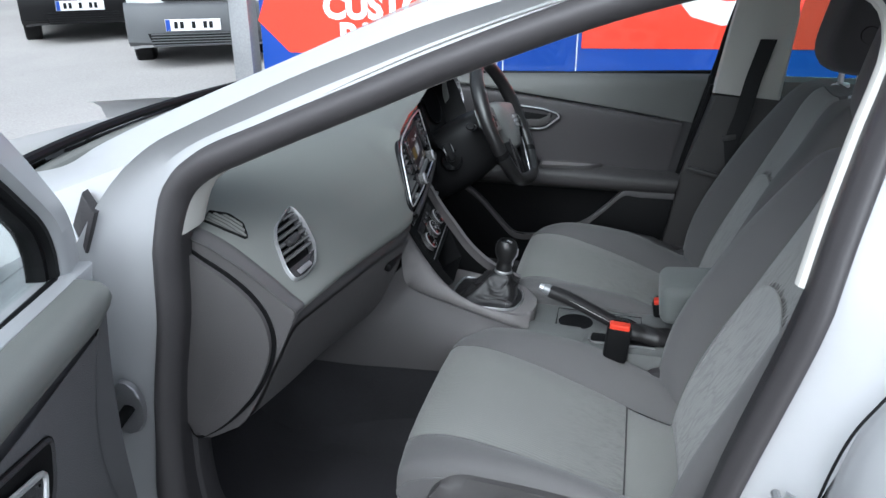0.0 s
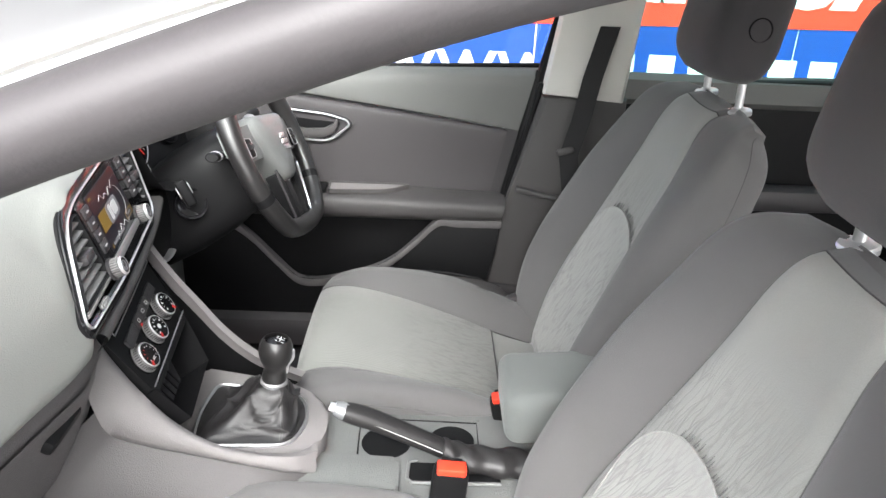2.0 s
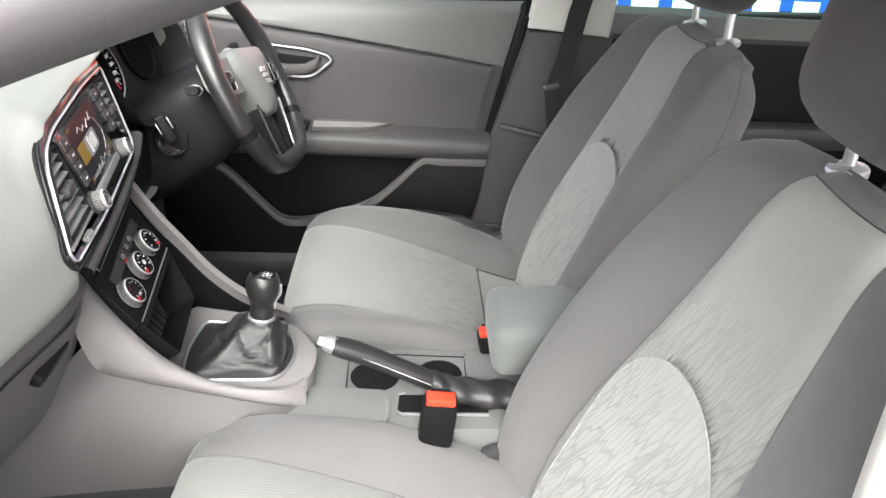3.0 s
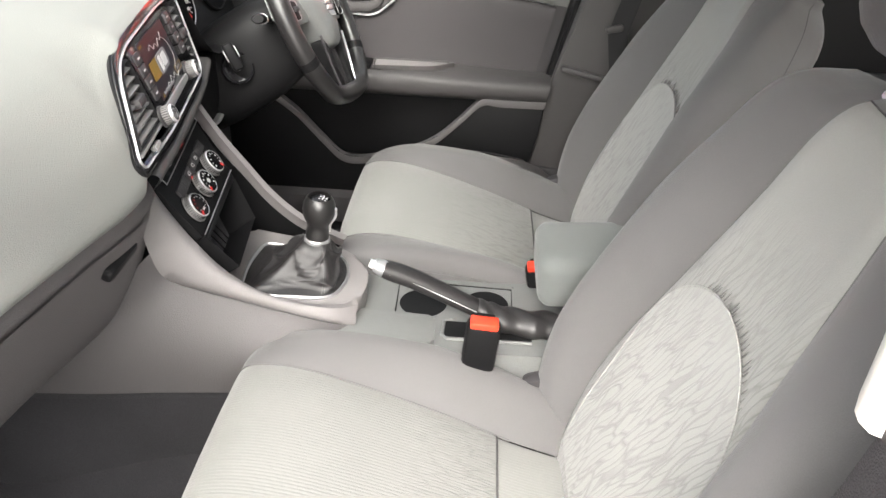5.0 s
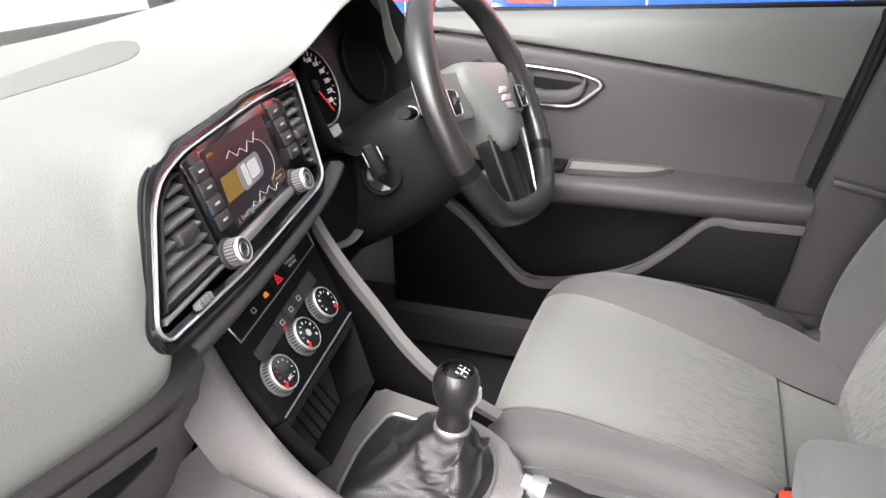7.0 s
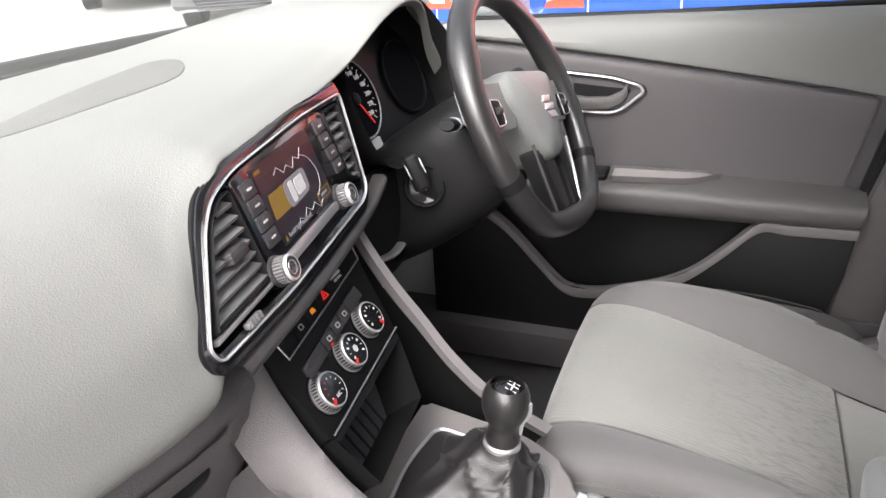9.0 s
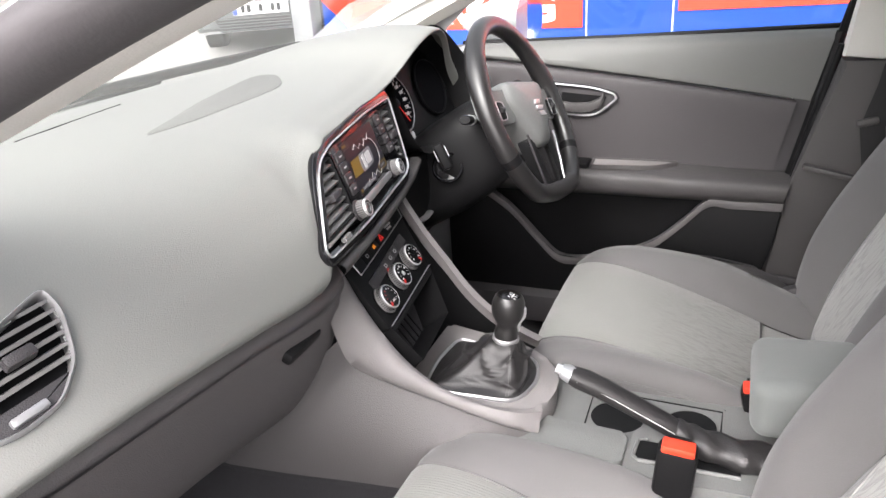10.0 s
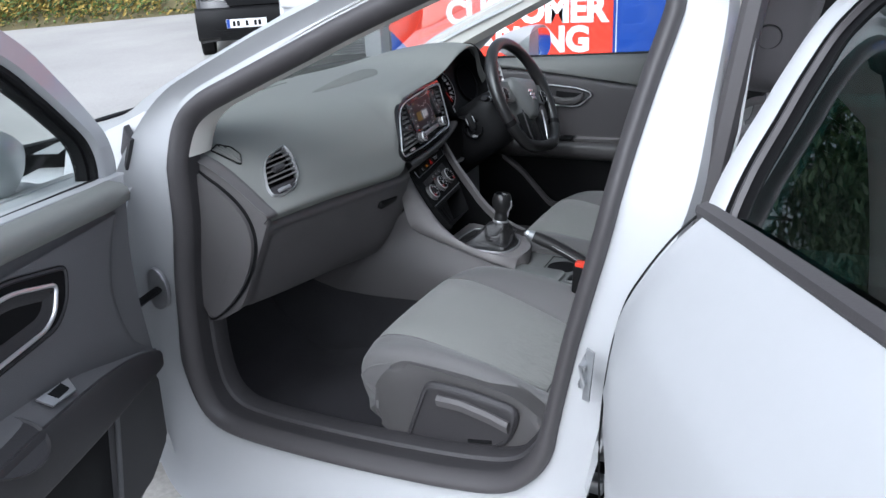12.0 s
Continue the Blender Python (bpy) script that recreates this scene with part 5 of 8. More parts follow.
for ang0 in (0.70, 0.70 + math.pi / 2, 0.70 - math.pi / 2):
    col_ = min(range(160), key=lambda i: abs(math.remainder(math.atan2(rows[2][i].y + 0.035, rows[2][i].x + 0.280) - ang0, 2 * math.pi)))
    for dcol in (-1, 1):
        line = [r[(col_ + dcol) % 160] + V3((0, 0, 0.0006)) for r in rows[2:42]]
        for j in range(0, len(line) - 2, 2):
            part("stitch", tube([line[j], line[j].lerp(line[j + 1], 0.9)], 0.0004, 4), STITCH, lever)
ku = V3((0.10, 0.0, 1)).normalized()
K0 = V3((-0.2535, -0.024, 0.668))
part("collar", lathe(K0, ku, [(0.0195, 0), (0.0215, 0.003), (0.0212, 0.008), (0.0185, 0.011)], 28), SILVER, lever, "satin collar")
knob = part("knob", lathe(K0 + ku * 0.009, ku, [(0.0190, 0), (0.0196, 0.007), (0.0180, 0.014), (0.0168, 0.020), (0.0178, 0.026), (0.0215, 0.033), (0.0250, 0.042), (0.0266, 0.052), (0.0258, 0.062), (0.0228, 0.071), (0.0185, 0.0760)], 32), LEATHER, lever, "black leather gear knob")
CT = V3((0.38, 0.10, 1)).normalized()
CC = K0 + ku * 0.069 + V3((0.002, 0.0, 0.0))
part("cap", lathe(CC, CT, [(0.0222, -0.004), (0.0218, 0.003), (0.0195, 0.0085), (0.014, 0.0125), (0.007, 0.0146), (0.0, 0.0150)], 32, up=(1, 0, 0)), GLOSS, knob, "polished cap with shift pattern")
part("cap_ring", lathe(CC, CT, [(0.0228, -0.005), (0.0242, -0.003), (0.0238, 0.0005), (0.0214, 0.002)], 32, up=(1, 0, 0)), CHROME, knob, "chrome ring")
su, sv, sn = axes(CT, (1, 0, 0))
for da, db, la, lb in ((0.0, 0.0, 0.016, 0.0016), (-0.0075, 0.0, 0.0016, 0.013), (0.0, 0.0, 0.0016, 0.013), (0.0075, 0.0, 0.0016, 0.013)):
    part("shift_mark", box(CC + sn * (0.0146 - 0.0010 * abs(da) / 0.0075) + su * da + sv * db, (la, lb, 0.0012), 0, Matrix((su, sv, sn)).transposed()), MARK, knob)
part("knob_strip", tube(catmull([CC + ku * -0.004 + V3((0.0245, 0.0, 0)), CC + ku * -0.020 + V3((0.0250, 0.002, 0)), CC + ku * -0.034 + V3((0.0180, 0.003, 0)), CC + ku * -0.050 + V3((0.0170, 0.003, 0))], 10), [0.0026] * 6 + [0.0024, 0.0022, 0.002, 0.0015], 8), CHROME, knob, "chrome strip down the knob")

# handbrake
hb = thing("handbrake", (0.02, -0.075, 0.56), "leather handbrake lever with chrome button", "handbrake")
hp = catmull([(-0.135, -0.077, 0.658), (-0.09, -0.077, 0.643), (-0.03, -0.079, 0.617), (0.03, -0.081, 0.590)], 14)
part("grip", tube(hp, [0.0165, 0.018, 0.0185, 0.0185, 0.0182, 0.018, 0.0178, 0.0176, 0.0174, 0.0172, 0.017, 0.017, 0.0168, 0.016], 14, flat=0.85), material("grip_leather", (0.020, 0.019, 0.0195), 0.46, 0, 0.12, 300, 0.12, 6, 500, spec=0.3), hb, "dark leather grip")
part("grip_strip", tube([p + V3((0.002, 0, 0.0125)) for p in hp[:9]], 0.0032, 10, flat=0.5), STEEL, hb, "silver strip along the grip")
part("grip_seam", tube([p + V3((0.001, -0.0165, 0.003)) for p in hp[1:]], 0.0008, 5), MARK_DIM, hb)
part("end_cap", tube([(-0.150, -0.077, 0.664), (-0.142, -0.077, 0.661), (-0.132, -0.077, 0.657)], [0.0115, 0.0145, 0.0155], 14, flat=0.85), STEEL, hb, "chrome end cap")
part("button", tube([(-0.158, -0.077, 0.667), (-0.146, -0.077, 0.6625)], [0.007, 0.0085], 10), CHROME, hb)
bp = catmull([(0.018, -0.081, 0.596), (0.040, -0.082, 0.586), (0.075, -0.083, 0.576), (0.125, -0.083, 0.570), (0.165, -0.083, 0.566)], 40)
rows = []
for k, p in enumerate(bp):
    f = k / 39
    rr_ = 0.0185 + 0.012 * f ** 0.8
    row = []
    for i in range(36):
        a = i / 36 * 2 * math.pi
        wr = 0.0024 * math.sin(24 * f + 2.2 * math.cos(a) + 1.5 * noise.noise(V3((f * 3, math.cos(a), 2)))) * (0.4 + f)
        r_ = rr_ + wr
        row.append(V3((p.x + 0.2 * r_ * math.sin(a), p.y + r_ * 1.05 * math.cos(a), max(0.5605, p.z + 0.75 * r_ * math.sin(a)))))
    rows.append(row)
part("boot", loft(rows, True, False, True), GAITER, hb, "creased leather boot", 80)

# belt buckles
def buckle(x, y, z, lean, label):
    b = thing("belt_buckle", (x, y, z - 0.09), label, "seat belt buckle", "front belt buckles")
    rot = Matrix.Rotation(radians(lean), 3, "Y")
    part("housing", box((x, y, z - 0.045), (0.052, 0.03, 0.085), 0.007, rot), BLACK, b)
    part("release_button", box(V3((x, y, z - 0.045)) + rot @ V3((0, -0.003, 0.0435)), (0.043, 0.024, 0.012), 0.003, rot), RED, b, "red release button")
    part("slot", box(V3((x, y, z - 0.045)) + rot @ V3((0, 0.009, 0.050)), (0.030, 0.004, 0.002), 0, rot), BLACK, b)
    part("stalk", box(V3((x, y, z - 0.045)) + rot @ V3((0, 0, -0.085)), (0.035, 0.016, 0.10), 0.005, rot), BLACK, b)


buckle(0.026, -0.172, 0.638, 4, "black buckle with red button beside the passenger seat")
buckle(0.136, 0.056, 0.604, -12, "black buckle with red button beside the driver seat")

# centre armrest
arm = thing("armrest", (0.30, -0.02, 0.55), "grey padded armrest between the front seats", "armrest")
part("pad", box((0.272, -0.012, 0.658), (0.32, 0.150, 0.094), 0.024, Matrix.Rotation(radians(-4), 3, "Y"), seg=6), fabric("armrest_cloth", (0.13, 0.14, 0.135)), arm, "grey cloth pad", 50)
part("hinge_arm", box((0.33, -0.01, 0.58), (0.12, 0.06, 0.16), 0.01), BLACK, arm)

# ---- driver side: instruments, column, wheel, knee panel ----
inst = thing("instrument_cluster", (-0.55, 0.35, 0.97), "dark instrument cluster with round dials under a hood", "instrument cluster")
IN = V3((0.93, -0.02, 0.36)).normalized()
IU = V3((0, 0, 1)).cross(IN).normalized()
IV = IN.cross(IU)
IO = V3((-0.545, 0.352, 0.972))
I3 = lambda poly, lift=0.0: on(IO, IU, IV, poly, lift, IN)
face = rounded([(-0.165, -0.085), (0.165, -0.085), (0.175, 0.02), (0.11, 0.11), (-0.10, 0.115), (-0.175, 0.03)], 0.04)
part("face", plate(I3(face, -0.012), IN, 0.01), BLACK, inst)
part("shroud", loft([I3(inset(face, -0.012), 0.055), I3(face, 0.03), I3(inset(face, 0.004), -0.014)], True), BLACK, inst)
for a, b, n in ((-0.080, 0.010, 12), (0.085, 0.010, 9)):
    c = IO + IU * a + IV * b - IN * 0.010
    g = part("dial", lathe(c, IN, [(0.062, 0.0), (0.062, 0.004), (0.058, 0.006), (0.056, 0.003), (0.0, 0.002)], 40), DIAL, inst, "black dial with white figures and red needle" if n == 12 else "black dial, its darkness under the hood put into the colour")
    # the right dial's darkness under the hood is painted: black ring, bare face
    part("dial_ring", lathe(c, IN, [(0.0575, 0.0055), (0.0590, 0.0068), (0.0605, 0.0055)], 40), SILVER if n == 12 else BLACK, g)
    if n == 9:
        continue
    for k in range(2 * n + 1):
        th = radians(225 - 270 * k / (2 * n))
        d = IU * math.cos(th) + IV * math.sin(th)
        part("tick", box(c + d * (0.050 if k % 2 else 0.049) + IN * 0.0035, (0.004 if k % 2 else 0.007, 0.0012, 0.0006), 0, Matrix((d, IN.cross(d), IN)).transposed()), MARK, g)
        if k % 2 == 0:
            writing("figure", str(10 * k if n == 12 else k // 2), 0.0095, c + d * 0.039 + IN * 0.003, IU, IV, MARK, g, 0.0006)
    th = radians(-62 if n == 12 else 225)
    d = IU * math.cos(th) + IV * math.sin(th)
    part("needle", box(c + d * 0.02 + IN * 0.006, (0.056, 0.0022, 0.001), 0, Matrix((d, IN.cross(d), IN)).transposed()), GLOW_RED, g, "lit red needle")
    part("needle_hub", lathe(c + IN * 0.004, IN, [(0.009, 0), (0.009, 0.004), (0.007, 0.005), (0.0, 0.0052)], 16), BLACK, g)
part("trip_display", plate(I3(rounded([(-0.11, -0.068), (-0.055, -0.068), (-0.055, -0.052), (-0.11, -0.052)], 0.003), -0.008), IN, 0.003), MARK_DIM, inst)

dlow = [
    (0.10, [(-0.50, 0.885), (-0.49, 0.86), (-0.51, 0.80), (-0.54, 0.72), (-0.58, 0.66), (-0.70, 0.64), (-1.0, 0.62)]),
    (0.22, [(-0.51, 0.895), (-0.49, 0.88), (-0.49, 0.80), (-0.52, 0.72), (-0.57, 0.66), (-0.70, 0.64), (-1.0, 0.62)]),
    (0.48, [(-0.52, 0.90), (-0.50, 0.88), (-0.50, 0.80), (-0.53, 0.72), (-0.58, 0.66), (-0.70, 0.64), (-1.0, 0.62)]),
    (0.74, [(-0.53, 0.90), (-0.52, 0.88), (-0.52, 0.80), (-0.55, 0.72), (-0.60, 0.66), (-0.70, 0.64), (-1.0, 0.62)]),
]
cols = list(zip(*[catmull([(x, y, z) for x, z in sec], 30) for y, sec in dlow]))
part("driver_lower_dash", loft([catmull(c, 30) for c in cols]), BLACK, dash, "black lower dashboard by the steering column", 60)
part("release_lever", tube(catmull([(-0.50, 0.17, 0.775), (-0.49, 0.22, 0.768), (-0.495, 0.27, 0.772)], 8), 0.008, 8, flat=0.5), SILVER, dash)
# driver's end vent
ev = rounded([(-0.045, -0.045), (0.04, -0.04), (0.05, 0.03), (0.0, 0.06), (-0.045, 0.04)], 0.015, 3)
eu, ew, _ = axes((0.93, 0, 0.3))
air_vent((-0.515, 0.60, 0.985), eu, ew, ev, 5, dash, "side_vent", tab=(0.0, 0.0))

wheel = thing("steering_wheel", (-0.31, 0.352, 0.955), "black leather steering wheel with grey airbag cover", "steering wheel")
WN = V3((0.905, 0.0, 0.425)).normalized()
WU = V3((0, 0, 1)).cross(WN).normalized()
WV = WN.cross(WU)
WC = V3((-0.308, 0.352, 0.953))
CU, CV = WU.copy(), WV.copy()
WU, WV = CU * math.cos(radians(12)) - CV * math.sin(radians(12)), CV * math.cos(radians(12)) + CU * math.sin(radians(12))
W = lambda a, b, d=0.0: WC + WU * a + WV * b + WN * d
rim = []
for k in range(72):
    th = k / 72 * 2 * math.pi
    r = 0.180
    a, b = r * math.cos(th), r * math.sin(th)
    if b < -0.150:
        b = -0.150 + (b + 0.150) * 0.35
    rim.append(W(a, b, -0.012))
rad = []
for k in range(72):
    th = k / 72 * 360
    fat = 1.0 + 0.12 * (math.exp(-((th - 25) / 14) ** 2) + math.exp(-((th - 155) / 14) ** 2))
    rad.append(0.0175 * fat)
part("rim", tube(rim, rad, 16, True, up=WN), LEATHER, wheel, "black perforated leather rim", 60)
for th0, th1 in ((150, 156), (24, 30), (205, 209), (331, 335)):
    seg = [rim[int(t / 360 * 72) % 72] for t in range(th0, th1 + 6, 5)]
    part("seam_band", tube(seg, 0.0179, 16, False, up=WN), BLACK, wheel)
hubp = rounded([(-0.026, -0.070), (0.026, -0.070), (0.060, -0.022), (0.088, 0.022), (0.084, 0.060), (-0.084, 0.060), (-0.088, 0.022), (-0.060, -0.022)], [0.016, 0.016, 0.03, 0.02, 0.014, 0.014, 0.02, 0.03], 5)
hub = [W(a, b, 0) for a, b in hubp]
hc = W(0, 0, 0)
hubring = lambda s, d: [hc + (p - hc) * s + WN * d for p in hub]
hubpart = part("airbag_cover", loft([hubring(1.0, -0.05), hubring(1.02, -0.012), hubring(0.98, 0.000), hubring(0.90, 0.006), hubring(0.6, 0.012), hubring(0.3, 0.015), hubring(0.02, 0.016)], True, False, True), LEATHER_GREY, wheel, "grey-green airbag cover", 50)
# badge drawn as plain slanting bars
badge = part("badge", plate([W(a, b, 0.0185) for a, b in ((-0.020, -0.004), (0.012, -0.004), (0.020, 0.004), (-0.012, 0.004))], WN, 0.003, 0.0008), CHROME, hubpart, "chrome badge")
part("badge_bar", plate([W(a, b, 0.0185) for a, b in ((-0.021, 0.007), (0.006, 0.007), (0.014, 0.016), (-0.013, 0.016))], WN, 0.003, 0.0008), CHROME, hubpart)
part("badge_bar", plate([W(a, b, 0.0185) for a, b in ((-0.006, -0.016), (0.021, -0.016), (0.013, -0.007), (-0.014, -0.007))], WN, 0.003, 0.0008), CHROME, hubpart)
for s in (1, -1):
    sp = [(s * 0.07, 0.048), (s * 0.12, 0.046), (s * 0.168, 0.050), (s * 0.172, 0.005), (s * 0.14, -0.018), (s * 0.075, -0.015)]
    if s < 0:
        sp = sp[::-1]
    spoke = part("spoke", plate([W(a, b, -0.008 - 0.10 * max(0, abs(a) - 0.10)) for a, b in rounded(sp, 0.006)], WN, 0.022, 0.005), LEATHER_GREY, wheel, "grey side spoke with switches")
    pad_ = rounded([(s * 0.135 - 0.014, -0.012), (s * 0.135 + 0.014, -0.010), (s * 0.135 + 0.016, 0.022), (s * 0.135 - 0.014, 0.024)], 0.005)
    part("switch_pad", plate([W(a, b, -0.004) for a, b in pad_], WN, 0.008, 0.002), BLACK, spoke)
    part("switch_bezel", tube([W(a, b, -0.004) for a, b in pad_], 0.0009, 6, True, up=WN), SILVER, spoke)
    part("roller", tube([W(s * 0.135 - 0.006, 0.008, -0.003), W(s * 0.135 + 0.006, 0.008, -0.003)], 0.005, 10), DARK, spoke)
    low = [(s * 0.035, -0.055), (s * 0.068, -0.05), (s * 0.062, -0.10), (s * 0.05, -0.158), (s * 0.026, -0.160), (s * 0.03, -0.10)]
    if s < 0:
        low = low[::-1]
    if s > 0:
        part("lower_panel", plate([W(a, b, -0.010) for a, b in ((-0.045, -0.155), (0.045, -0.155), (0.062, -0.06), (-0.062, -0.06))], WN, 0.015, 0.004), GLOSS, wheel, "gloss black lower spoke panel")
    lower = part("lower_spoke", plate([W(a, b, -0.006) for a, b in rounded(low, 0.006)], WN, 0.02, 0.005), BLACK, wheel)
    part("spoke_trim", tube(catmull([W(s * 0.072, -0.045, 0.0), W(s * 0.064, -0.10, -0.004), W(s * 0.050, -0.150, -0.008)], 10), 0.0024, 8), SILVER if s > 0 else DARK, lower, "silver spoke strip" if s > 0 else "")
    part("paddle", plate([W(s * 0.10, 0.05, -0.035), W(s * 0.135, 0.06, -0.035), W(s * 0.14, -0.0, -0.035), W(s * 0.10, 0.0, -0.035)][::s], WN, 0.006), BLACK, wheel)

col = thing("steering_column", (-0.45, 0.352, 0.88), "charcoal steering column shroud with ignition lock and stalks", "steering column")
rows = []
for k, (d, w, h) in enumerate(((-0.045, 0.055, 0.05), (-0.06, 0.080, 0.078), (-0.12, 0.094, 0.090), (-0.19, 0.104, 0.092), (-0.26, 0.108, 0.085))):
    c = WC + WN * d + V3((0, 0, -0.012 * k))
    rows.append([c + CU * (w * math.copysign(abs(math.cos(a)) ** 0.55, math.cos(a))) + CV * (h * math.copysign(abs(math.sin(a)) ** 0.6, math.sin(a))) for a in (i / 32 * 2 * math.pi for i in range(32))])
part("shroud", loft(rows, True, False, True), BLACK, col, "", 50)
igc = WC + WN * -0.165 + CU * -0.100 + CV * -0.022
igd = (-CU + WN * 0.55 + CV * 0.15).normalized()
ign = part("ignition_lock", lathe(igc, igd, [(0.031, -0.03), (0.031, 0.004), (0.028, 0.009), (0.0245, 0.007), (0.023, -0.004), (0.010, -0.006), (0.0, -0.006)], 32), GLOSS, col, "gloss black ignition lock with key in it")
kb = igc + igd * 0.022 + CV * 0.022
part("key", box(kb, (0.014, 0.020, 0.052), 0.005, Matrix((igd, igd.cross(CV).normalized(), CV)).transposed(), seg=3), BLACK, ign, "black key fob with chrome edge")
for dz_ in (-0.011, 0.011):
    part("key_edge", box(kb + igd.cross(CV).normalized() * dz_ + CV * 0.006, (0.008, 0.0016, 0.022), 0.0006, Matrix((igd, igd.cross(CV).normalized(), CV)).transposed()), CHROME, ign)
part("key_blade", box(igc + igd * 0.006, (0.022, 0.003, 0.009), 0, Matrix((igd, igd.cross(CV).normalized(), CV)).transposed()), STEEL, ign)
for s, b in ((1, 0.03), (-1, 0.03)):
    st = catmull([WC + WN * -0.075 + CU * s * 0.07 + CV * b, WC + WN * -0.07 + CU * s * 0.12 + CV * (b + 0.012), WC + WN * -0.06 + CU * s * 0.165 + CV * (b + 0.02)], 10)
    stalk = part("stalk", tube(st, [0.009] * 5 + [0.010, 0.012, 0.013, 0.013, 0.010], 12, flat=0.7), BLACK, col)
    part("stalk_ring", tube(st[5:7], 0.0135, 12, flat=0.7), SILVER, stalk)

# ---- carpets ----
rows = []
for i in range(30):
    x = -1.0 + 1.15 * i / 29
    row = []
    for j in range(22):
        y = -0.755 + 0.55 * j / 21
        z = 0.30 + 0.40 * max(0, (-0.72 - x) / 0.30) ** 1.3 + 0.05 * max(0, (y + 0.30) / 0.1) ** 2 + 0.035 * max(0, (-0.70 - y) / 0.055) ** 2
        z += 0.006 * noise.noise(V3((x * 9, y * 9, 3)))
        row.append(V3((x, y, z)))
    rows.append(row)
solo("carpet", loft(rows), CARPET, "black carpet in the passenger footwell", "carpet", kind="structure", angle=60)
rows = []
for i in range(20):
    x = -0.80 + 0.52 * i / 19
    row = []
    for j in range(16):
        y = -0.70 + 0.36 * j / 15
        z = 0.312 + 0.40 * max(0, (-0.72 - x) / 0.30) ** 1.3 + 0.010 * math.exp(-((x + 0.55) / 0.05) ** 2) + 0.008 * noise.noise(V3((x * 7, y * 5, 9)))
        row.append(V3((x, y, z)))
    rows.append(row)
solo("floor_mat", loft(rows), material("dusty_floor_mat", (0.025, 0.024, 0.028), 1.0, 0, 0.5, 500, 1.0, 4), "worn black fabric floor mat", "floor mat", angle=60)
solo("driver_sill", loft([[V3((x, y, z)) for y, z in ((0.70, 0.43), (0.655, 0.418), (0.635, 0.405), (0.63, 0.385), (0.64, 0.33))] for x in (-0.95, -0.6, -0.3, 0.1)]), DARK, "charcoal plastic sill trim by the driver door", "sill", kind="structure")
solo("driver_carpet", plate([(-1.0, 0.12, 0.30), (0.3, 0.12, 0.30), (0.3, 0.74, 0.30), (-1.0, 0.74, 0.30)], (0, 0, 1), 0.02), CARPET, "black carpet in the driver footwell", "carpet", kind="structure")
part("footwell_side", plate([(-1.02, -0.755, 0.28), (-0.64, -0.755, 0.28), (-0.66, -0.755, 0.70), (-1.02, -0.755, 0.70)], (0, 1, 0), 0.02), CARPET, dash)

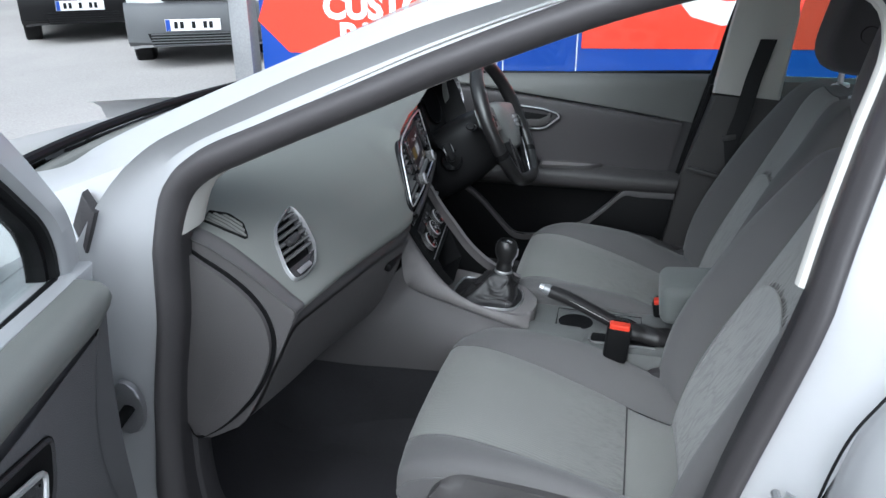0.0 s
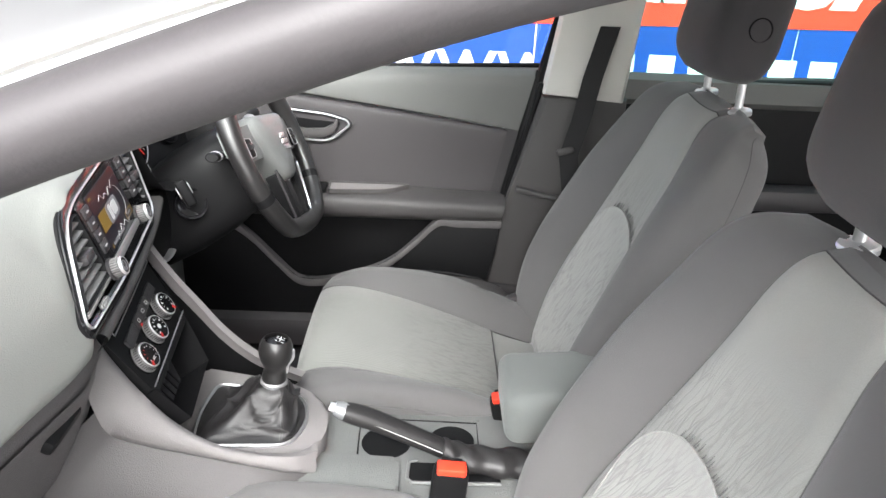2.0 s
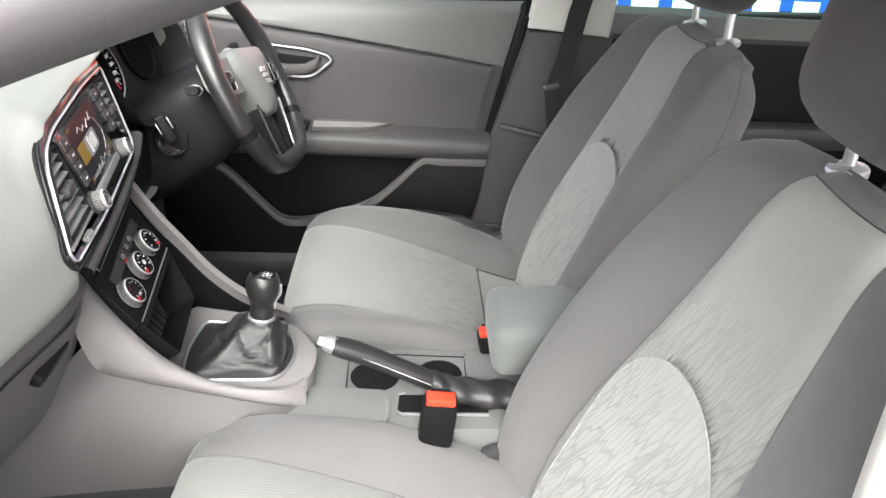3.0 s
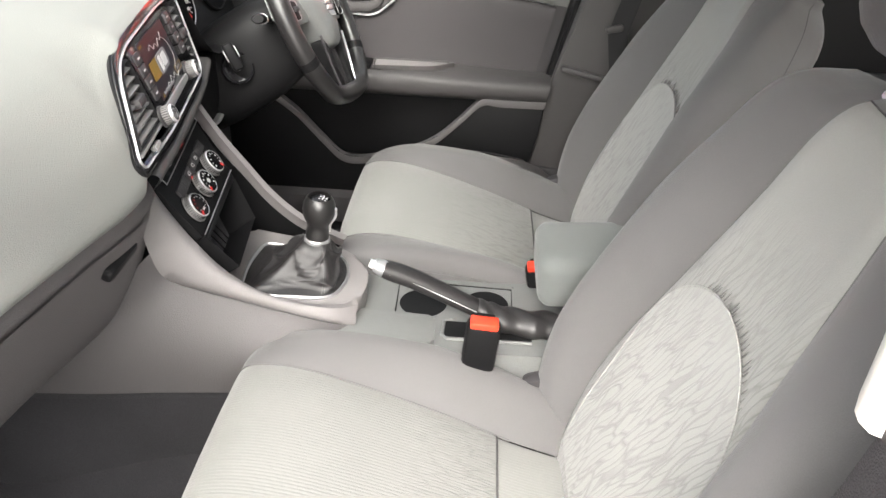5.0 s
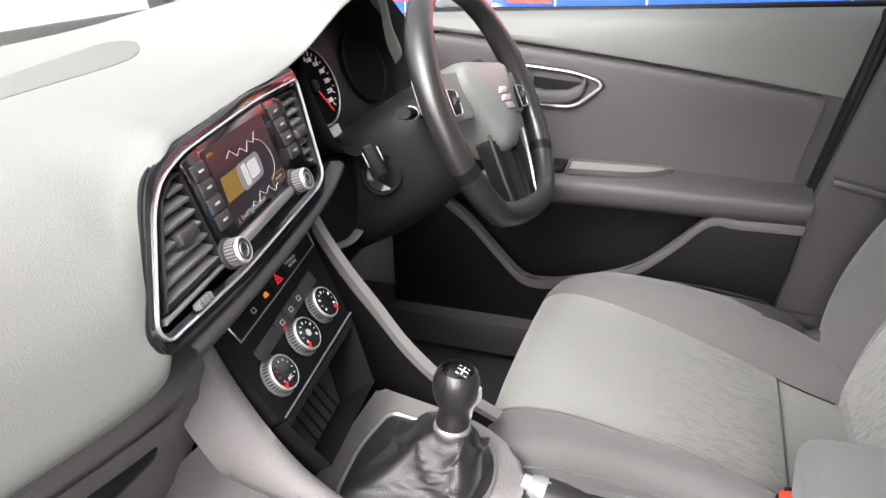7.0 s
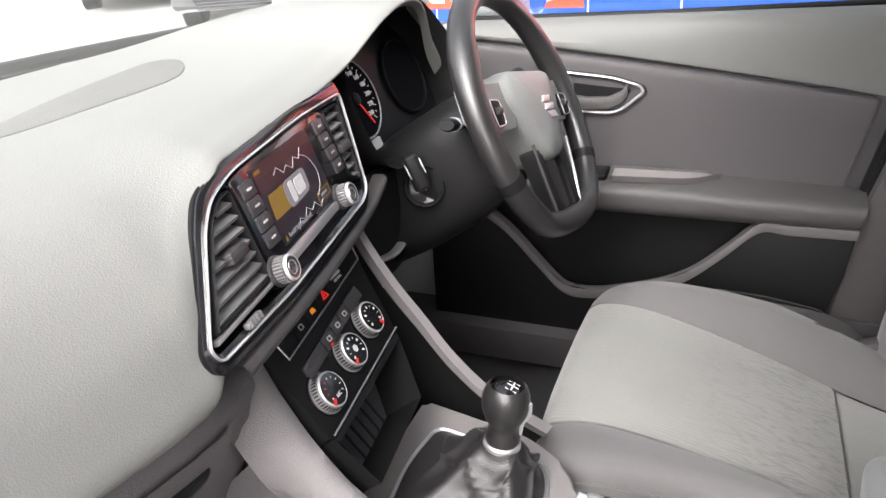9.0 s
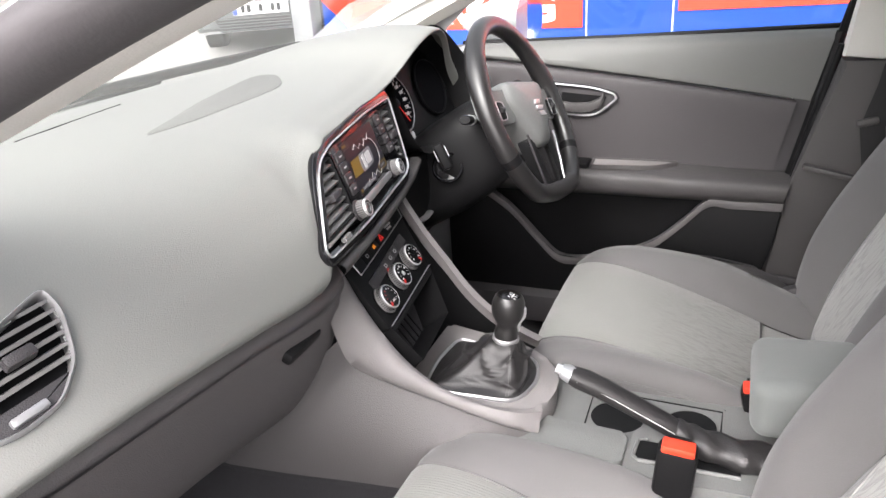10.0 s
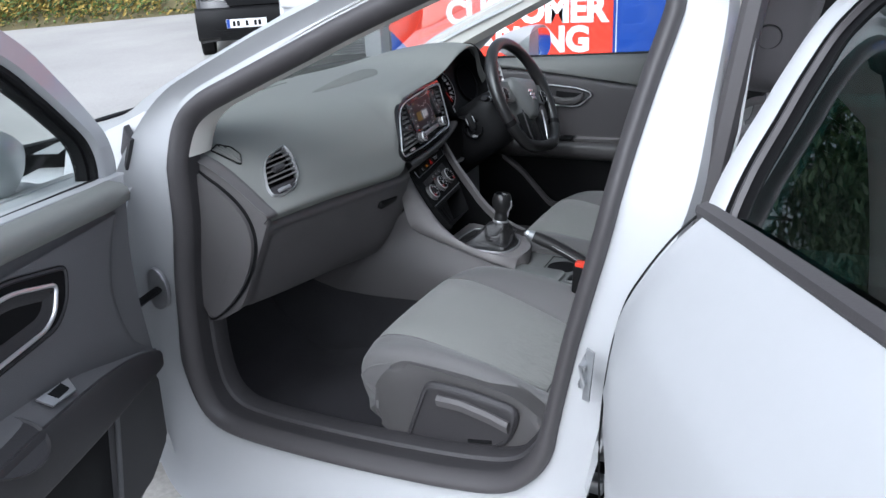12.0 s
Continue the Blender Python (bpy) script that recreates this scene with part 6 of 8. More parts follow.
# ---- front seats ----
FOLD_SHADE = fabric("fold_shade_cloth", (0.13, 0.127, 0.125))
def front_seat(name, yc, dx, dzz, outer, label):
    """outer: -1 or 1, the side that carries the valance and levers."""
    seat = thing(name, (dx, yc, 0.32 + dzz), label, "car seat", "front seats")
    X = lambda x, y, z: V3((x + dx, yc + y, z + dzz))
    # cushion: path of the centre line from the lower front lip to the back
    CP = catmull([(-0.305, 0, 0.475), (-0.335, 0, 0.51), (-0.337, 0, 0.552), (-0.308, 0, 0.580), (-0.24, 0, 0.585), (-0.14, 0, 0.563), (-0.02, 0, 0.525), (0.08, 0, 0.488), (0.17, 0, 0.465)], 40)
    rows = []
    for i, p in enumerate(CP):
        f = i / 39
        c = 0.172 - 0.035 * max(0, (f - 0.35) / 0.65)
        o = 0.236 + 0.02 * min(1, f / 0.5) - 0.03 * max(0, (f - 0.85) / 0.15)
        b = -0.030 + 0.080 * max(0, min(1, (f - 0.28) / 0.45))
        ridge = lambda u: b * (math.sin(min(1, u * 1.25) * math.pi / 2) if b > 0 else u ** 1.3)
        half = [(0.0, 0.006 * math.sin(f * math.pi)), (c * 0.5, 0.005 * math.sin(f * math.pi)), (c - 0.016, 0.001), (c, -0.005)]
        half += [(c + (o - c) * u, ridge(u)) for u in (0.15, 0.35, 0.6, 0.82)]
        half += [(o - 0.003, ridge(0.9) - 0.012), (o, ridge(0.9) - 0.032), (o - 0.003, -0.075), (o - 0.02, -0.12)]
        rf = max(0, (0.30 - f) / 0.30)
        def at(a, h):
            t = (abs(a) / 0.25) ** 3
            return X(p.x + rf * 0.085 * t, a, p.z + h * (1 - 0.5 * rf) - 0.012 * rf * t)
        rows.append([at(-a, h) for a, h in half[1:][::-1]] + [at(a, h) for a, h in half])
    n = len(rows[0])
    mid = n // 2
    cut1, cut2 = mid - 3, mid + 3
    part("cushion_bolster", loft([r[:cut1 + 1] for r in rows]), SEAT_SIDE, seat, "dark grey cloth bolster", 60)
    part("cushion_bolster", loft([r[cut2:] for r in rows]), SEAT_SIDE, seat, "dark grey cloth bolster", 60)
    part("cushion_centre", loft([r[cut1:cut2 + 1] for r in rows[:34]]), SEAT_MID, seat, "light grey ribbed cloth cushion", 60)
    part("cushion_rear_strip", loft([[q + V3((0, 0, -0.003)) for q in r[cut1:cut2 + 1]] for r in rows[33:]]), SEAT_TOP, seat, "", 60)
    for k in (cut1, cut2):
        part("piping", tube([r[k] + V3((0, 0, 0.001)) for r in rows[2:35]], 0.0018, 6), SEAT_SIDE, seat)
    part("cross_seam", tube([q + V3((0, 0, 0.0002)) for q in rows[33][cut1:cut2 + 1]], 0.0018, 6), SEAM, seat)
    for k in (2, n - 3):
        part("piping", tube([r[k] for r in rows[1:36]], 0.0018, 6), SEAT_SIDE, seat)
    part("cushion_skirt", loft([[r[0] * 1.0 for r in rows], [r[0] + V3((0, 0, -0.03)) for r in rows]]), SEAT_SIDE, seat, "", 60)
    part("cushion_skirt", loft([[r[-1] * 1.0 for r in rows], [r[-1] + V3((0, 0, -0.03)) for r in rows]]), SEAT_SIDE, seat, "", 60)
    part("front_skirt", loft([rows[0], [q + V3((0.03, 0, -0.06)) for q in rows[0]]]), SEAT_SIDE, seat, "", 60)
    # backrest: height, half width of the centre panel, half width outside, bolster height
    BP = catmull([(0.150, 0, 0.45), (0.178, 0, 0.56), (0.215, 0, 0.66), (0.252, 0, 0.755), (0.290, 0, 0.86), (0.325, 0, 0.95), (0.352, 0, 1.02), (0.378, 0, 1.055), (0.415, 0, 1.066)], 52)
    SH_ = [(0.45, 0.155, 0.245, 0.030), (0.53, 0.172, 0.266, 0.052), (0.62, 0.182, 0.282, 0.066), (0.70, 0.172, 0.286, 0.066), (0.78, 0.150, 0.284, 0.060), (0.86, 0.126, 0.276, 0.050), (0.93, 0.110, 0.264, 0.036), (0.99, 0.100, 0.250, 0.022), (1.035, 0.092, 0.230, 0.010), (1.055, 0.088, 0.208, 0.004), (1.07, 0.085, 0.168, 0.001)]
    def shape(z):
        for k in range(len(SH_) - 1):
            z0, z1 = SH_[k][0], SH_[k + 1][0]
            if z <= z1 or k == len(SH_) - 2:
                t = max(0, min(1, (z - z0) / (z1 - z0)))
                return [a + (b_ - a) * t for a, b_ in zip(SH_[k][1:], SH_[k + 1][1:])]
    prof_s = [shape(p.z) for p in BP]
    for _ in range(3):
        prof_s = [prof_s[0]] + [[(a + 2 * b_ + c_) / 4 for a, b_, c_ in zip(prof_s[k - 1], prof_s[k], prof_s[k + 1])] for k in range(1, len(BP) - 1)] + [prof_s[-1]]
    rows, norms = [], []
    for i, p in enumerate(BP):
        f = i / 51
        q = BP[min(i + 1, 51)] - BP[max(i - 1, 0)]
        q.normalize()
        nrm = V3((-q.z, 0, q.x))
        c, o, b = prof_s[i]
        thick = 1.0 - 0.55 * max(0, (f - 0.72) / 0.28) ** 1.4
        half = [(0.0, -0.004), (c * 0.35, -0.003), (c * 0.7, 0.0), (c - 0.010, 0.002), (c, -0.004)]
        half += [(c + (o - c) * u, b * math.sin(min(1, u * 1.5) * math.pi / 2)) for u in (0.12, 0.3, 0.5, 0.68)]
        half += [(c + (o - c) * 0.85, b * 0.86), (o - 0.006, b * 0.55), (o, b * 0.1 - 0.008), (o - 0.001, -0.045 * thick), (o - 0.016, -0.085 * thick), (o * 0.72, -0.115 * thick), (o * 0.35, -0.128 * thick)]
        ring = [(-a, h) for a, h in half[1:][::-1]] + half + [(0.0, -0.13 * thick)]
        back = V3((-0.93, 0, 0.37))
        rows.append([X(*(V3((p.x, a, p.z)) + (nrm * h if h > -0.01 else nrm * -0.01 + back * (h + 0.01)))) for a, h in ring])
        norms.append(nrm)
    m = len(rows[0])
    i0 = 15
    L, R = i0 - 4, i0 + 4
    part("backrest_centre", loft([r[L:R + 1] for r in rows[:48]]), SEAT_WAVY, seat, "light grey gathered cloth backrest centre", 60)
    part("backrest_bolster", loft([r[:L + 1] for r in rows]), SEAT_SIDE, seat, "dark grey cloth side bolster", 60)
    part("backrest_bolster", loft([r[R:m - 1] for r in rows]), SEAT_SIDE, seat, "dark grey cloth side bolster", 60)
    part("backrest_rear", loft([[r[m - 2], r[m - 1], r[0]] for r in rows]), SEAT_BACK, seat, "", 60)
    last = rows[51]
    cen = sum(last, V3()) / m + V3((0.012, 0, 0.006))
    part("top_panel", loft([[q + V3((0, 0, 0.0006)) for q in r[L:R + 1]] for r in rows[47:]]), SEAT_SIDE, seat, "", 60)
    part("top_cap", loft([last, [q.lerp(cen, 0.35) + V3((0.002, 0, 0.004)) for q in last], [q.lerp(cen, 0.98) for q in last]], True, False, False), SEAT_SIDE, seat, "", 60)
    for k in (L, R):
        part("back_piping", tube([r[k] for r in rows[3:48]], 0.0016, 6), SEAT_SIDE, seat)
    part("top_seam", tube(rows[47][L:R + 1], 0.0011, 6), SEAM, seat)
    for k in (i0 - 12, i0 + 12):
        part("bolster_seam", tube([r[k] - (r[k] - r[i0]).normalized() * 0.0006 for r in rows[3:50]], 0.0009, 6), SEAT_BACK, seat)
    # arched lighter insert with gathered top
    def on_back(y, z):
        k = min(range(51), key=lambda j: abs(BP[j].z - z))
        k = min(max(k, 1), 50)
        t = (z - BP[k].z) / (BP[k + 1].z - BP[k - 1].z)
        p = BP[k] + (BP[k + 1] - BP[k - 1]) * t
        return X(*(V3((p.x, y, p.z)) + norms[k] * (0.003 - 0.006 * (abs(y) / 0.16) ** 4 * 0.2)))
    outline = lambda z: 0.150 if z < 0.70 else 0.150 * max(0.0, 1 - ((z - 0.70) / 0.142) ** 2.4) ** 0.5
    arch = []
    for k in range(27):
        z = 0.49 + 0.352 * (1 - (1 - k / 26) ** 1.7)
        w = min(outline(z), prof_s[min(range(52), key=lambda j: abs(BP[j].z - z))][0] - 0.006) + 0.0005
        arch.append([on_back(w * (-1 + 2 * j / 16), z) for j in range(17)])
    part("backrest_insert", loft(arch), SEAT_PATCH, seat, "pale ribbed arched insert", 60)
    edge = [a[0] for a in arch] + [a[-1] for a in arch[::-1]]
    part("insert_piping", tube(edge, 0.0014, 6), SEAT_PATCH, seat)
    rnd = random.Random(11)
    # slits between the gathers: their shade is put into thin darker cloth tubes
    for k in range(34):
        th = radians(62 + 100 * k / 33 + rnd.uniform(-1.5, 1.5))
        y0 = 0.150 * math.cos(th)
        z0 = 0.700 + 0.142 * math.sin(th) ** 0.85
        ln = rnd.uniform(0.008, 0.018)
        lean = -0.22
        ys = [y0 + lean * ln * t for t in (0.0, 0.5, 1.0)]
        zs = [z0 + 0.9 * ln * t for t in (0.1, 0.5, 1.0)]
        part("gather_shade", tube([on_back(y, z) - norms[20] * 0.0028 for y, z in zip(ys, zs)], [0.0010, 0.0008, 0.0003], 5), FOLD_SHADE, seat)
    # headrest
    hr_c = V3((0.420, 0.005, 1.220))
    ax = V3((0.10, 0, 1)).normalized()
    ay = V3((0, 1, 0))
    az = ax.cross(ay).normalized()
    hrows = []
    for i in range(15):
        t = -1 + 2 * i / 14
        w = 0.124 * (1 - abs(t) ** 8 * 0.28) * (1.03 - 0.06 * t)
        d = 0.062 * (1 - abs(t) ** 4 * 0.45)
        hrows.append([X(*(hr_c + ax * (t * 0.105) + ay * (w * math.copysign(abs(math.cos(a)) ** 0.55, math.cos(a))) + az * (d * math.copysign(abs(math.sin(a)) ** 0.65, math.sin(a)) - 0.012 * (1 - math.cos(a) ** 2) * t))) for a in (k / 36 * 2 * math.pi for k in range(36))])
    head = part("headrest", loft(hrows, True, False, True), SEAT_BACK, seat, "black cloth headrest", 50)
    for s in (-1, 1):
        part("headrest_post", tube([X(0.428, 0.005 + s * 0.082, 1.02), X(0.424, 0.005 + s * 0.078, 1.18)], 0.007, 12), CHROME, seat, "chrome headrest post")
        part("post_collar", lathe(X(0.428, 0.005 + s * 0.082, 1.066), (-0.15, 0, 1), [(0.021, -0.006), (0.0215, 0.0005), (0.0195, 0.003), (0.012, 0.004), (0.0085, 0.007)], 28), CHROME, seat, "chrome post collar")
        part("headrest_button", lathe(X(0.417, 0.005 + s * 0.1235, 1.205), (0, s, 0.04), [(0.020, 0.0), (0.020, 0.004), (0.0175, 0.006), (0.0165, 0.003), (0.0, 0.0035)], 24, up=(1, 0, 0)), BLACK, head, "round black release button")
    # base: side valance with levers on the outer side, rails
    s = outer
    VAL = rounded([(-0.225, 0.578), (-0.10, 0.572), (0.04, 0.556), (0.115, 0.518), (0.135, 0.45), (0.09, 0.408), (0.0, 0.392), (-0.10, 0.392), (-0.215, 0.404), (-0.278, 0.458), (-0.268, 0.535)], [0.03, 0.03, 0.03, 0.03, 0.03, 0.03, 0.03, 0.03, 0.03, 0.03, 0.03], 4)
    pts = [X(a, s * (0.298 - 0.10 * max(0, (b - 0.5) / 0.07) * 0.3), b) for a, b in VAL]
    if s > 0:
        pts = pts[::-1]
    val = part("side_valance", plate(pts, (0, s, 0), 0.045, 0.016, seg=4), PILLAR_LOW, seat, "charcoal plastic seat valance")
    CUT = rounded([(-0.135, 0.556), (-0.05, 0.553), (0.048, 0.538), (0.030, 0.470), (-0.02, 0.440), (-0.13, 0.414), (-0.186, 0.424)], [0.015, 0.02, 0.02, 0.03, 0.03, 0.02, 0.015], 4)
    o3 = [X(a, s * 0.304, b) for a, b in CUT]
    i3 = [X(a, s * 0.296, b) for a, b in inset(CUT, -0.010 if False else 0.010)]
    part("lever_recess", rim_plate(o3, i3, (0, s, 0), 0.006, None, 0.003), DARK, val)
    part("recess_floor", plate([X(a, s * 0.2995, b) for a, b in inset(CUT, 0.008)][::-s], (0, s, 0), 0.002), DARK, val)
    part("height_lever", loft([[X(a + u, s * (0.301 + d), b + v + 0.035) for u, v, d in ((0, -0.012, 0), (0, -0.010, 0.012), (0, 0.006, 0.016), (0, 0.012, 0.008), (0, 0.010, 0))] for a, b in ((-0.112, 0.499), (-0.06, 0.498), (0.0, 0.485), (0.038, 0.472))], True, False, True), DASH_LOW, val, "charcoal height lever")
    part("slot", box(X(-0.026, s * 0.3015, 0.456), (0.052, 0.004, 0.007), 0.001, Matrix.Rotation(radians(-10), 3, "Y")), BLACK, val)
    for yy in (-0.20, 0.20):
        part("seat_rail", box(X(-0.04, yy, 0.345), (0.48, 0.035, 0.03), 0.004), STEEL, seat, "bare steel seat rail")
    part("base_pan", box(X(-0.07, 0, 0.405), (0.40, 0.44, 0.08), 0.02), BLACK, seat)
    # recliner hinge cover between cushion and back
    for sg in (-1, 1):
        part("hinge_cover", box(X(0.155, sg * 0.235, 0.49), (0.09, 0.03, 0.12), 0.012, Matrix.Rotation(radians(-20), 3, "Y")), DARK, seat)
    return seat


front_seat("passenger_seat", -0.405, 0.0, 0.0, -1, "grey cloth passenger seat with darker bolsters")
front_seat("driver_seat", 0.305, 0.08, 0.012, 1, "grey cloth driver seat with darker bolsters")

# ---- driver's door, shut, seen from inside ----
dd = thing("driver_door", (-0.2, 0.75, 0.35), "shut driver door with grey and brown-black trim", "car door")
rear_x = lambda z: 0.237 - max(0, 1.04 - z) * 0.21
def door_rows(prof_list, n=26):
    """prof_list: for x fractions, list of (y, z) profiles."""
    rows = []
    for fx, prof_ in prof_list:
        pts = []
        for p in catmull([(0, y, z) for y, z in prof_], n):
            x = -0.62 + fx * (rear_x(p.z) + 0.62)
            pts.append(V3((x, p.y, p.z)))
        rows.append(pts)
    return rows


crease = lambda f: 0.995 - 0.098 * f ** 1.15
SH = []
for f in (0, 0.12, 0.25, 0.4, 0.55, 0.7, 0.85, 0.95, 1.0):
    belt_z = 1.016 + 0.026 * f
    c = crease(f)
    SH.append((f, [(0.785, belt_z - 0.004), (0.765, belt_z), (0.742, belt_z - 0.008), (0.728, belt_z - 0.03), (0.724, c + 0.010), (0.728, c + 0.002), (0.745, c - 0.004)]))
part("shoulder_trim", loft(door_rows(SH)), DOOR_SHOULDER, dd, "grey soft-touch door shoulder", 60)
INS = []
for f in (0, 0.2, 0.4, 0.6, 0.8, 0.93, 0.955):
    c = crease(f) - 0.004
    INS.append((f, [(0.735, c), (0.722, c - 0.006), (0.719, c - 0.03), (0.720, 0.85), (0.722, 0.80), (0.722, 0.755 - 0.02 * f), (0.72, 0.725)]))
part("insert", loft(door_rows(INS)), DOOR_CLOTH, dd, "brown-black soft door insert", 60)
REAR = [(0.945, [(0.732, 0.91), (0.729, 0.88), (0.728, 0.80), (0.728, 0.72)]), (1.0, [(0.732, 0.905), (0.729, 0.88), (0.728, 0.80), (0.728, 0.70)])]
part("rear_trim", loft(door_rows(REAR, 10)), DARK, dd)
ARM = []
for f in (0, 0.15, 0.3, 0.45, 0.6, 0.75, 0.9, 1.0):
    drop = 0.012 * max(0, f - 0.6) / 0.4
    pr = 0.0 + 0.03 * math.sin(f * math.pi)
    ARM.append((f, [(0.722, 0.752 - drop), (0.685, 0.750 - drop), (0.655 - pr * 0.3, 0.744 - drop), (0.645 - pr * 0.5, 0.732 - drop), (0.648 - pr * 0.4, 0.70), (0.665, 0.682), (0.70, 0.675)]))
part("armrest", loft(door_rows(ARM)), PILLAR_LOW, dd, "charcoal door armrest", 60)
cup = rounded([(-0.255, 0.650), (-0.110, 0.662), (-0.060, 0.706), (-0.085, 0.716), (-0.258, 0.714)], [0.008, 0.03, 0.006, 0.01, 0.006], 4)
cupo = [V3((x, y, 0.7575)) for x, y in cup]
cupi = [V3((x, y, 0.7565)) for x, y in inset(cup, 0.005)]
pull = part("pull_cup", rim_plate(cupo, cupi, (0, 0, 1), 0.010, None, 0.001), PILLAR_LOW, dd, "grey pull handle tray")
part("cup_floor", plate([p + V3((0, 0, -0.002)) for p in cupi], (0, 0, 1), 0.003), CONSOLE, pull)
part("window_switch_panel", box((-0.335, 0.680, 0.7525), (0.15, 0.055, 0.012), 0.004), BLACK, dd)
for k in range(3):
    part("window_switch", box((-0.375 + 0.035 * k, 0.672, 0.760), (0.022, 0.022, 0.010), 0.003), DARK, dd)
# lower panel and pocket
LP = [(-0.62, 0.70), (-0.52, 0.685), (-0.45, 0.634), (-0.385, 0.565), (-0.335, 0.517), (-0.28, 0.512), (-0.204, 0.530), (-0.14, 0.553), (-0.092, 0.582), (-0.04, 0.632), (0.012, 0.684), (0.06, 0.684), (0.165, 0.685), (0.155, 0.60), (0.115, 0.44), (0.07, 0.36), (-0.62, 0.36)]
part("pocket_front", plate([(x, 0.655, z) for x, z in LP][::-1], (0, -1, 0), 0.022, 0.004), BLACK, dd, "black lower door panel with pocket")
rimp = catmull([(x, 0.654, z) for x, z in LP[1:13]], 60)
part("pocket_rim", loft([[p + V3((0, a, b)) for p in rimp] for a, b in ((0.02, 0.004), (-0.004, 0.005), (-0.006, -0.004), (-0.004, -0.013), (0.004, -0.014))]), DASH_LOW, dd, "charcoal pocket rim", 60)
part("rear_edge_seal", tube(catmull([(rear_x(z) + 0.006, 0.698, z) for z in (0.38, 0.50, 0.62, 0.74, 0.86, 0.96, 1.02)], 24), 0.0075, 8), BLACK, dd, "black seal along the rear edge", 60)
part("pocket_back", plate([(-0.62, 0.718, 0.70), (0.16, 0.718, 0.70), (0.12, 0.718, 0.36), (-0.62, 0.718, 0.36)], (0, -1, 0), 0.02), BLACK, dd)
# inner release handle
HP = rounded([(-0.375, 0.862), (-0.255, 0.855), (-0.205, 0.898), (-0.212, 0.912), (-0.26, 0.926), (-0.375, 0.937)], [0.02, 0.025, 0.015, 0.01, 0.03, 0.02], 4)
hc0 = V3((-0.295, 0.716, 0.895))
o3 = [V3((a, 0.713, b)) for a, b in HP]
i3 = [V3((a, 0.713, b)) for a, b in inset(HP, 0.0045)]
hd = part("handle_bezel", rim_plate([p + V3((0, 0.004, 0)) + (p - hc0) * 0.05 for p in o3], o3, (0, -1, 0), 0.01, None, 0.004), DARK, dd)
part("handle_chrome", rim_plate(o3, i3, (0, -1, 0), 0.008, None, 0.002), CHROME, hd, "chrome outline")
part("handle_well", plate([p + V3((0, 0.006, 0)) for p in i3], (0, -1, 0), 0.004), BLACK, hd)
part("handle_grip", loft([[V3((x, y, zc + hz)) for y, hz in ((0.7135, 0.012), (0.706, 0.010), (0.703, 0.0), (0.706, -0.010), (0.7135, -0.012))] for x, zc in ((-0.345, 0.882), (-0.310, 0.876), (-0.270, 0.878), (-0.245, 0.890), (-0.236, 0.905))], True, False, True), PILLAR_LOW, hd, "grey release lever", 50)
part("handle_scoop", loft([[V3((x, 0.7165, z)) for x, z in HP[::2]], [V3(((x + 0.295) * 0.55 - 0.285, 0.7195, (z - 0.895) * 0.5 + 0.897)) for x, z in HP[::2]]], True), DARK, hd)
# window: frame, seal, glass
part("waist_seal", tube([(-0.60, 0.775, 1.018), (-0.2, 0.777, 1.028), (0.24, 0.777, 1.046)], 0.006, 8), BLACK, dd)
pane = plate([(-0.60, 0.79, 1.0), (0.25, 0.79, 1.03), (0.30, 0.70, 1.36), (0.0, 0.70, 1.34), (-0.30, 0.735, 1.20)], (0, 1, 0.3), 0.004)
gp_ = part("window_pane", pane, CLEAR, dd)
gp_.visible_shadow = False
part("pillar_seal", tube([(0.205, 0.715, 0.90), (0.24, 0.73, 1.04), (0.265, 0.70, 1.18), (0.30, 0.66, 1.34)], 0.010, 8), BLACK, dd)
part("edge_gap", tube([(0.24, 0.74, 1.04), (0.205, 0.725, 0.88), (0.175, 0.72, 0.74), (0.135, 0.70, 0.55), (0.10, 0.69, 0.40)], 0.012, 8), BLACK, dd)
rdd = thing("rear_driver_door", (0.8, 0.76, 0.4), "shut rear door on the driver side, dark trim", "car door")
part("trim", plate([(0.42, 0.74, 0.40), (1.35, 0.74, 0.40), (1.35, 0.74, 1.05), (0.42, 0.74, 1.03)], (0, -1, 0), 0.05, 0.012), BLACK, rdd)
part("shoulder", loft([[V3((x, y, z)) for y, z in ((0.79, 1.035), (0.765, 1.042), (0.735, 1.03), (0.725, 0.985), (0.74, 0.97))] for x in (0.42, 0.9, 1.35)]), DOOR_SHOULDER, rdd, "grey door shoulder")
part("armrest", box((0.85, 0.70, 0.76), (0.8, 0.07, 0.06), 0.02), DARK, rdd)
part("handle", box((0.62, 0.725, 0.90), (0.12, 0.02, 0.04), 0.008), SILVER, rdd)
rp = part("window_pane", plate([(0.43, 0.79, 1.03), (1.3, 0.79, 1.05), (1.3, 0.72, 1.28), (0.47, 0.70, 1.36)], (0, 1, 0.3), 0.004), glass("green_rear_glass", (0.55, 0.75, 0.70)), rdd, "green tinted glass")
rp.visible_shadow = False

# far door mirror
dm = thing("door_mirror", (-0.5, 0.93, 0.98), "white door mirror on the driver side", "car mirror")
rows = []
for k in range(9):
    t = k / 8
    x = -0.66 + 0.175 * t
    s = math.sin(min(1, 0.12 + t * 0.55) * math.pi / 1.35) if k < 8 else 0.97
    rows.append([V3((x + 0.05 * (1 - t) * 0, 0.965 + 0.115 * s * math.copysign(abs(math.cos(a)) ** 0.7, math.cos(a)), 1.05 + 0.07 * s * math.copysign(abs(math.sin(a)) ** 0.75, math.sin(a)))) for a in (i / 28 * 2 * math.pi for i in range(28))])
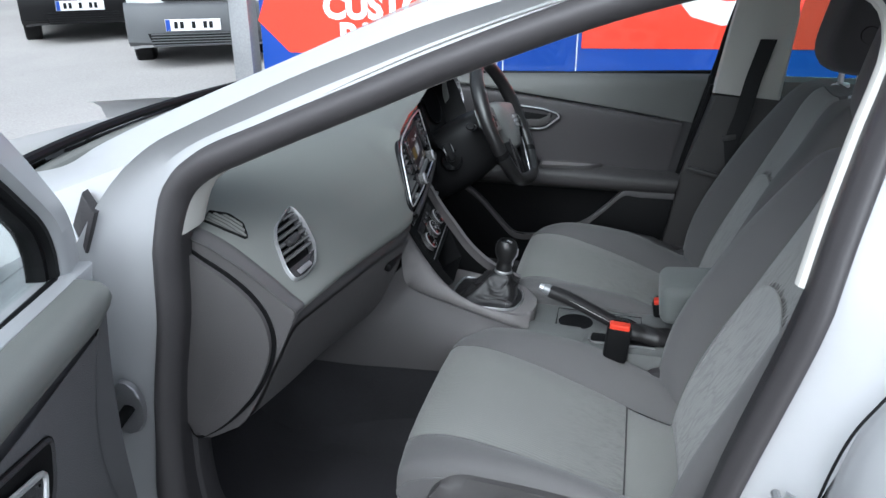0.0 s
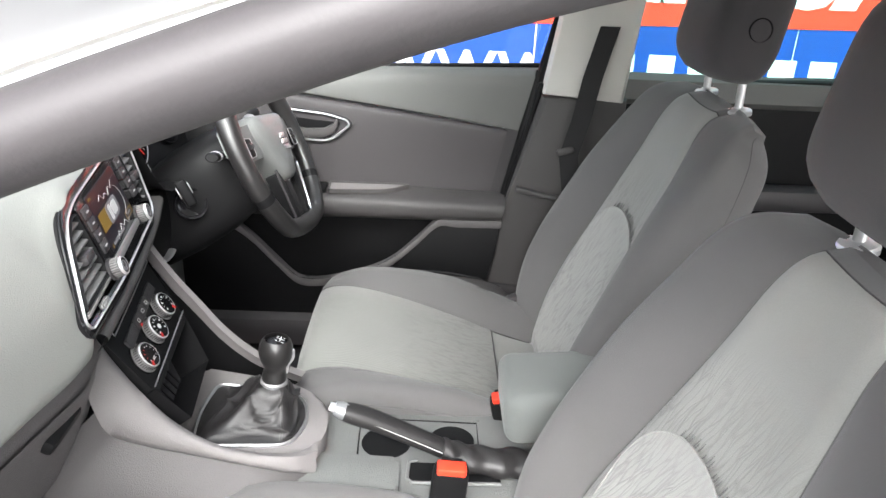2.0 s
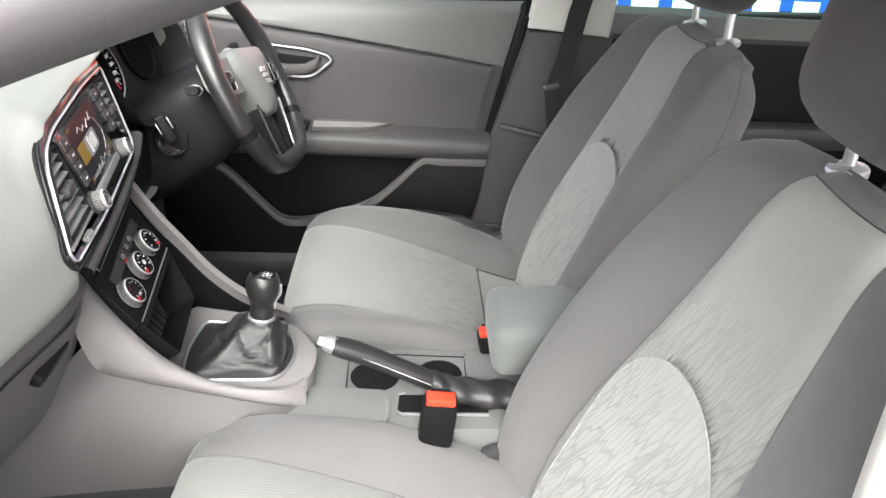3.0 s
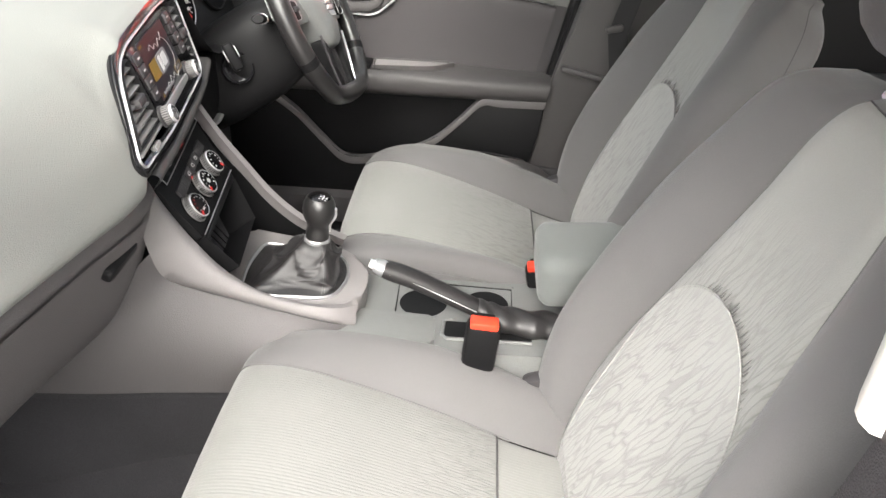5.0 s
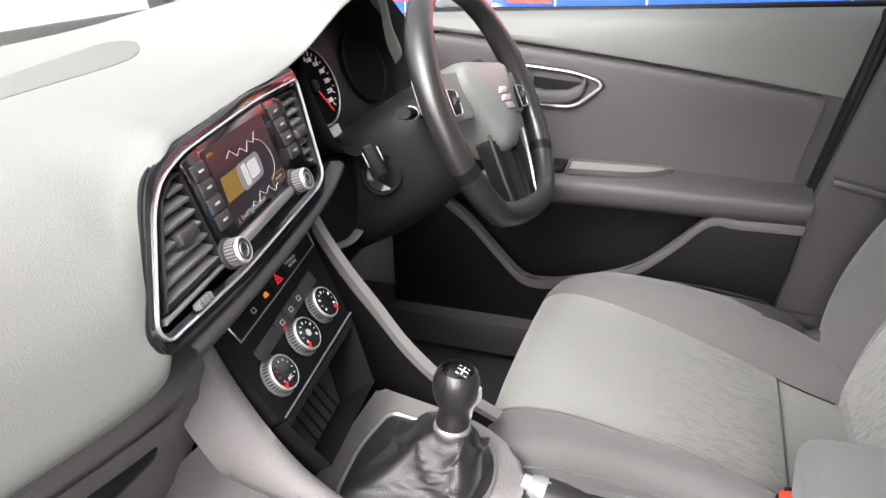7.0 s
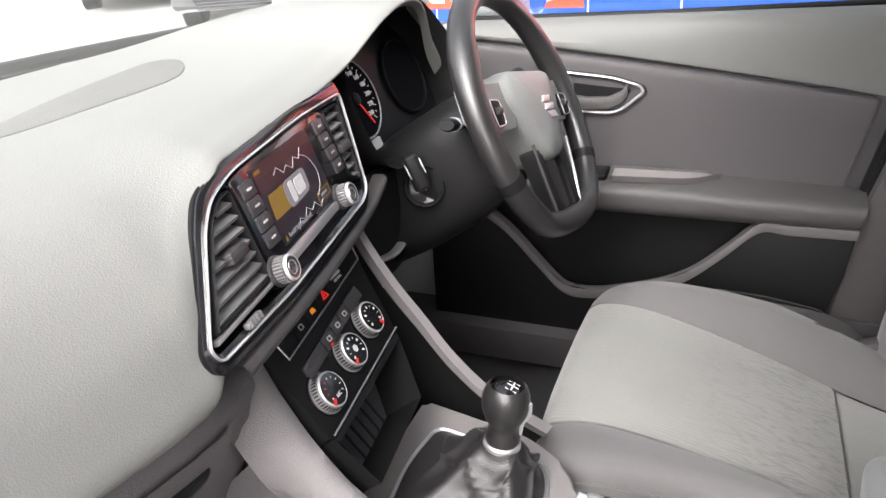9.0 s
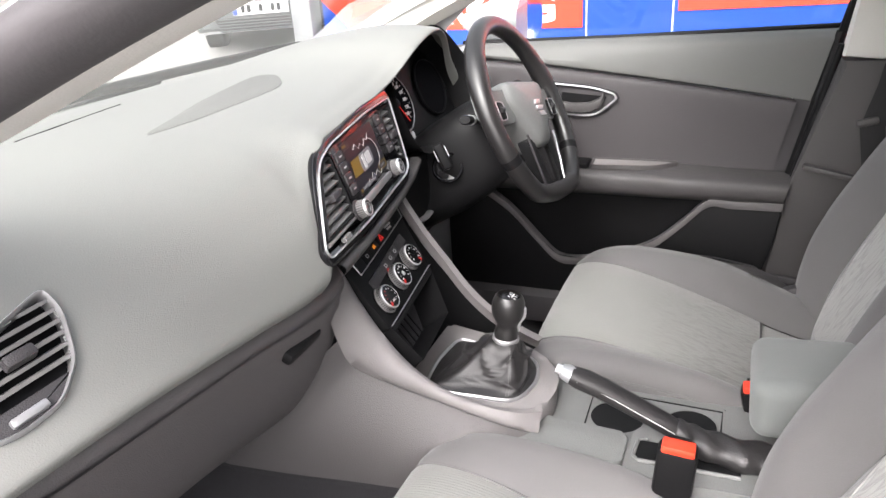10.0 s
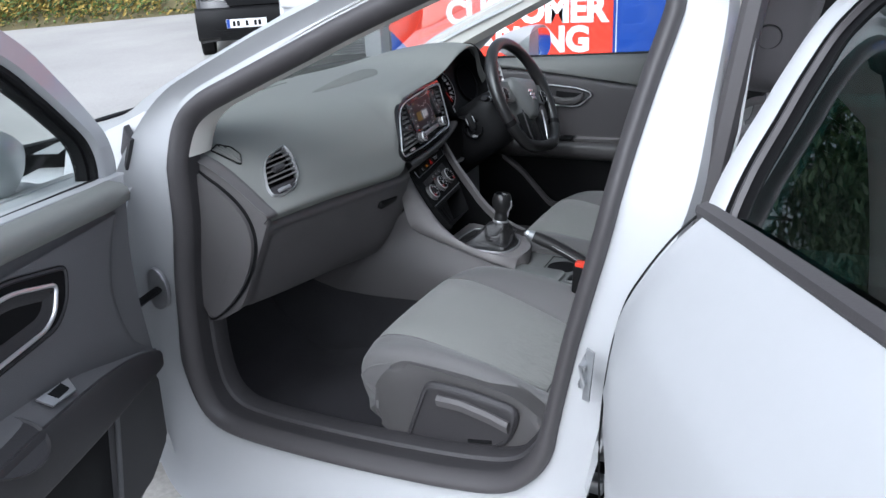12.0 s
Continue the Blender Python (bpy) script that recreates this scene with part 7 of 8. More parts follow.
part("housing", loft(rows, True, False, True), WHITE, dm, "white painted housing", 50)
part("rim", rim_plate(rows[-1], [V3((-0.487, 0.965 + (p.y - 0.965) * 0.86, 1.05 + (p.z - 1.05) * 0.84)) for p in rows[-1]], (1, 0, 0), 0.01), BLACK, dm)
part("mirror_glass", plate([V3((-0.484 + 0.12 * (p.y - 0.965), 0.965 + (p.y - 0.965) * 0.86, 1.05 + (p.z - 1.05) * 0.84)) for p in rows[-1]], (1, -0.12, 0), 0.004), MIRROR, dm, "mirror glass")
part("stalk", tube([(-0.56, 0.80, 0.985), (-0.57, 0.86, 0.985), (-0.57, 0.93, 1.0)], 0.022, 10, flat=0.6), BLACK, dm)

# ---- passenger door, wide open ----
pd = thing("passenger_door", (-0.65, -1.35, 0.30), "wide open white front passenger door, charcoal trim inside", "car door")
dth = radians(108)
DD = V3((-math.cos(dth), -math.sin(dth), 0))     # from hinge to lock side
DN = V3((math.sin(dth), -math.cos(dth), 0))       # faces the cabin side
DO = V3((-0.645, -0.945, 0.0))
D = lambda s, z, o=0.0: DO + DD * s + V3((0, 0, z)) + DN * o
front = catmull([(-0.02, 0, 0.985), (-0.008, 0, 0.94), (0.006, 0, 0.87), (0.010, 0, 0.77), (0.002, 0, 0.67), (0.006, 0, 0.62), (0.014, 0, 0.54), (0.028, 0, 0.46)], 24)
front = [(p.x, p.z) for p in front] + [(0.10, 0.42), (0.20, 0.40), (0.90, 0.38), (0.96, 0.62), (0.98, 1.02)]
part("outer_skin", plate([D(s, z, -0.12) for s, z in [(-0.11, 1.0), (-0.10, 0.44), (-0.03, 0.34), (0.92, 0.32), (1.0, 0.6), (1.02, 1.05)]], -DN, 0.03, 0.01), WHITE, pd)
part("inner_shell", plate([D(s, z, -0.004) for s, z in [(-0.085, 1.0), (-0.04, 0.93), (-0.03, 0.80), (-0.03, 0.60), (-0.02, 0.46), (0.06, 0.40), (0.20, 0.37), (0.91, 0.35), (0.99, 0.6), (1.01, 1.04)]], DN, 0.115, 0.006), WHITE, pd)
trim = part("trim_panel", plate([D(s, z, 0.03) for s, z in front], DN, 0.035, 0.010, seg=3), DOOR_TRIM, pd, "charcoal door trim panel")
rows = []
for k in range(16):
    s = -0.022 + 1.0 * k / 15
    zt = 0.994 + 0.03 * k / 15
    e = -0.010 if k == 0 else 0.0
    rows.append([D(s, zt + b, o + (e if o > 0 else 0)) for o, b in ((-0.026, -0.030), (-0.024, 0.000), (-0.016, 0.006), (0.01, 0.007), (0.034, 0.003), (0.044, -0.006), (0.047, -0.018), (0.043, -0.030), (0.034, -0.034))])
part("top_roll", loft([rows[0], *rows]), DASH, pd, "grey soft-touch top roll", 60)
part("roll_end", plate(rows[0], -DD, 0.006), DASH_LOW, pd)
scoop = catmull([D(0.025, 0.955, 0.032), D(0.06, 0.91, 0.034), D(0.085, 0.85, 0.035), D(0.085, 0.79, 0.035), D(0.06, 0.72, 0.033), D(0.03, 0.69, 0.031)], 24)
part("insert", loft([[p + DD * a + DN * b for p in scoop] for a, b in ((-0.004, -0.006), (0.004, 0.003), (0.02, 0.006), (0.20, 0.008), (0.60, 0.006), (0.86, 0.0))]), DOOR_TRIM, pd, "charcoal moulded insert", 60)
hp2 = rounded([(0.196, 0.925), (0.212, 0.868), (0.250, 0.836), (0.43, 0.828), (0.45, 0.950), (0.34, 0.955)], [0.02, 0.03, 0.03, 0.03, 0.02, 0.04])
hb2 = part("handle_bezel", rim_plate([D(s, z, 0.042) for s, z in hp2], [D(s, z, 0.042) for s, z in inset(hp2, 0.010)], DN, 0.012, None, 0.004), DARK, pd)
part("handle_well", plate([D(s, z, 0.0435) for s, z in hp2], DN, 0.003), BLACK, hb2)
hc2 = rounded([(0.240, 0.908), (0.258, 0.868), (0.285, 0.852), (0.415, 0.846), (0.425, 0.928), (0.34, 0.935)], [0.012, 0.02, 0.02, 0.02, 0.02, 0.03])
part("handle_chrome", tube([D(s, z, 0.050) for s, z in hc2], 0.0035, 8, True, up=DN), CHROME, hb2, "chrome outline")
part("handle_grip", rim_plate([D(s, z, 0.049) for s, z in inset(hc2, 0.003)], [D(s, z, 0.044) for s, z in inset(hc2, 0.022)], DN, 0.004, None, 0.003), DARK, hb2)
# armrest: a sunken tray under an arched edge, with a broad flat-sided rail in front of it
ss = (0.0, 0.06, 0.14, 0.24, 0.34, 0.46, 0.62, 0.86)
arc = catmull([D(s, z, 0.036) for s, z in zip(ss, (0.664, 0.690, 0.716, 0.748, 0.768, 0.776, 0.77, 0.74))], 40)
rt = catmull([D(s, z, o) for s, z, o in zip(ss, (0.662, 0.690, 0.718, 0.738, 0.744, 0.744, 0.74, 0.72), (0.046, 0.060, 0.076, 0.088, 0.092, 0.094, 0.094, 0.07))], 40)
rl = catmull([D(s, z, o) for s, z, o in zip(ss, (0.632, 0.645, 0.660, 0.668, 0.668, 0.668, 0.665, 0.65), (0.046, 0.064, 0.082, 0.096, 0.100, 0.102, 0.100, 0.07))], 40)
part("armrest", loft([[p - DN * 0.018 + V3((0, 0, -0.03)) for p in rt], [p - DN * 0.012 + V3((0, 0, -0.001)) for p in rt], [p - DN * 0.003 + V3((0, 0, 0.001)) for p in rt], [p + DN * 0.002 + V3((0, 0, -0.006)) for p in rt], rl, [p + V3((0, 0, -0.006)) - DN * 0.003 for p in rl], [p + V3((0, 0, -0.010)) - DN * 0.04 for p in rl]]), DARK, pd, "charcoal armrest rail", 50)
part("armrest_tray", loft([[p + V3((0, 0, 0.003)) for p in arc], arc, [a.lerp(b, 0.55) + V3((0, 0, -0.008)) for a, b in zip(arc, rt)], [b - DN * 0.014 + V3((0, 0, -0.010)) for b in rt]]), DOOR_TRIM, pd, "dark tray of the armrest", 60)
sw = lambda s, f: D(s, 0.768 - 0.022 * f + 0.10 * (s - 0.30) + 0.002, 0.044 + 0.036 * f)
part("switch_plate", plate([sw(0.270, 0.25), sw(0.345, 0.25), sw(0.340, 0.85), sw(0.285, 0.85)], V3((0, 0, 1)) + DN * 0.6, 0.004, 0.001), SILVER, pd)
part("window_switch", plate([sw(0.292, 0.35) + V3((0, 0, 0.004)), sw(0.326, 0.35) + V3((0, 0, 0.001)), sw(0.322, 0.75) + V3((0, 0, 0.001)), sw(0.294, 0.75) + V3((0, 0, 0.006))], V3((0, 0, 1)) + DN * 0.6, 0.006, 0.0015), BLACK, pd)
part("pull_cup", lathe(D(0.44, 0.752, 0.066), V3((0, 0, 1)) + DN * 0.5, [(0.060, 0.0), (0.060, 0.003), (0.050, -0.004), (0.0, -0.004)], 24), DARK, pd)
grille = part("speaker_grille", plate([D(s, z, 0.038) for s, z in rounded([(0.014, 0.615), (0.026, 0.48), (0.10, 0.435), (0.205, 0.425), (0.150, 0.640), (0.08, 0.640)], 0.008)], DN, 0.01, 0.004), material("speaker_cloth", (0.045, 0.044, 0.046), 0.7, 0, 0.2, 800, 0.6, 4, 700), pd, "perforated loudspeaker grille")
part("grille_edge", tube([D(0.158, 0.640, 0.040), D(0.19, 0.54, 0.044), D(0.222, 0.44, 0.046)], 0.005, 8), DOOR_TRIM, pd)
part("pocket", plate([D(s, z, 0.040) for s, z in rounded([(0.185, 0.650), (0.24, 0.41), (0.86, 0.40), (0.88, 0.640)], 0.01)], DN, 0.02, 0.004), BLACK, pd, "dark door pocket")
part("pocket_rim", tube([D(0.25, 0.44, 0.085), D(0.40, 0.50, 0.105), D(0.6, 0.51, 0.108), D(0.86, 0.49, 0.08)], 0.007, 8), DARK, pd)
part("pocket_wall", loft([[D(0.25, 0.44, 0.085), D(0.40, 0.50, 0.105), D(0.6, 0.51, 0.108), D(0.86, 0.49, 0.08)], [D(0.25, 0.40, 0.07), D(0.40, 0.40, 0.085), D(0.6, 0.40, 0.088), D(0.86, 0.40, 0.07)]]), DOOR_TRIM, pd)
wf = catmull([D(s, z, -0.04) for s, z in ((-0.088, 0.985), (-0.092, 1.03), (-0.080, 1.075), (-0.045, 1.12), (0.02, 1.19), (0.10, 1.262), (0.25, 1.345), (0.5, 1.415), (0.8, 1.42), (0.96, 1.37), (0.99, 1.04))], 80)
mids = D(0.45, 1.06, -0.04)
def toward(p, d):
    return p + (mids - p).normalized() * d
part("window_frame", loft([[toward(p, a) + DN * o for p in wf] for a, o in ((0.0, -0.03), (-0.004, 0.0), (0.0, 0.014), (0.046, 0.022), (0.056, 0.014), (0.056, -0.03))], False, True), WHITE, pd, "white window frame", 50)
part("window_seal", loft([[toward(p, a) + DN * o for p in wf] for a, o in ((0.056, -0.02), (0.056, 0.012), (0.066, 0.013), (0.070, 0.004), (0.078, 0.004), (0.080, -0.006), (0.080, -0.02))], False, True), BLACK, pd, "black rubber window seal", 50)
part("waist_seal", tube([D(-0.02, 0.998, -0.030), D(0.45, 1.012, -0.030), D(0.96, 1.028, -0.030)], 0.007, 8), BLACK, pd)
wp = part("window_pane", plate([toward(p, 0.074) - DN * 0.006 for p in wf], DN, 0.004), CLEAR, pd)
wp.visible_shadow = False
nm = thing("near_door_mirror", D(0.03, 1.0, -0.14), "white door mirror outside the open passenger door", "car mirror")
rows = []
for k in range(9):
    t = k / 8
    s = math.sin(min(1, 0.12 + t * 0.55) * math.pi / 1.35) if k < 8 else 0.97
    cc = D(0.07, 1.06, -0.19)
    rows.append([cc + DD * (0.16 * t - 0.10) + DN * (-0.10 * s * math.copysign(abs(math.cos(a)) ** 0.7, math.cos(a))) + V3((0, 0, 0.075 * s * math.copysign(abs(math.sin(a)) ** 0.75, math.sin(a)))) for a in (i / 28 * 2 * math.pi for i in range(28))])
part("housing", loft(rows, True, False, True), WHITE, nm, "white painted housing", 50)
part("foot", tube([D(0.0, 0.985, -0.11), D(0.02, 0.995, -0.15), D(0.05, 1.02, -0.17)], [0.022, 0.028, 0.03], 12, flat=0.6), WHITE, nm)

# ---- outside: hoarding with signs ----
FY = 4.3
hoard = thing("hoarding", (0, FY, 0.1), "blue painted board hoarding with red signs", "hoarding")
joints = [-3.10, -2.06, -1.01, -0.434, 0.713, 1.86, 2.555, 3.7, 4.85, 6.0]
for a, b in zip(joints, joints[1:]):
    part("board", plate([(a + 0.006, FY, 0.02), (b - 0.006, FY, 0.02), (b - 0.006, FY, 2.1), (a + 0.006, FY, 2.1)], (0, -1, 0), 0.02, 0.002), BLUE_BOARD, hoard)
part("joint_backing", plate([(-3.1, FY + 0.012, 0.02), (6, FY + 0.012, 0.02), (6, FY + 0.012, 2.1), (-3.1, FY + 0.012, 2.1)], (0, -1, 0), 0.02), WHITE_BOARD, hoard, "pale backing in the joints")
part("end_post", box((-3.25, FY, 1.05), (0.18, 0.16, 2.1), 0.01), STEEL, hoard, "grey steel end post")
park = thing("parking_sign", (-2.0, FY - 0.02, 0.6), "red sign with white capitals", "sign")
part("panel", plate([(-3.11, FY - 0.008, 0.86), (-2.84, FY - 0.008, 0.605), (-1.035, FY - 0.008, 0.605), (-1.035, FY - 0.008, 1.5), (-2.84, FY - 0.008, 1.5)], (0, -1, 0), 0.006), RED_BOARD, park)
writing("sign_line", "CUSTOMER", 0.275, (-1.80, FY - 0.009, 0.975), (1, 0, 0), (0, 0, 1), WHITE_BOARD, park, 0.001, thick=0.002, bold=0.013)
writing("sign_line", "PARKING", 0.275, (-1.80, FY - 0.009, 0.74), (1, 0, 0), (0, 0, 1), WHITE_BOARD, park, 0.001, thick=0.002, bold=0.013)
big = thing("big_red_sign", (1.5, FY - 0.02, 0.75), "wide orange-red sign with large white letters", "sign")
part("panel", plate([(-0.40, FY - 0.008, 0.70), (4.8, FY - 0.008, 0.80), (4.8, FY - 0.008, 2.0), (-0.40, FY - 0.008, 2.0)], (0, -1, 0), 0.006), RED_BOARD, big)
writing("big_letters", "CAR SALES", 0.95, (2.5, FY - 0.009, 1.22), (1, 0, 0), (0, 0, 1), WHITE_BOARD, big, 0.001, thick=0.002, bold=0.04)
web = thing("web_address", (1.0, FY - 0.01, 0.42), "white web address on the blue boards", "lettering")
writing("web_words", "www.", 0.60, (-0.41, FY - 0.001, 0.43), (1, 0, 0), (0, 0, 1), WHITE_BOARD, web, 0.001, "LEFT", 0.002)
for k in range(8):
    part("word_bar", plate([(0.95 + 0.29 * k, FY - 0.002, 0.25), (1.14 + 0.29 * k, FY - 0.002, 0.25), (1.14 + 0.29 * k, FY - 0.002, 0.54), (0.95 + 0.29 * k, FY - 0.002, 0.54)], (0, -1, 0), 0.002), WHITE_BOARD, web)

# ---- parked vehicles ----
def parked(name, loc, turn, paint, bumper, label, width=1.75, height=1.75, tall=0.95, px=0.0):
    """A vehicle seen from its front; built facing -y, then turned."""
    v = thing(name, loc, label, "car", "parked cars")
    rot = Matrix.Translation(loc) @ Matrix.Rotation(radians(turn), 4, "Z")
    T = lambda x, y, z: rot @ V3((x, y, z))
    w = width / 2
    prof_ = [(0.03, 0.22), (-0.02, 0.30), (-0.03, 0.50), (0.0, 0.62), (0.03, 0.75), (0.12, tall - 0.05), (0.5, tall + 0.05), (1.05, tall + 0.13), (1.75, height - 0.05), (2.3, height), (4.0, height - 0.05), (4.2, 1.0), (4.25, 0.3)]
    rows = []
    for y, z in prof_:
        top = max(0, (z - tall - 0.1)) * 0.18
        rows.append([T((w - top) * t * (1 - 0.04 * abs(t) ** 6), y + 0.16 * abs(t) ** 5 * (1 if y < 1 else 0), z - 0.03 * abs(t) ** 6) for t in [-1 + 2 * k / 14 for k in range(15)]])
    part("body", loft(rows), paint, v, "", 40)
    for s in (-1, 1):
        side = [(0.15, 0.25), (0.12, 0.6), (0.2, tall - 0.08), (0.6, tall + 0.02), (1.1, tall + 0.10), (4.15, tall + 0.10), (4.2, 0.3)]
        part("body_side", plate([T(s * w * 0.965, y, z) for y, z in side][::-s], rot.to_3x3() @ V3((s, 0, 0)), 0.05, 0.01), paint, v)
        part("cabin_side", plate([T(s * (w * 0.965 - 0.005), y, z) for y, z in ((1.1, tall + 0.08), (1.8, height - 0.1), (3.9, height - 0.1), (4.1, tall + 0.08))][::-s], rot.to_3x3() @ V3((s, 0, 0)), 0.05), GLOSS, v)
        part("headlight", plate([T(s * a, -0.0 + 0.10 * (a / w) ** 4, z) for a, z in ((w * 0.55, 0.72), (w * 0.93, 0.76), (w * 0.93, 0.90), (w * 0.6, 0.83))][::-s], rot.to_3x3() @ V3((0, -1, 0.2)), 0.06, 0.01), CHROME, v)
        for yy in (0.75, 3.4):
            wh = part("wheel", lathe(T(s * (w - 0.19), yy, 0.30), rot.to_3x3() @ V3((s, 0, 0)), [(0.28, 0.0), (0.31, 0.02), (0.31, 0.17), (0.29, 0.19), (0.20, 0.195), (0.19, 0.17), (0.0, 0.17)], 28), BLACK, v, "black tyre")
            part("rim", lathe(T(s * (w - 0.02), yy, 0.30), rot.to_3x3() @ V3((s, 0, 0)), [(0.19, 0.0), (0.18, 0.012), (0.06, 0.006), (0.0, 0.012)], 20), SILVER, wh)
    part("bumper", loft([[T(w * t, y + 0.14 * abs(t) ** 4, z) for t in [-1 + 2 * k / 14 for k in range(15)]] for y, z in ((0.05, 0.22), (-0.055, 0.27), (-0.075, 0.42), (-0.065, 0.60), (-0.02, 0.64), (0.05, 0.64))]), bumper, v, "bumper", 50)
    gr = part("grille", plate([T(a, -0.078, z) for a, z in ((-w * 0.66, 0.235), (w * 0.66, 0.235), (w * 0.72, 0.36), (-w * 0.72, 0.36))], rot.to_3x3() @ V3((0, -1, 0)), 0.01), BLACK, v)
    for k in range(5):
        part("grille_bar", tube([T(-w * 0.68, -0.083, 0.247 + 0.026 * k), T(w * 0.68, -0.083, 0.247 + 0.026 * k)], 0.006, 6), bumper, gr)
    part("upper_grille", plate([T(a, -0.035, z) for a, z in ((-w * 0.5, 0.66), (w * 0.5, 0.66), (w * 0.55, 0.74), (-w * 0.55, 0.74))], rot.to_3x3() @ V3((0, -1, 0)), 0.03), BLACK, v)
    pl_ = part("number_plate", plate([T(a + px, -0.088, z) for a, z in ((-0.26, 0.38), (0.26, 0.38), (0.26, 0.49), (-0.26, 0.49))], rot.to_3x3() @ V3((0, -1, 0)), 0.008, 0.002), WHITE_BOARD, v, "white number plate with plain bars")
    part("plate_band", plate([T(a + px, -0.0895, z) for a, z in ((-0.257, 0.383), (-0.215, 0.383), (-0.215, 0.487), (-0.257, 0.487))], rot.to_3x3() @ V3((0, -1, 0)), 0.002), BLUE_BOARD, pl_)
    for k in range(7):
        if k in (2, 4):
            continue
        part("plate_bar", plate([T(px - 0.18 + 0.055 * k + a, -0.0895, z) for a, z in ((0, 0.403), (0.035, 0.403), (0.035, 0.468), (0, 0.468))], rot.to_3x3() @ V3((0, -1, 0)), 0.002), BLACK, pl_)
    part("windscreen", plate([T(a, y, z) for a, y, z in ((-w * 0.82, 1.08, tall + 0.16), (w * 0.82, 1.08, tall + 0.16), (w * 0.72, 1.72, height - 0.06), (-w * 0.72, 1.72, height - 0.06))], rot.to_3x3() @ V3((0, -0.6, 0.8)), 0.01), GLOSS, v)
    return v


GREY_BUMPER = material("grey_bumper_plastic", (0.09, 0.095, 0.10), 0.6, 0, 0.1, 200)
parked("parked_van", (-4.20, 5.23, 0.30), 30, WHITE, GREY_BUMPER, "white van-like car with grey bumpers, parked", 1.48, 1.80, 0.95, -0.1)
parked("parked_suv", (-6.25, 6.40, 0.39), 41, material("black_car_paint", (0.012, 0.012, 0.014), 0.25, 0, 0.05, 40, coat=0.6), BLACK, "black four-wheel-drive car, parked", 1.80, 1.80, 1.0, -0.25)

# ---- hedge bank at the far edge ----
LEAVES = [material("leaf_" + n, c, 0.6, 0, 0.3, 30) for n, c in (("green", (0.09, 0.15, 0.03)), ("yellow", (0.34, 0.24, 0.05)), ("dark", (0.03, 0.06, 0.015)))]
def leaf_mass(name, centre_fn, count, size, mat, label, category, seed):
    rnd = random.Random(seed)
    verts, faces = [], []
    for _ in range(count):
        c = V3(centre_fn(rnd))
        d = V3((rnd.uniform(-1, 1), rnd.uniform(-1, 1), rnd.uniform(-1, 1))).normalized()
        e = d.orthogonal().normalized()
        g = d.cross(e)
        s = size * rnd.uniform(0.5, 1.4)
        k = len(verts)
        verts += [c + e * s, c + g * s * 0.45 + d * s * 0.15, c - e * s, c - g * s * 0.45 + d * s * 0.15]
        faces.append((k, k + 1, k + 2, k + 3))
    me = bpy.data.meshes.new(name)
    me.from_pydata(verts, [], faces)
    me.materials.append(mat)
    return me


def hedge_pt(rnd):
    t = rnd.random()
    u = rnd.random()
    base = V3((-21.0, 6.6, 0.40)).lerp(V3((-9.5, 13.5, 0.86)), t)
    h = (0.9 + 0.5 * math.sin(t * 17) + 0.4 * math.sin(t * 41 + 1)) * 1.3
    return base + V3((rnd.uniform(-0.3, 0.3), u * 2.0 + rnd.uniform(-0.3, 0.3), rnd.random() ** 1.3 * h * (0.4 + 0.8 * u)))


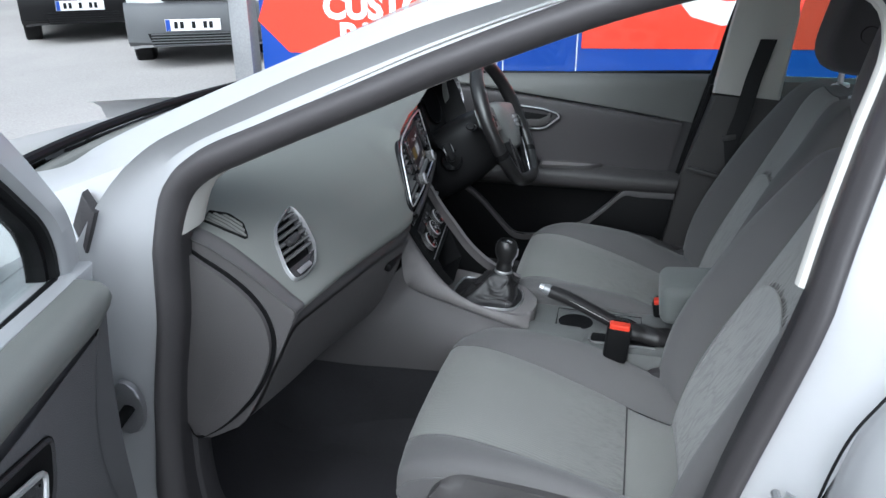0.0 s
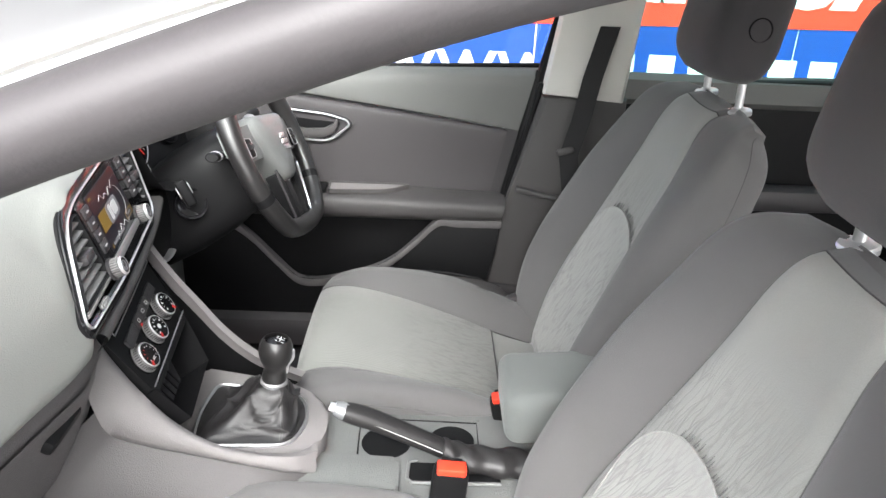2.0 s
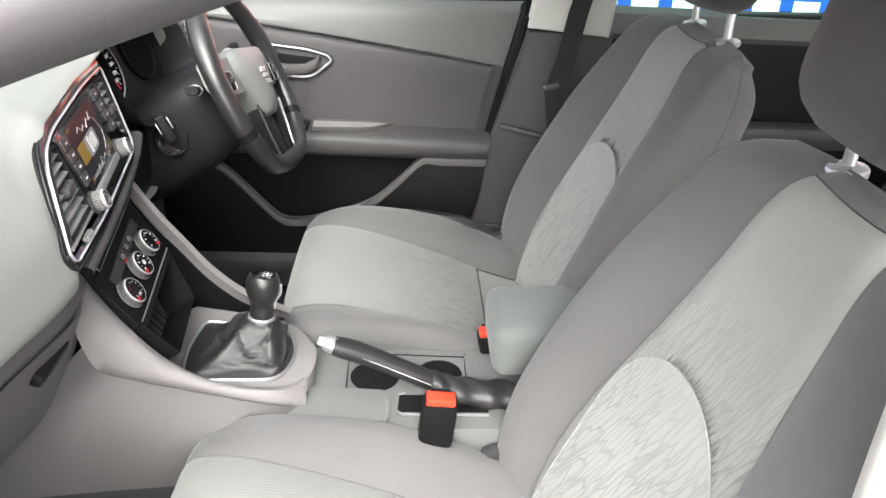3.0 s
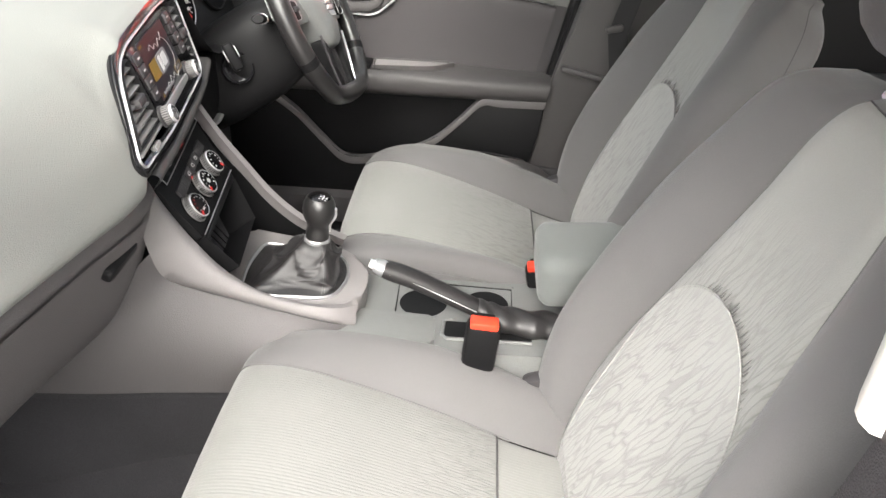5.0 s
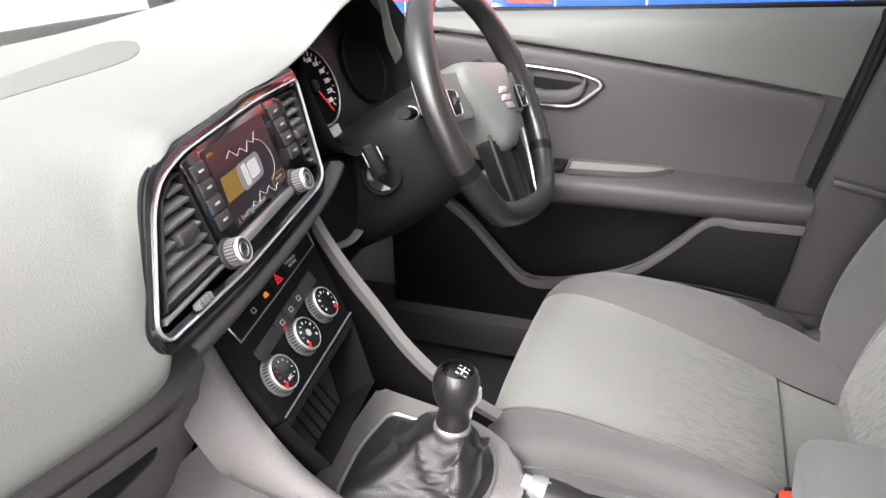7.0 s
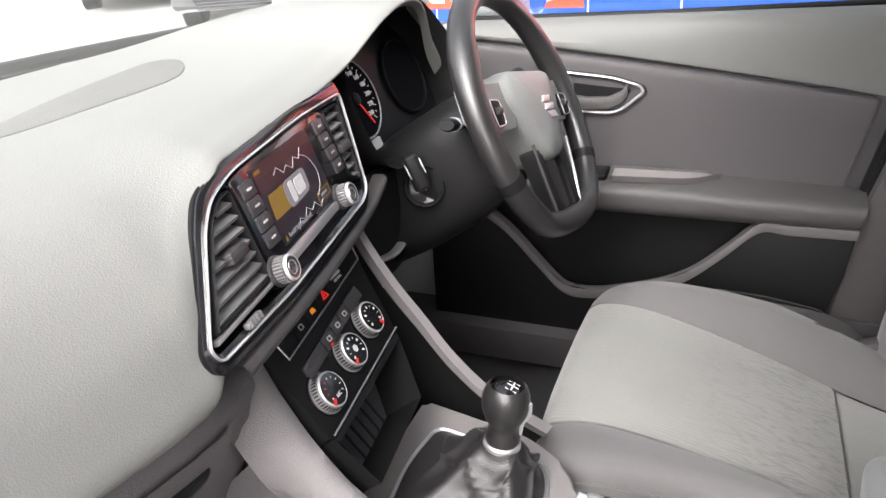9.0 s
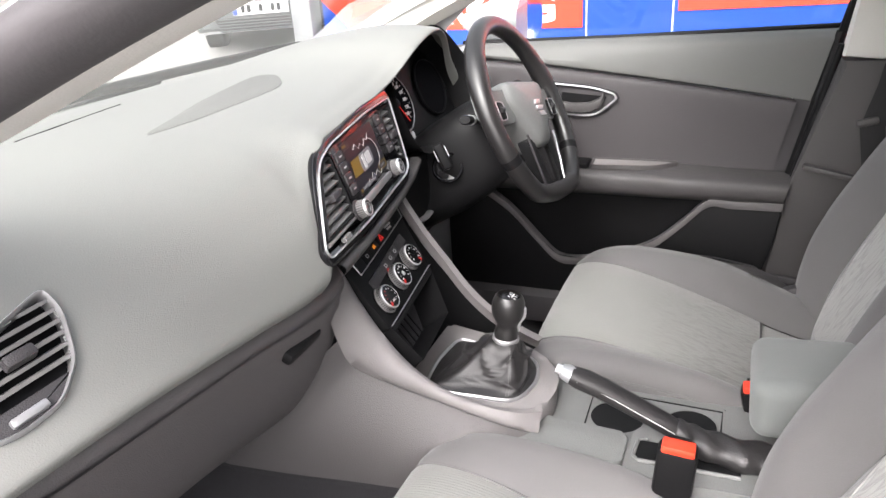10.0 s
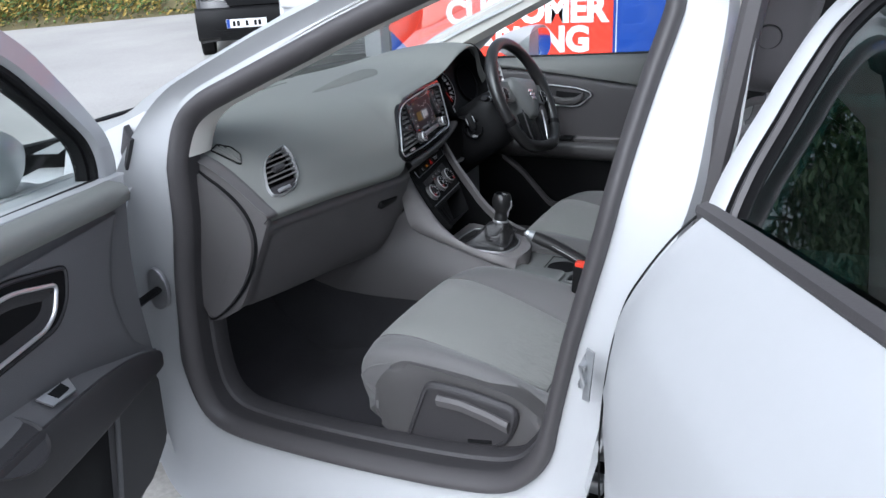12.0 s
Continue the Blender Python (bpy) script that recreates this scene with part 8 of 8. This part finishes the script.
for i, (cnt, sz) in enumerate(((24000, 0.052), (26000, 0.058), (14000, 0.05))):
    ob = new("hedge", leaf_mass("hedge", hedge_pt, cnt, sz, LEAVES[i], "", "", 5 + i))
    tagged(ob, ("green bramble leaves on the bank", "yellowing grass and leaves on the bank", "deep green undergrowth on the bank")[i], "hedge", "", "stuff")
bm = bmesh.new()
loft([[V3((-21.0 + 0.96 * k - 0.5 * dy, 6.6 + 0.575 * k + dy, 0.38 + 0.038 * k + dz_)) for k in range(13)] for dy, dz_ in ((-0.25, 0), (0.1, 0.25), (1.4, 0.9), (4, 1.3))], bm=bm)
solo("bank", bm, material("earth_bank", (0.10, 0.085, 0.04), 0.95, 0, 0.3, 20, 0.8), "earth bank below the hedge", "bank", kind="structure")

# ---- trees across the yard behind, seen in the rear door glass ----
BARK = material("bark", (0.10, 0.08, 0.06), 0.9, 0, 0.3, 30, 0.8)
def tree(x, y, h, seed):
    rnd = random.Random(seed)
    t = thing("tree", (x, y, 0.04), "leafy broad tree on the bank at the edge of the yard", "tree", "yard trees")
    bm = tube(catmull([(x, y, 0.0), (x + 0.1, y, h * 0.3), (x - 0.1, y + 0.1, h * 0.6), (x, y, h * 0.85)], 10), [0.28, 0.24, 0.21, 0.18, 0.16, 0.13, 0.11, 0.09, 0.06, 0.03], 9)
    tips = []
    for k in range(9):
        a = rnd.uniform(0, 6.28)
        z0 = h * rnd.uniform(0.25, 0.7)
        L = h * rnd.uniform(0.2, 0.36)
        e = V3((x + math.cos(a) * L, y + math.sin(a) * L, z0 + L * 0.6))
        tube([(x, y, z0), V3((x, y, z0)).lerp(e, 0.5) + V3((0, 0, 0.15)), e], [0.09, 0.06, 0.02], 6, bm=bm)
        tips.append(e)
    tips.append(V3((x, y, h * 0.9)))
    part("trunk", bm, BARK, t)
    def pt(r):
        c = r.choice(tips)
        d = V3((r.gauss(0, 1), r.gauss(0, 1), r.gauss(0, 0.8)))
        return c + d * h * 0.095
    ob = new("crown", leaf_mass("crown", pt, 5200, 0.19, LEAVES[2], "", "", seed))
    ob.parent = t
    ob.matrix_parent_inverse = Matrix.Translation(-t.location)


for k, (x, y, h) in enumerate(((-13.5, 15.5, 8.5), (-18, 13.4, 9.5), (-22.5, 10.6, 9.0), (-27, 7.6, 10))):
    tree(x, y, h, 40 + k)
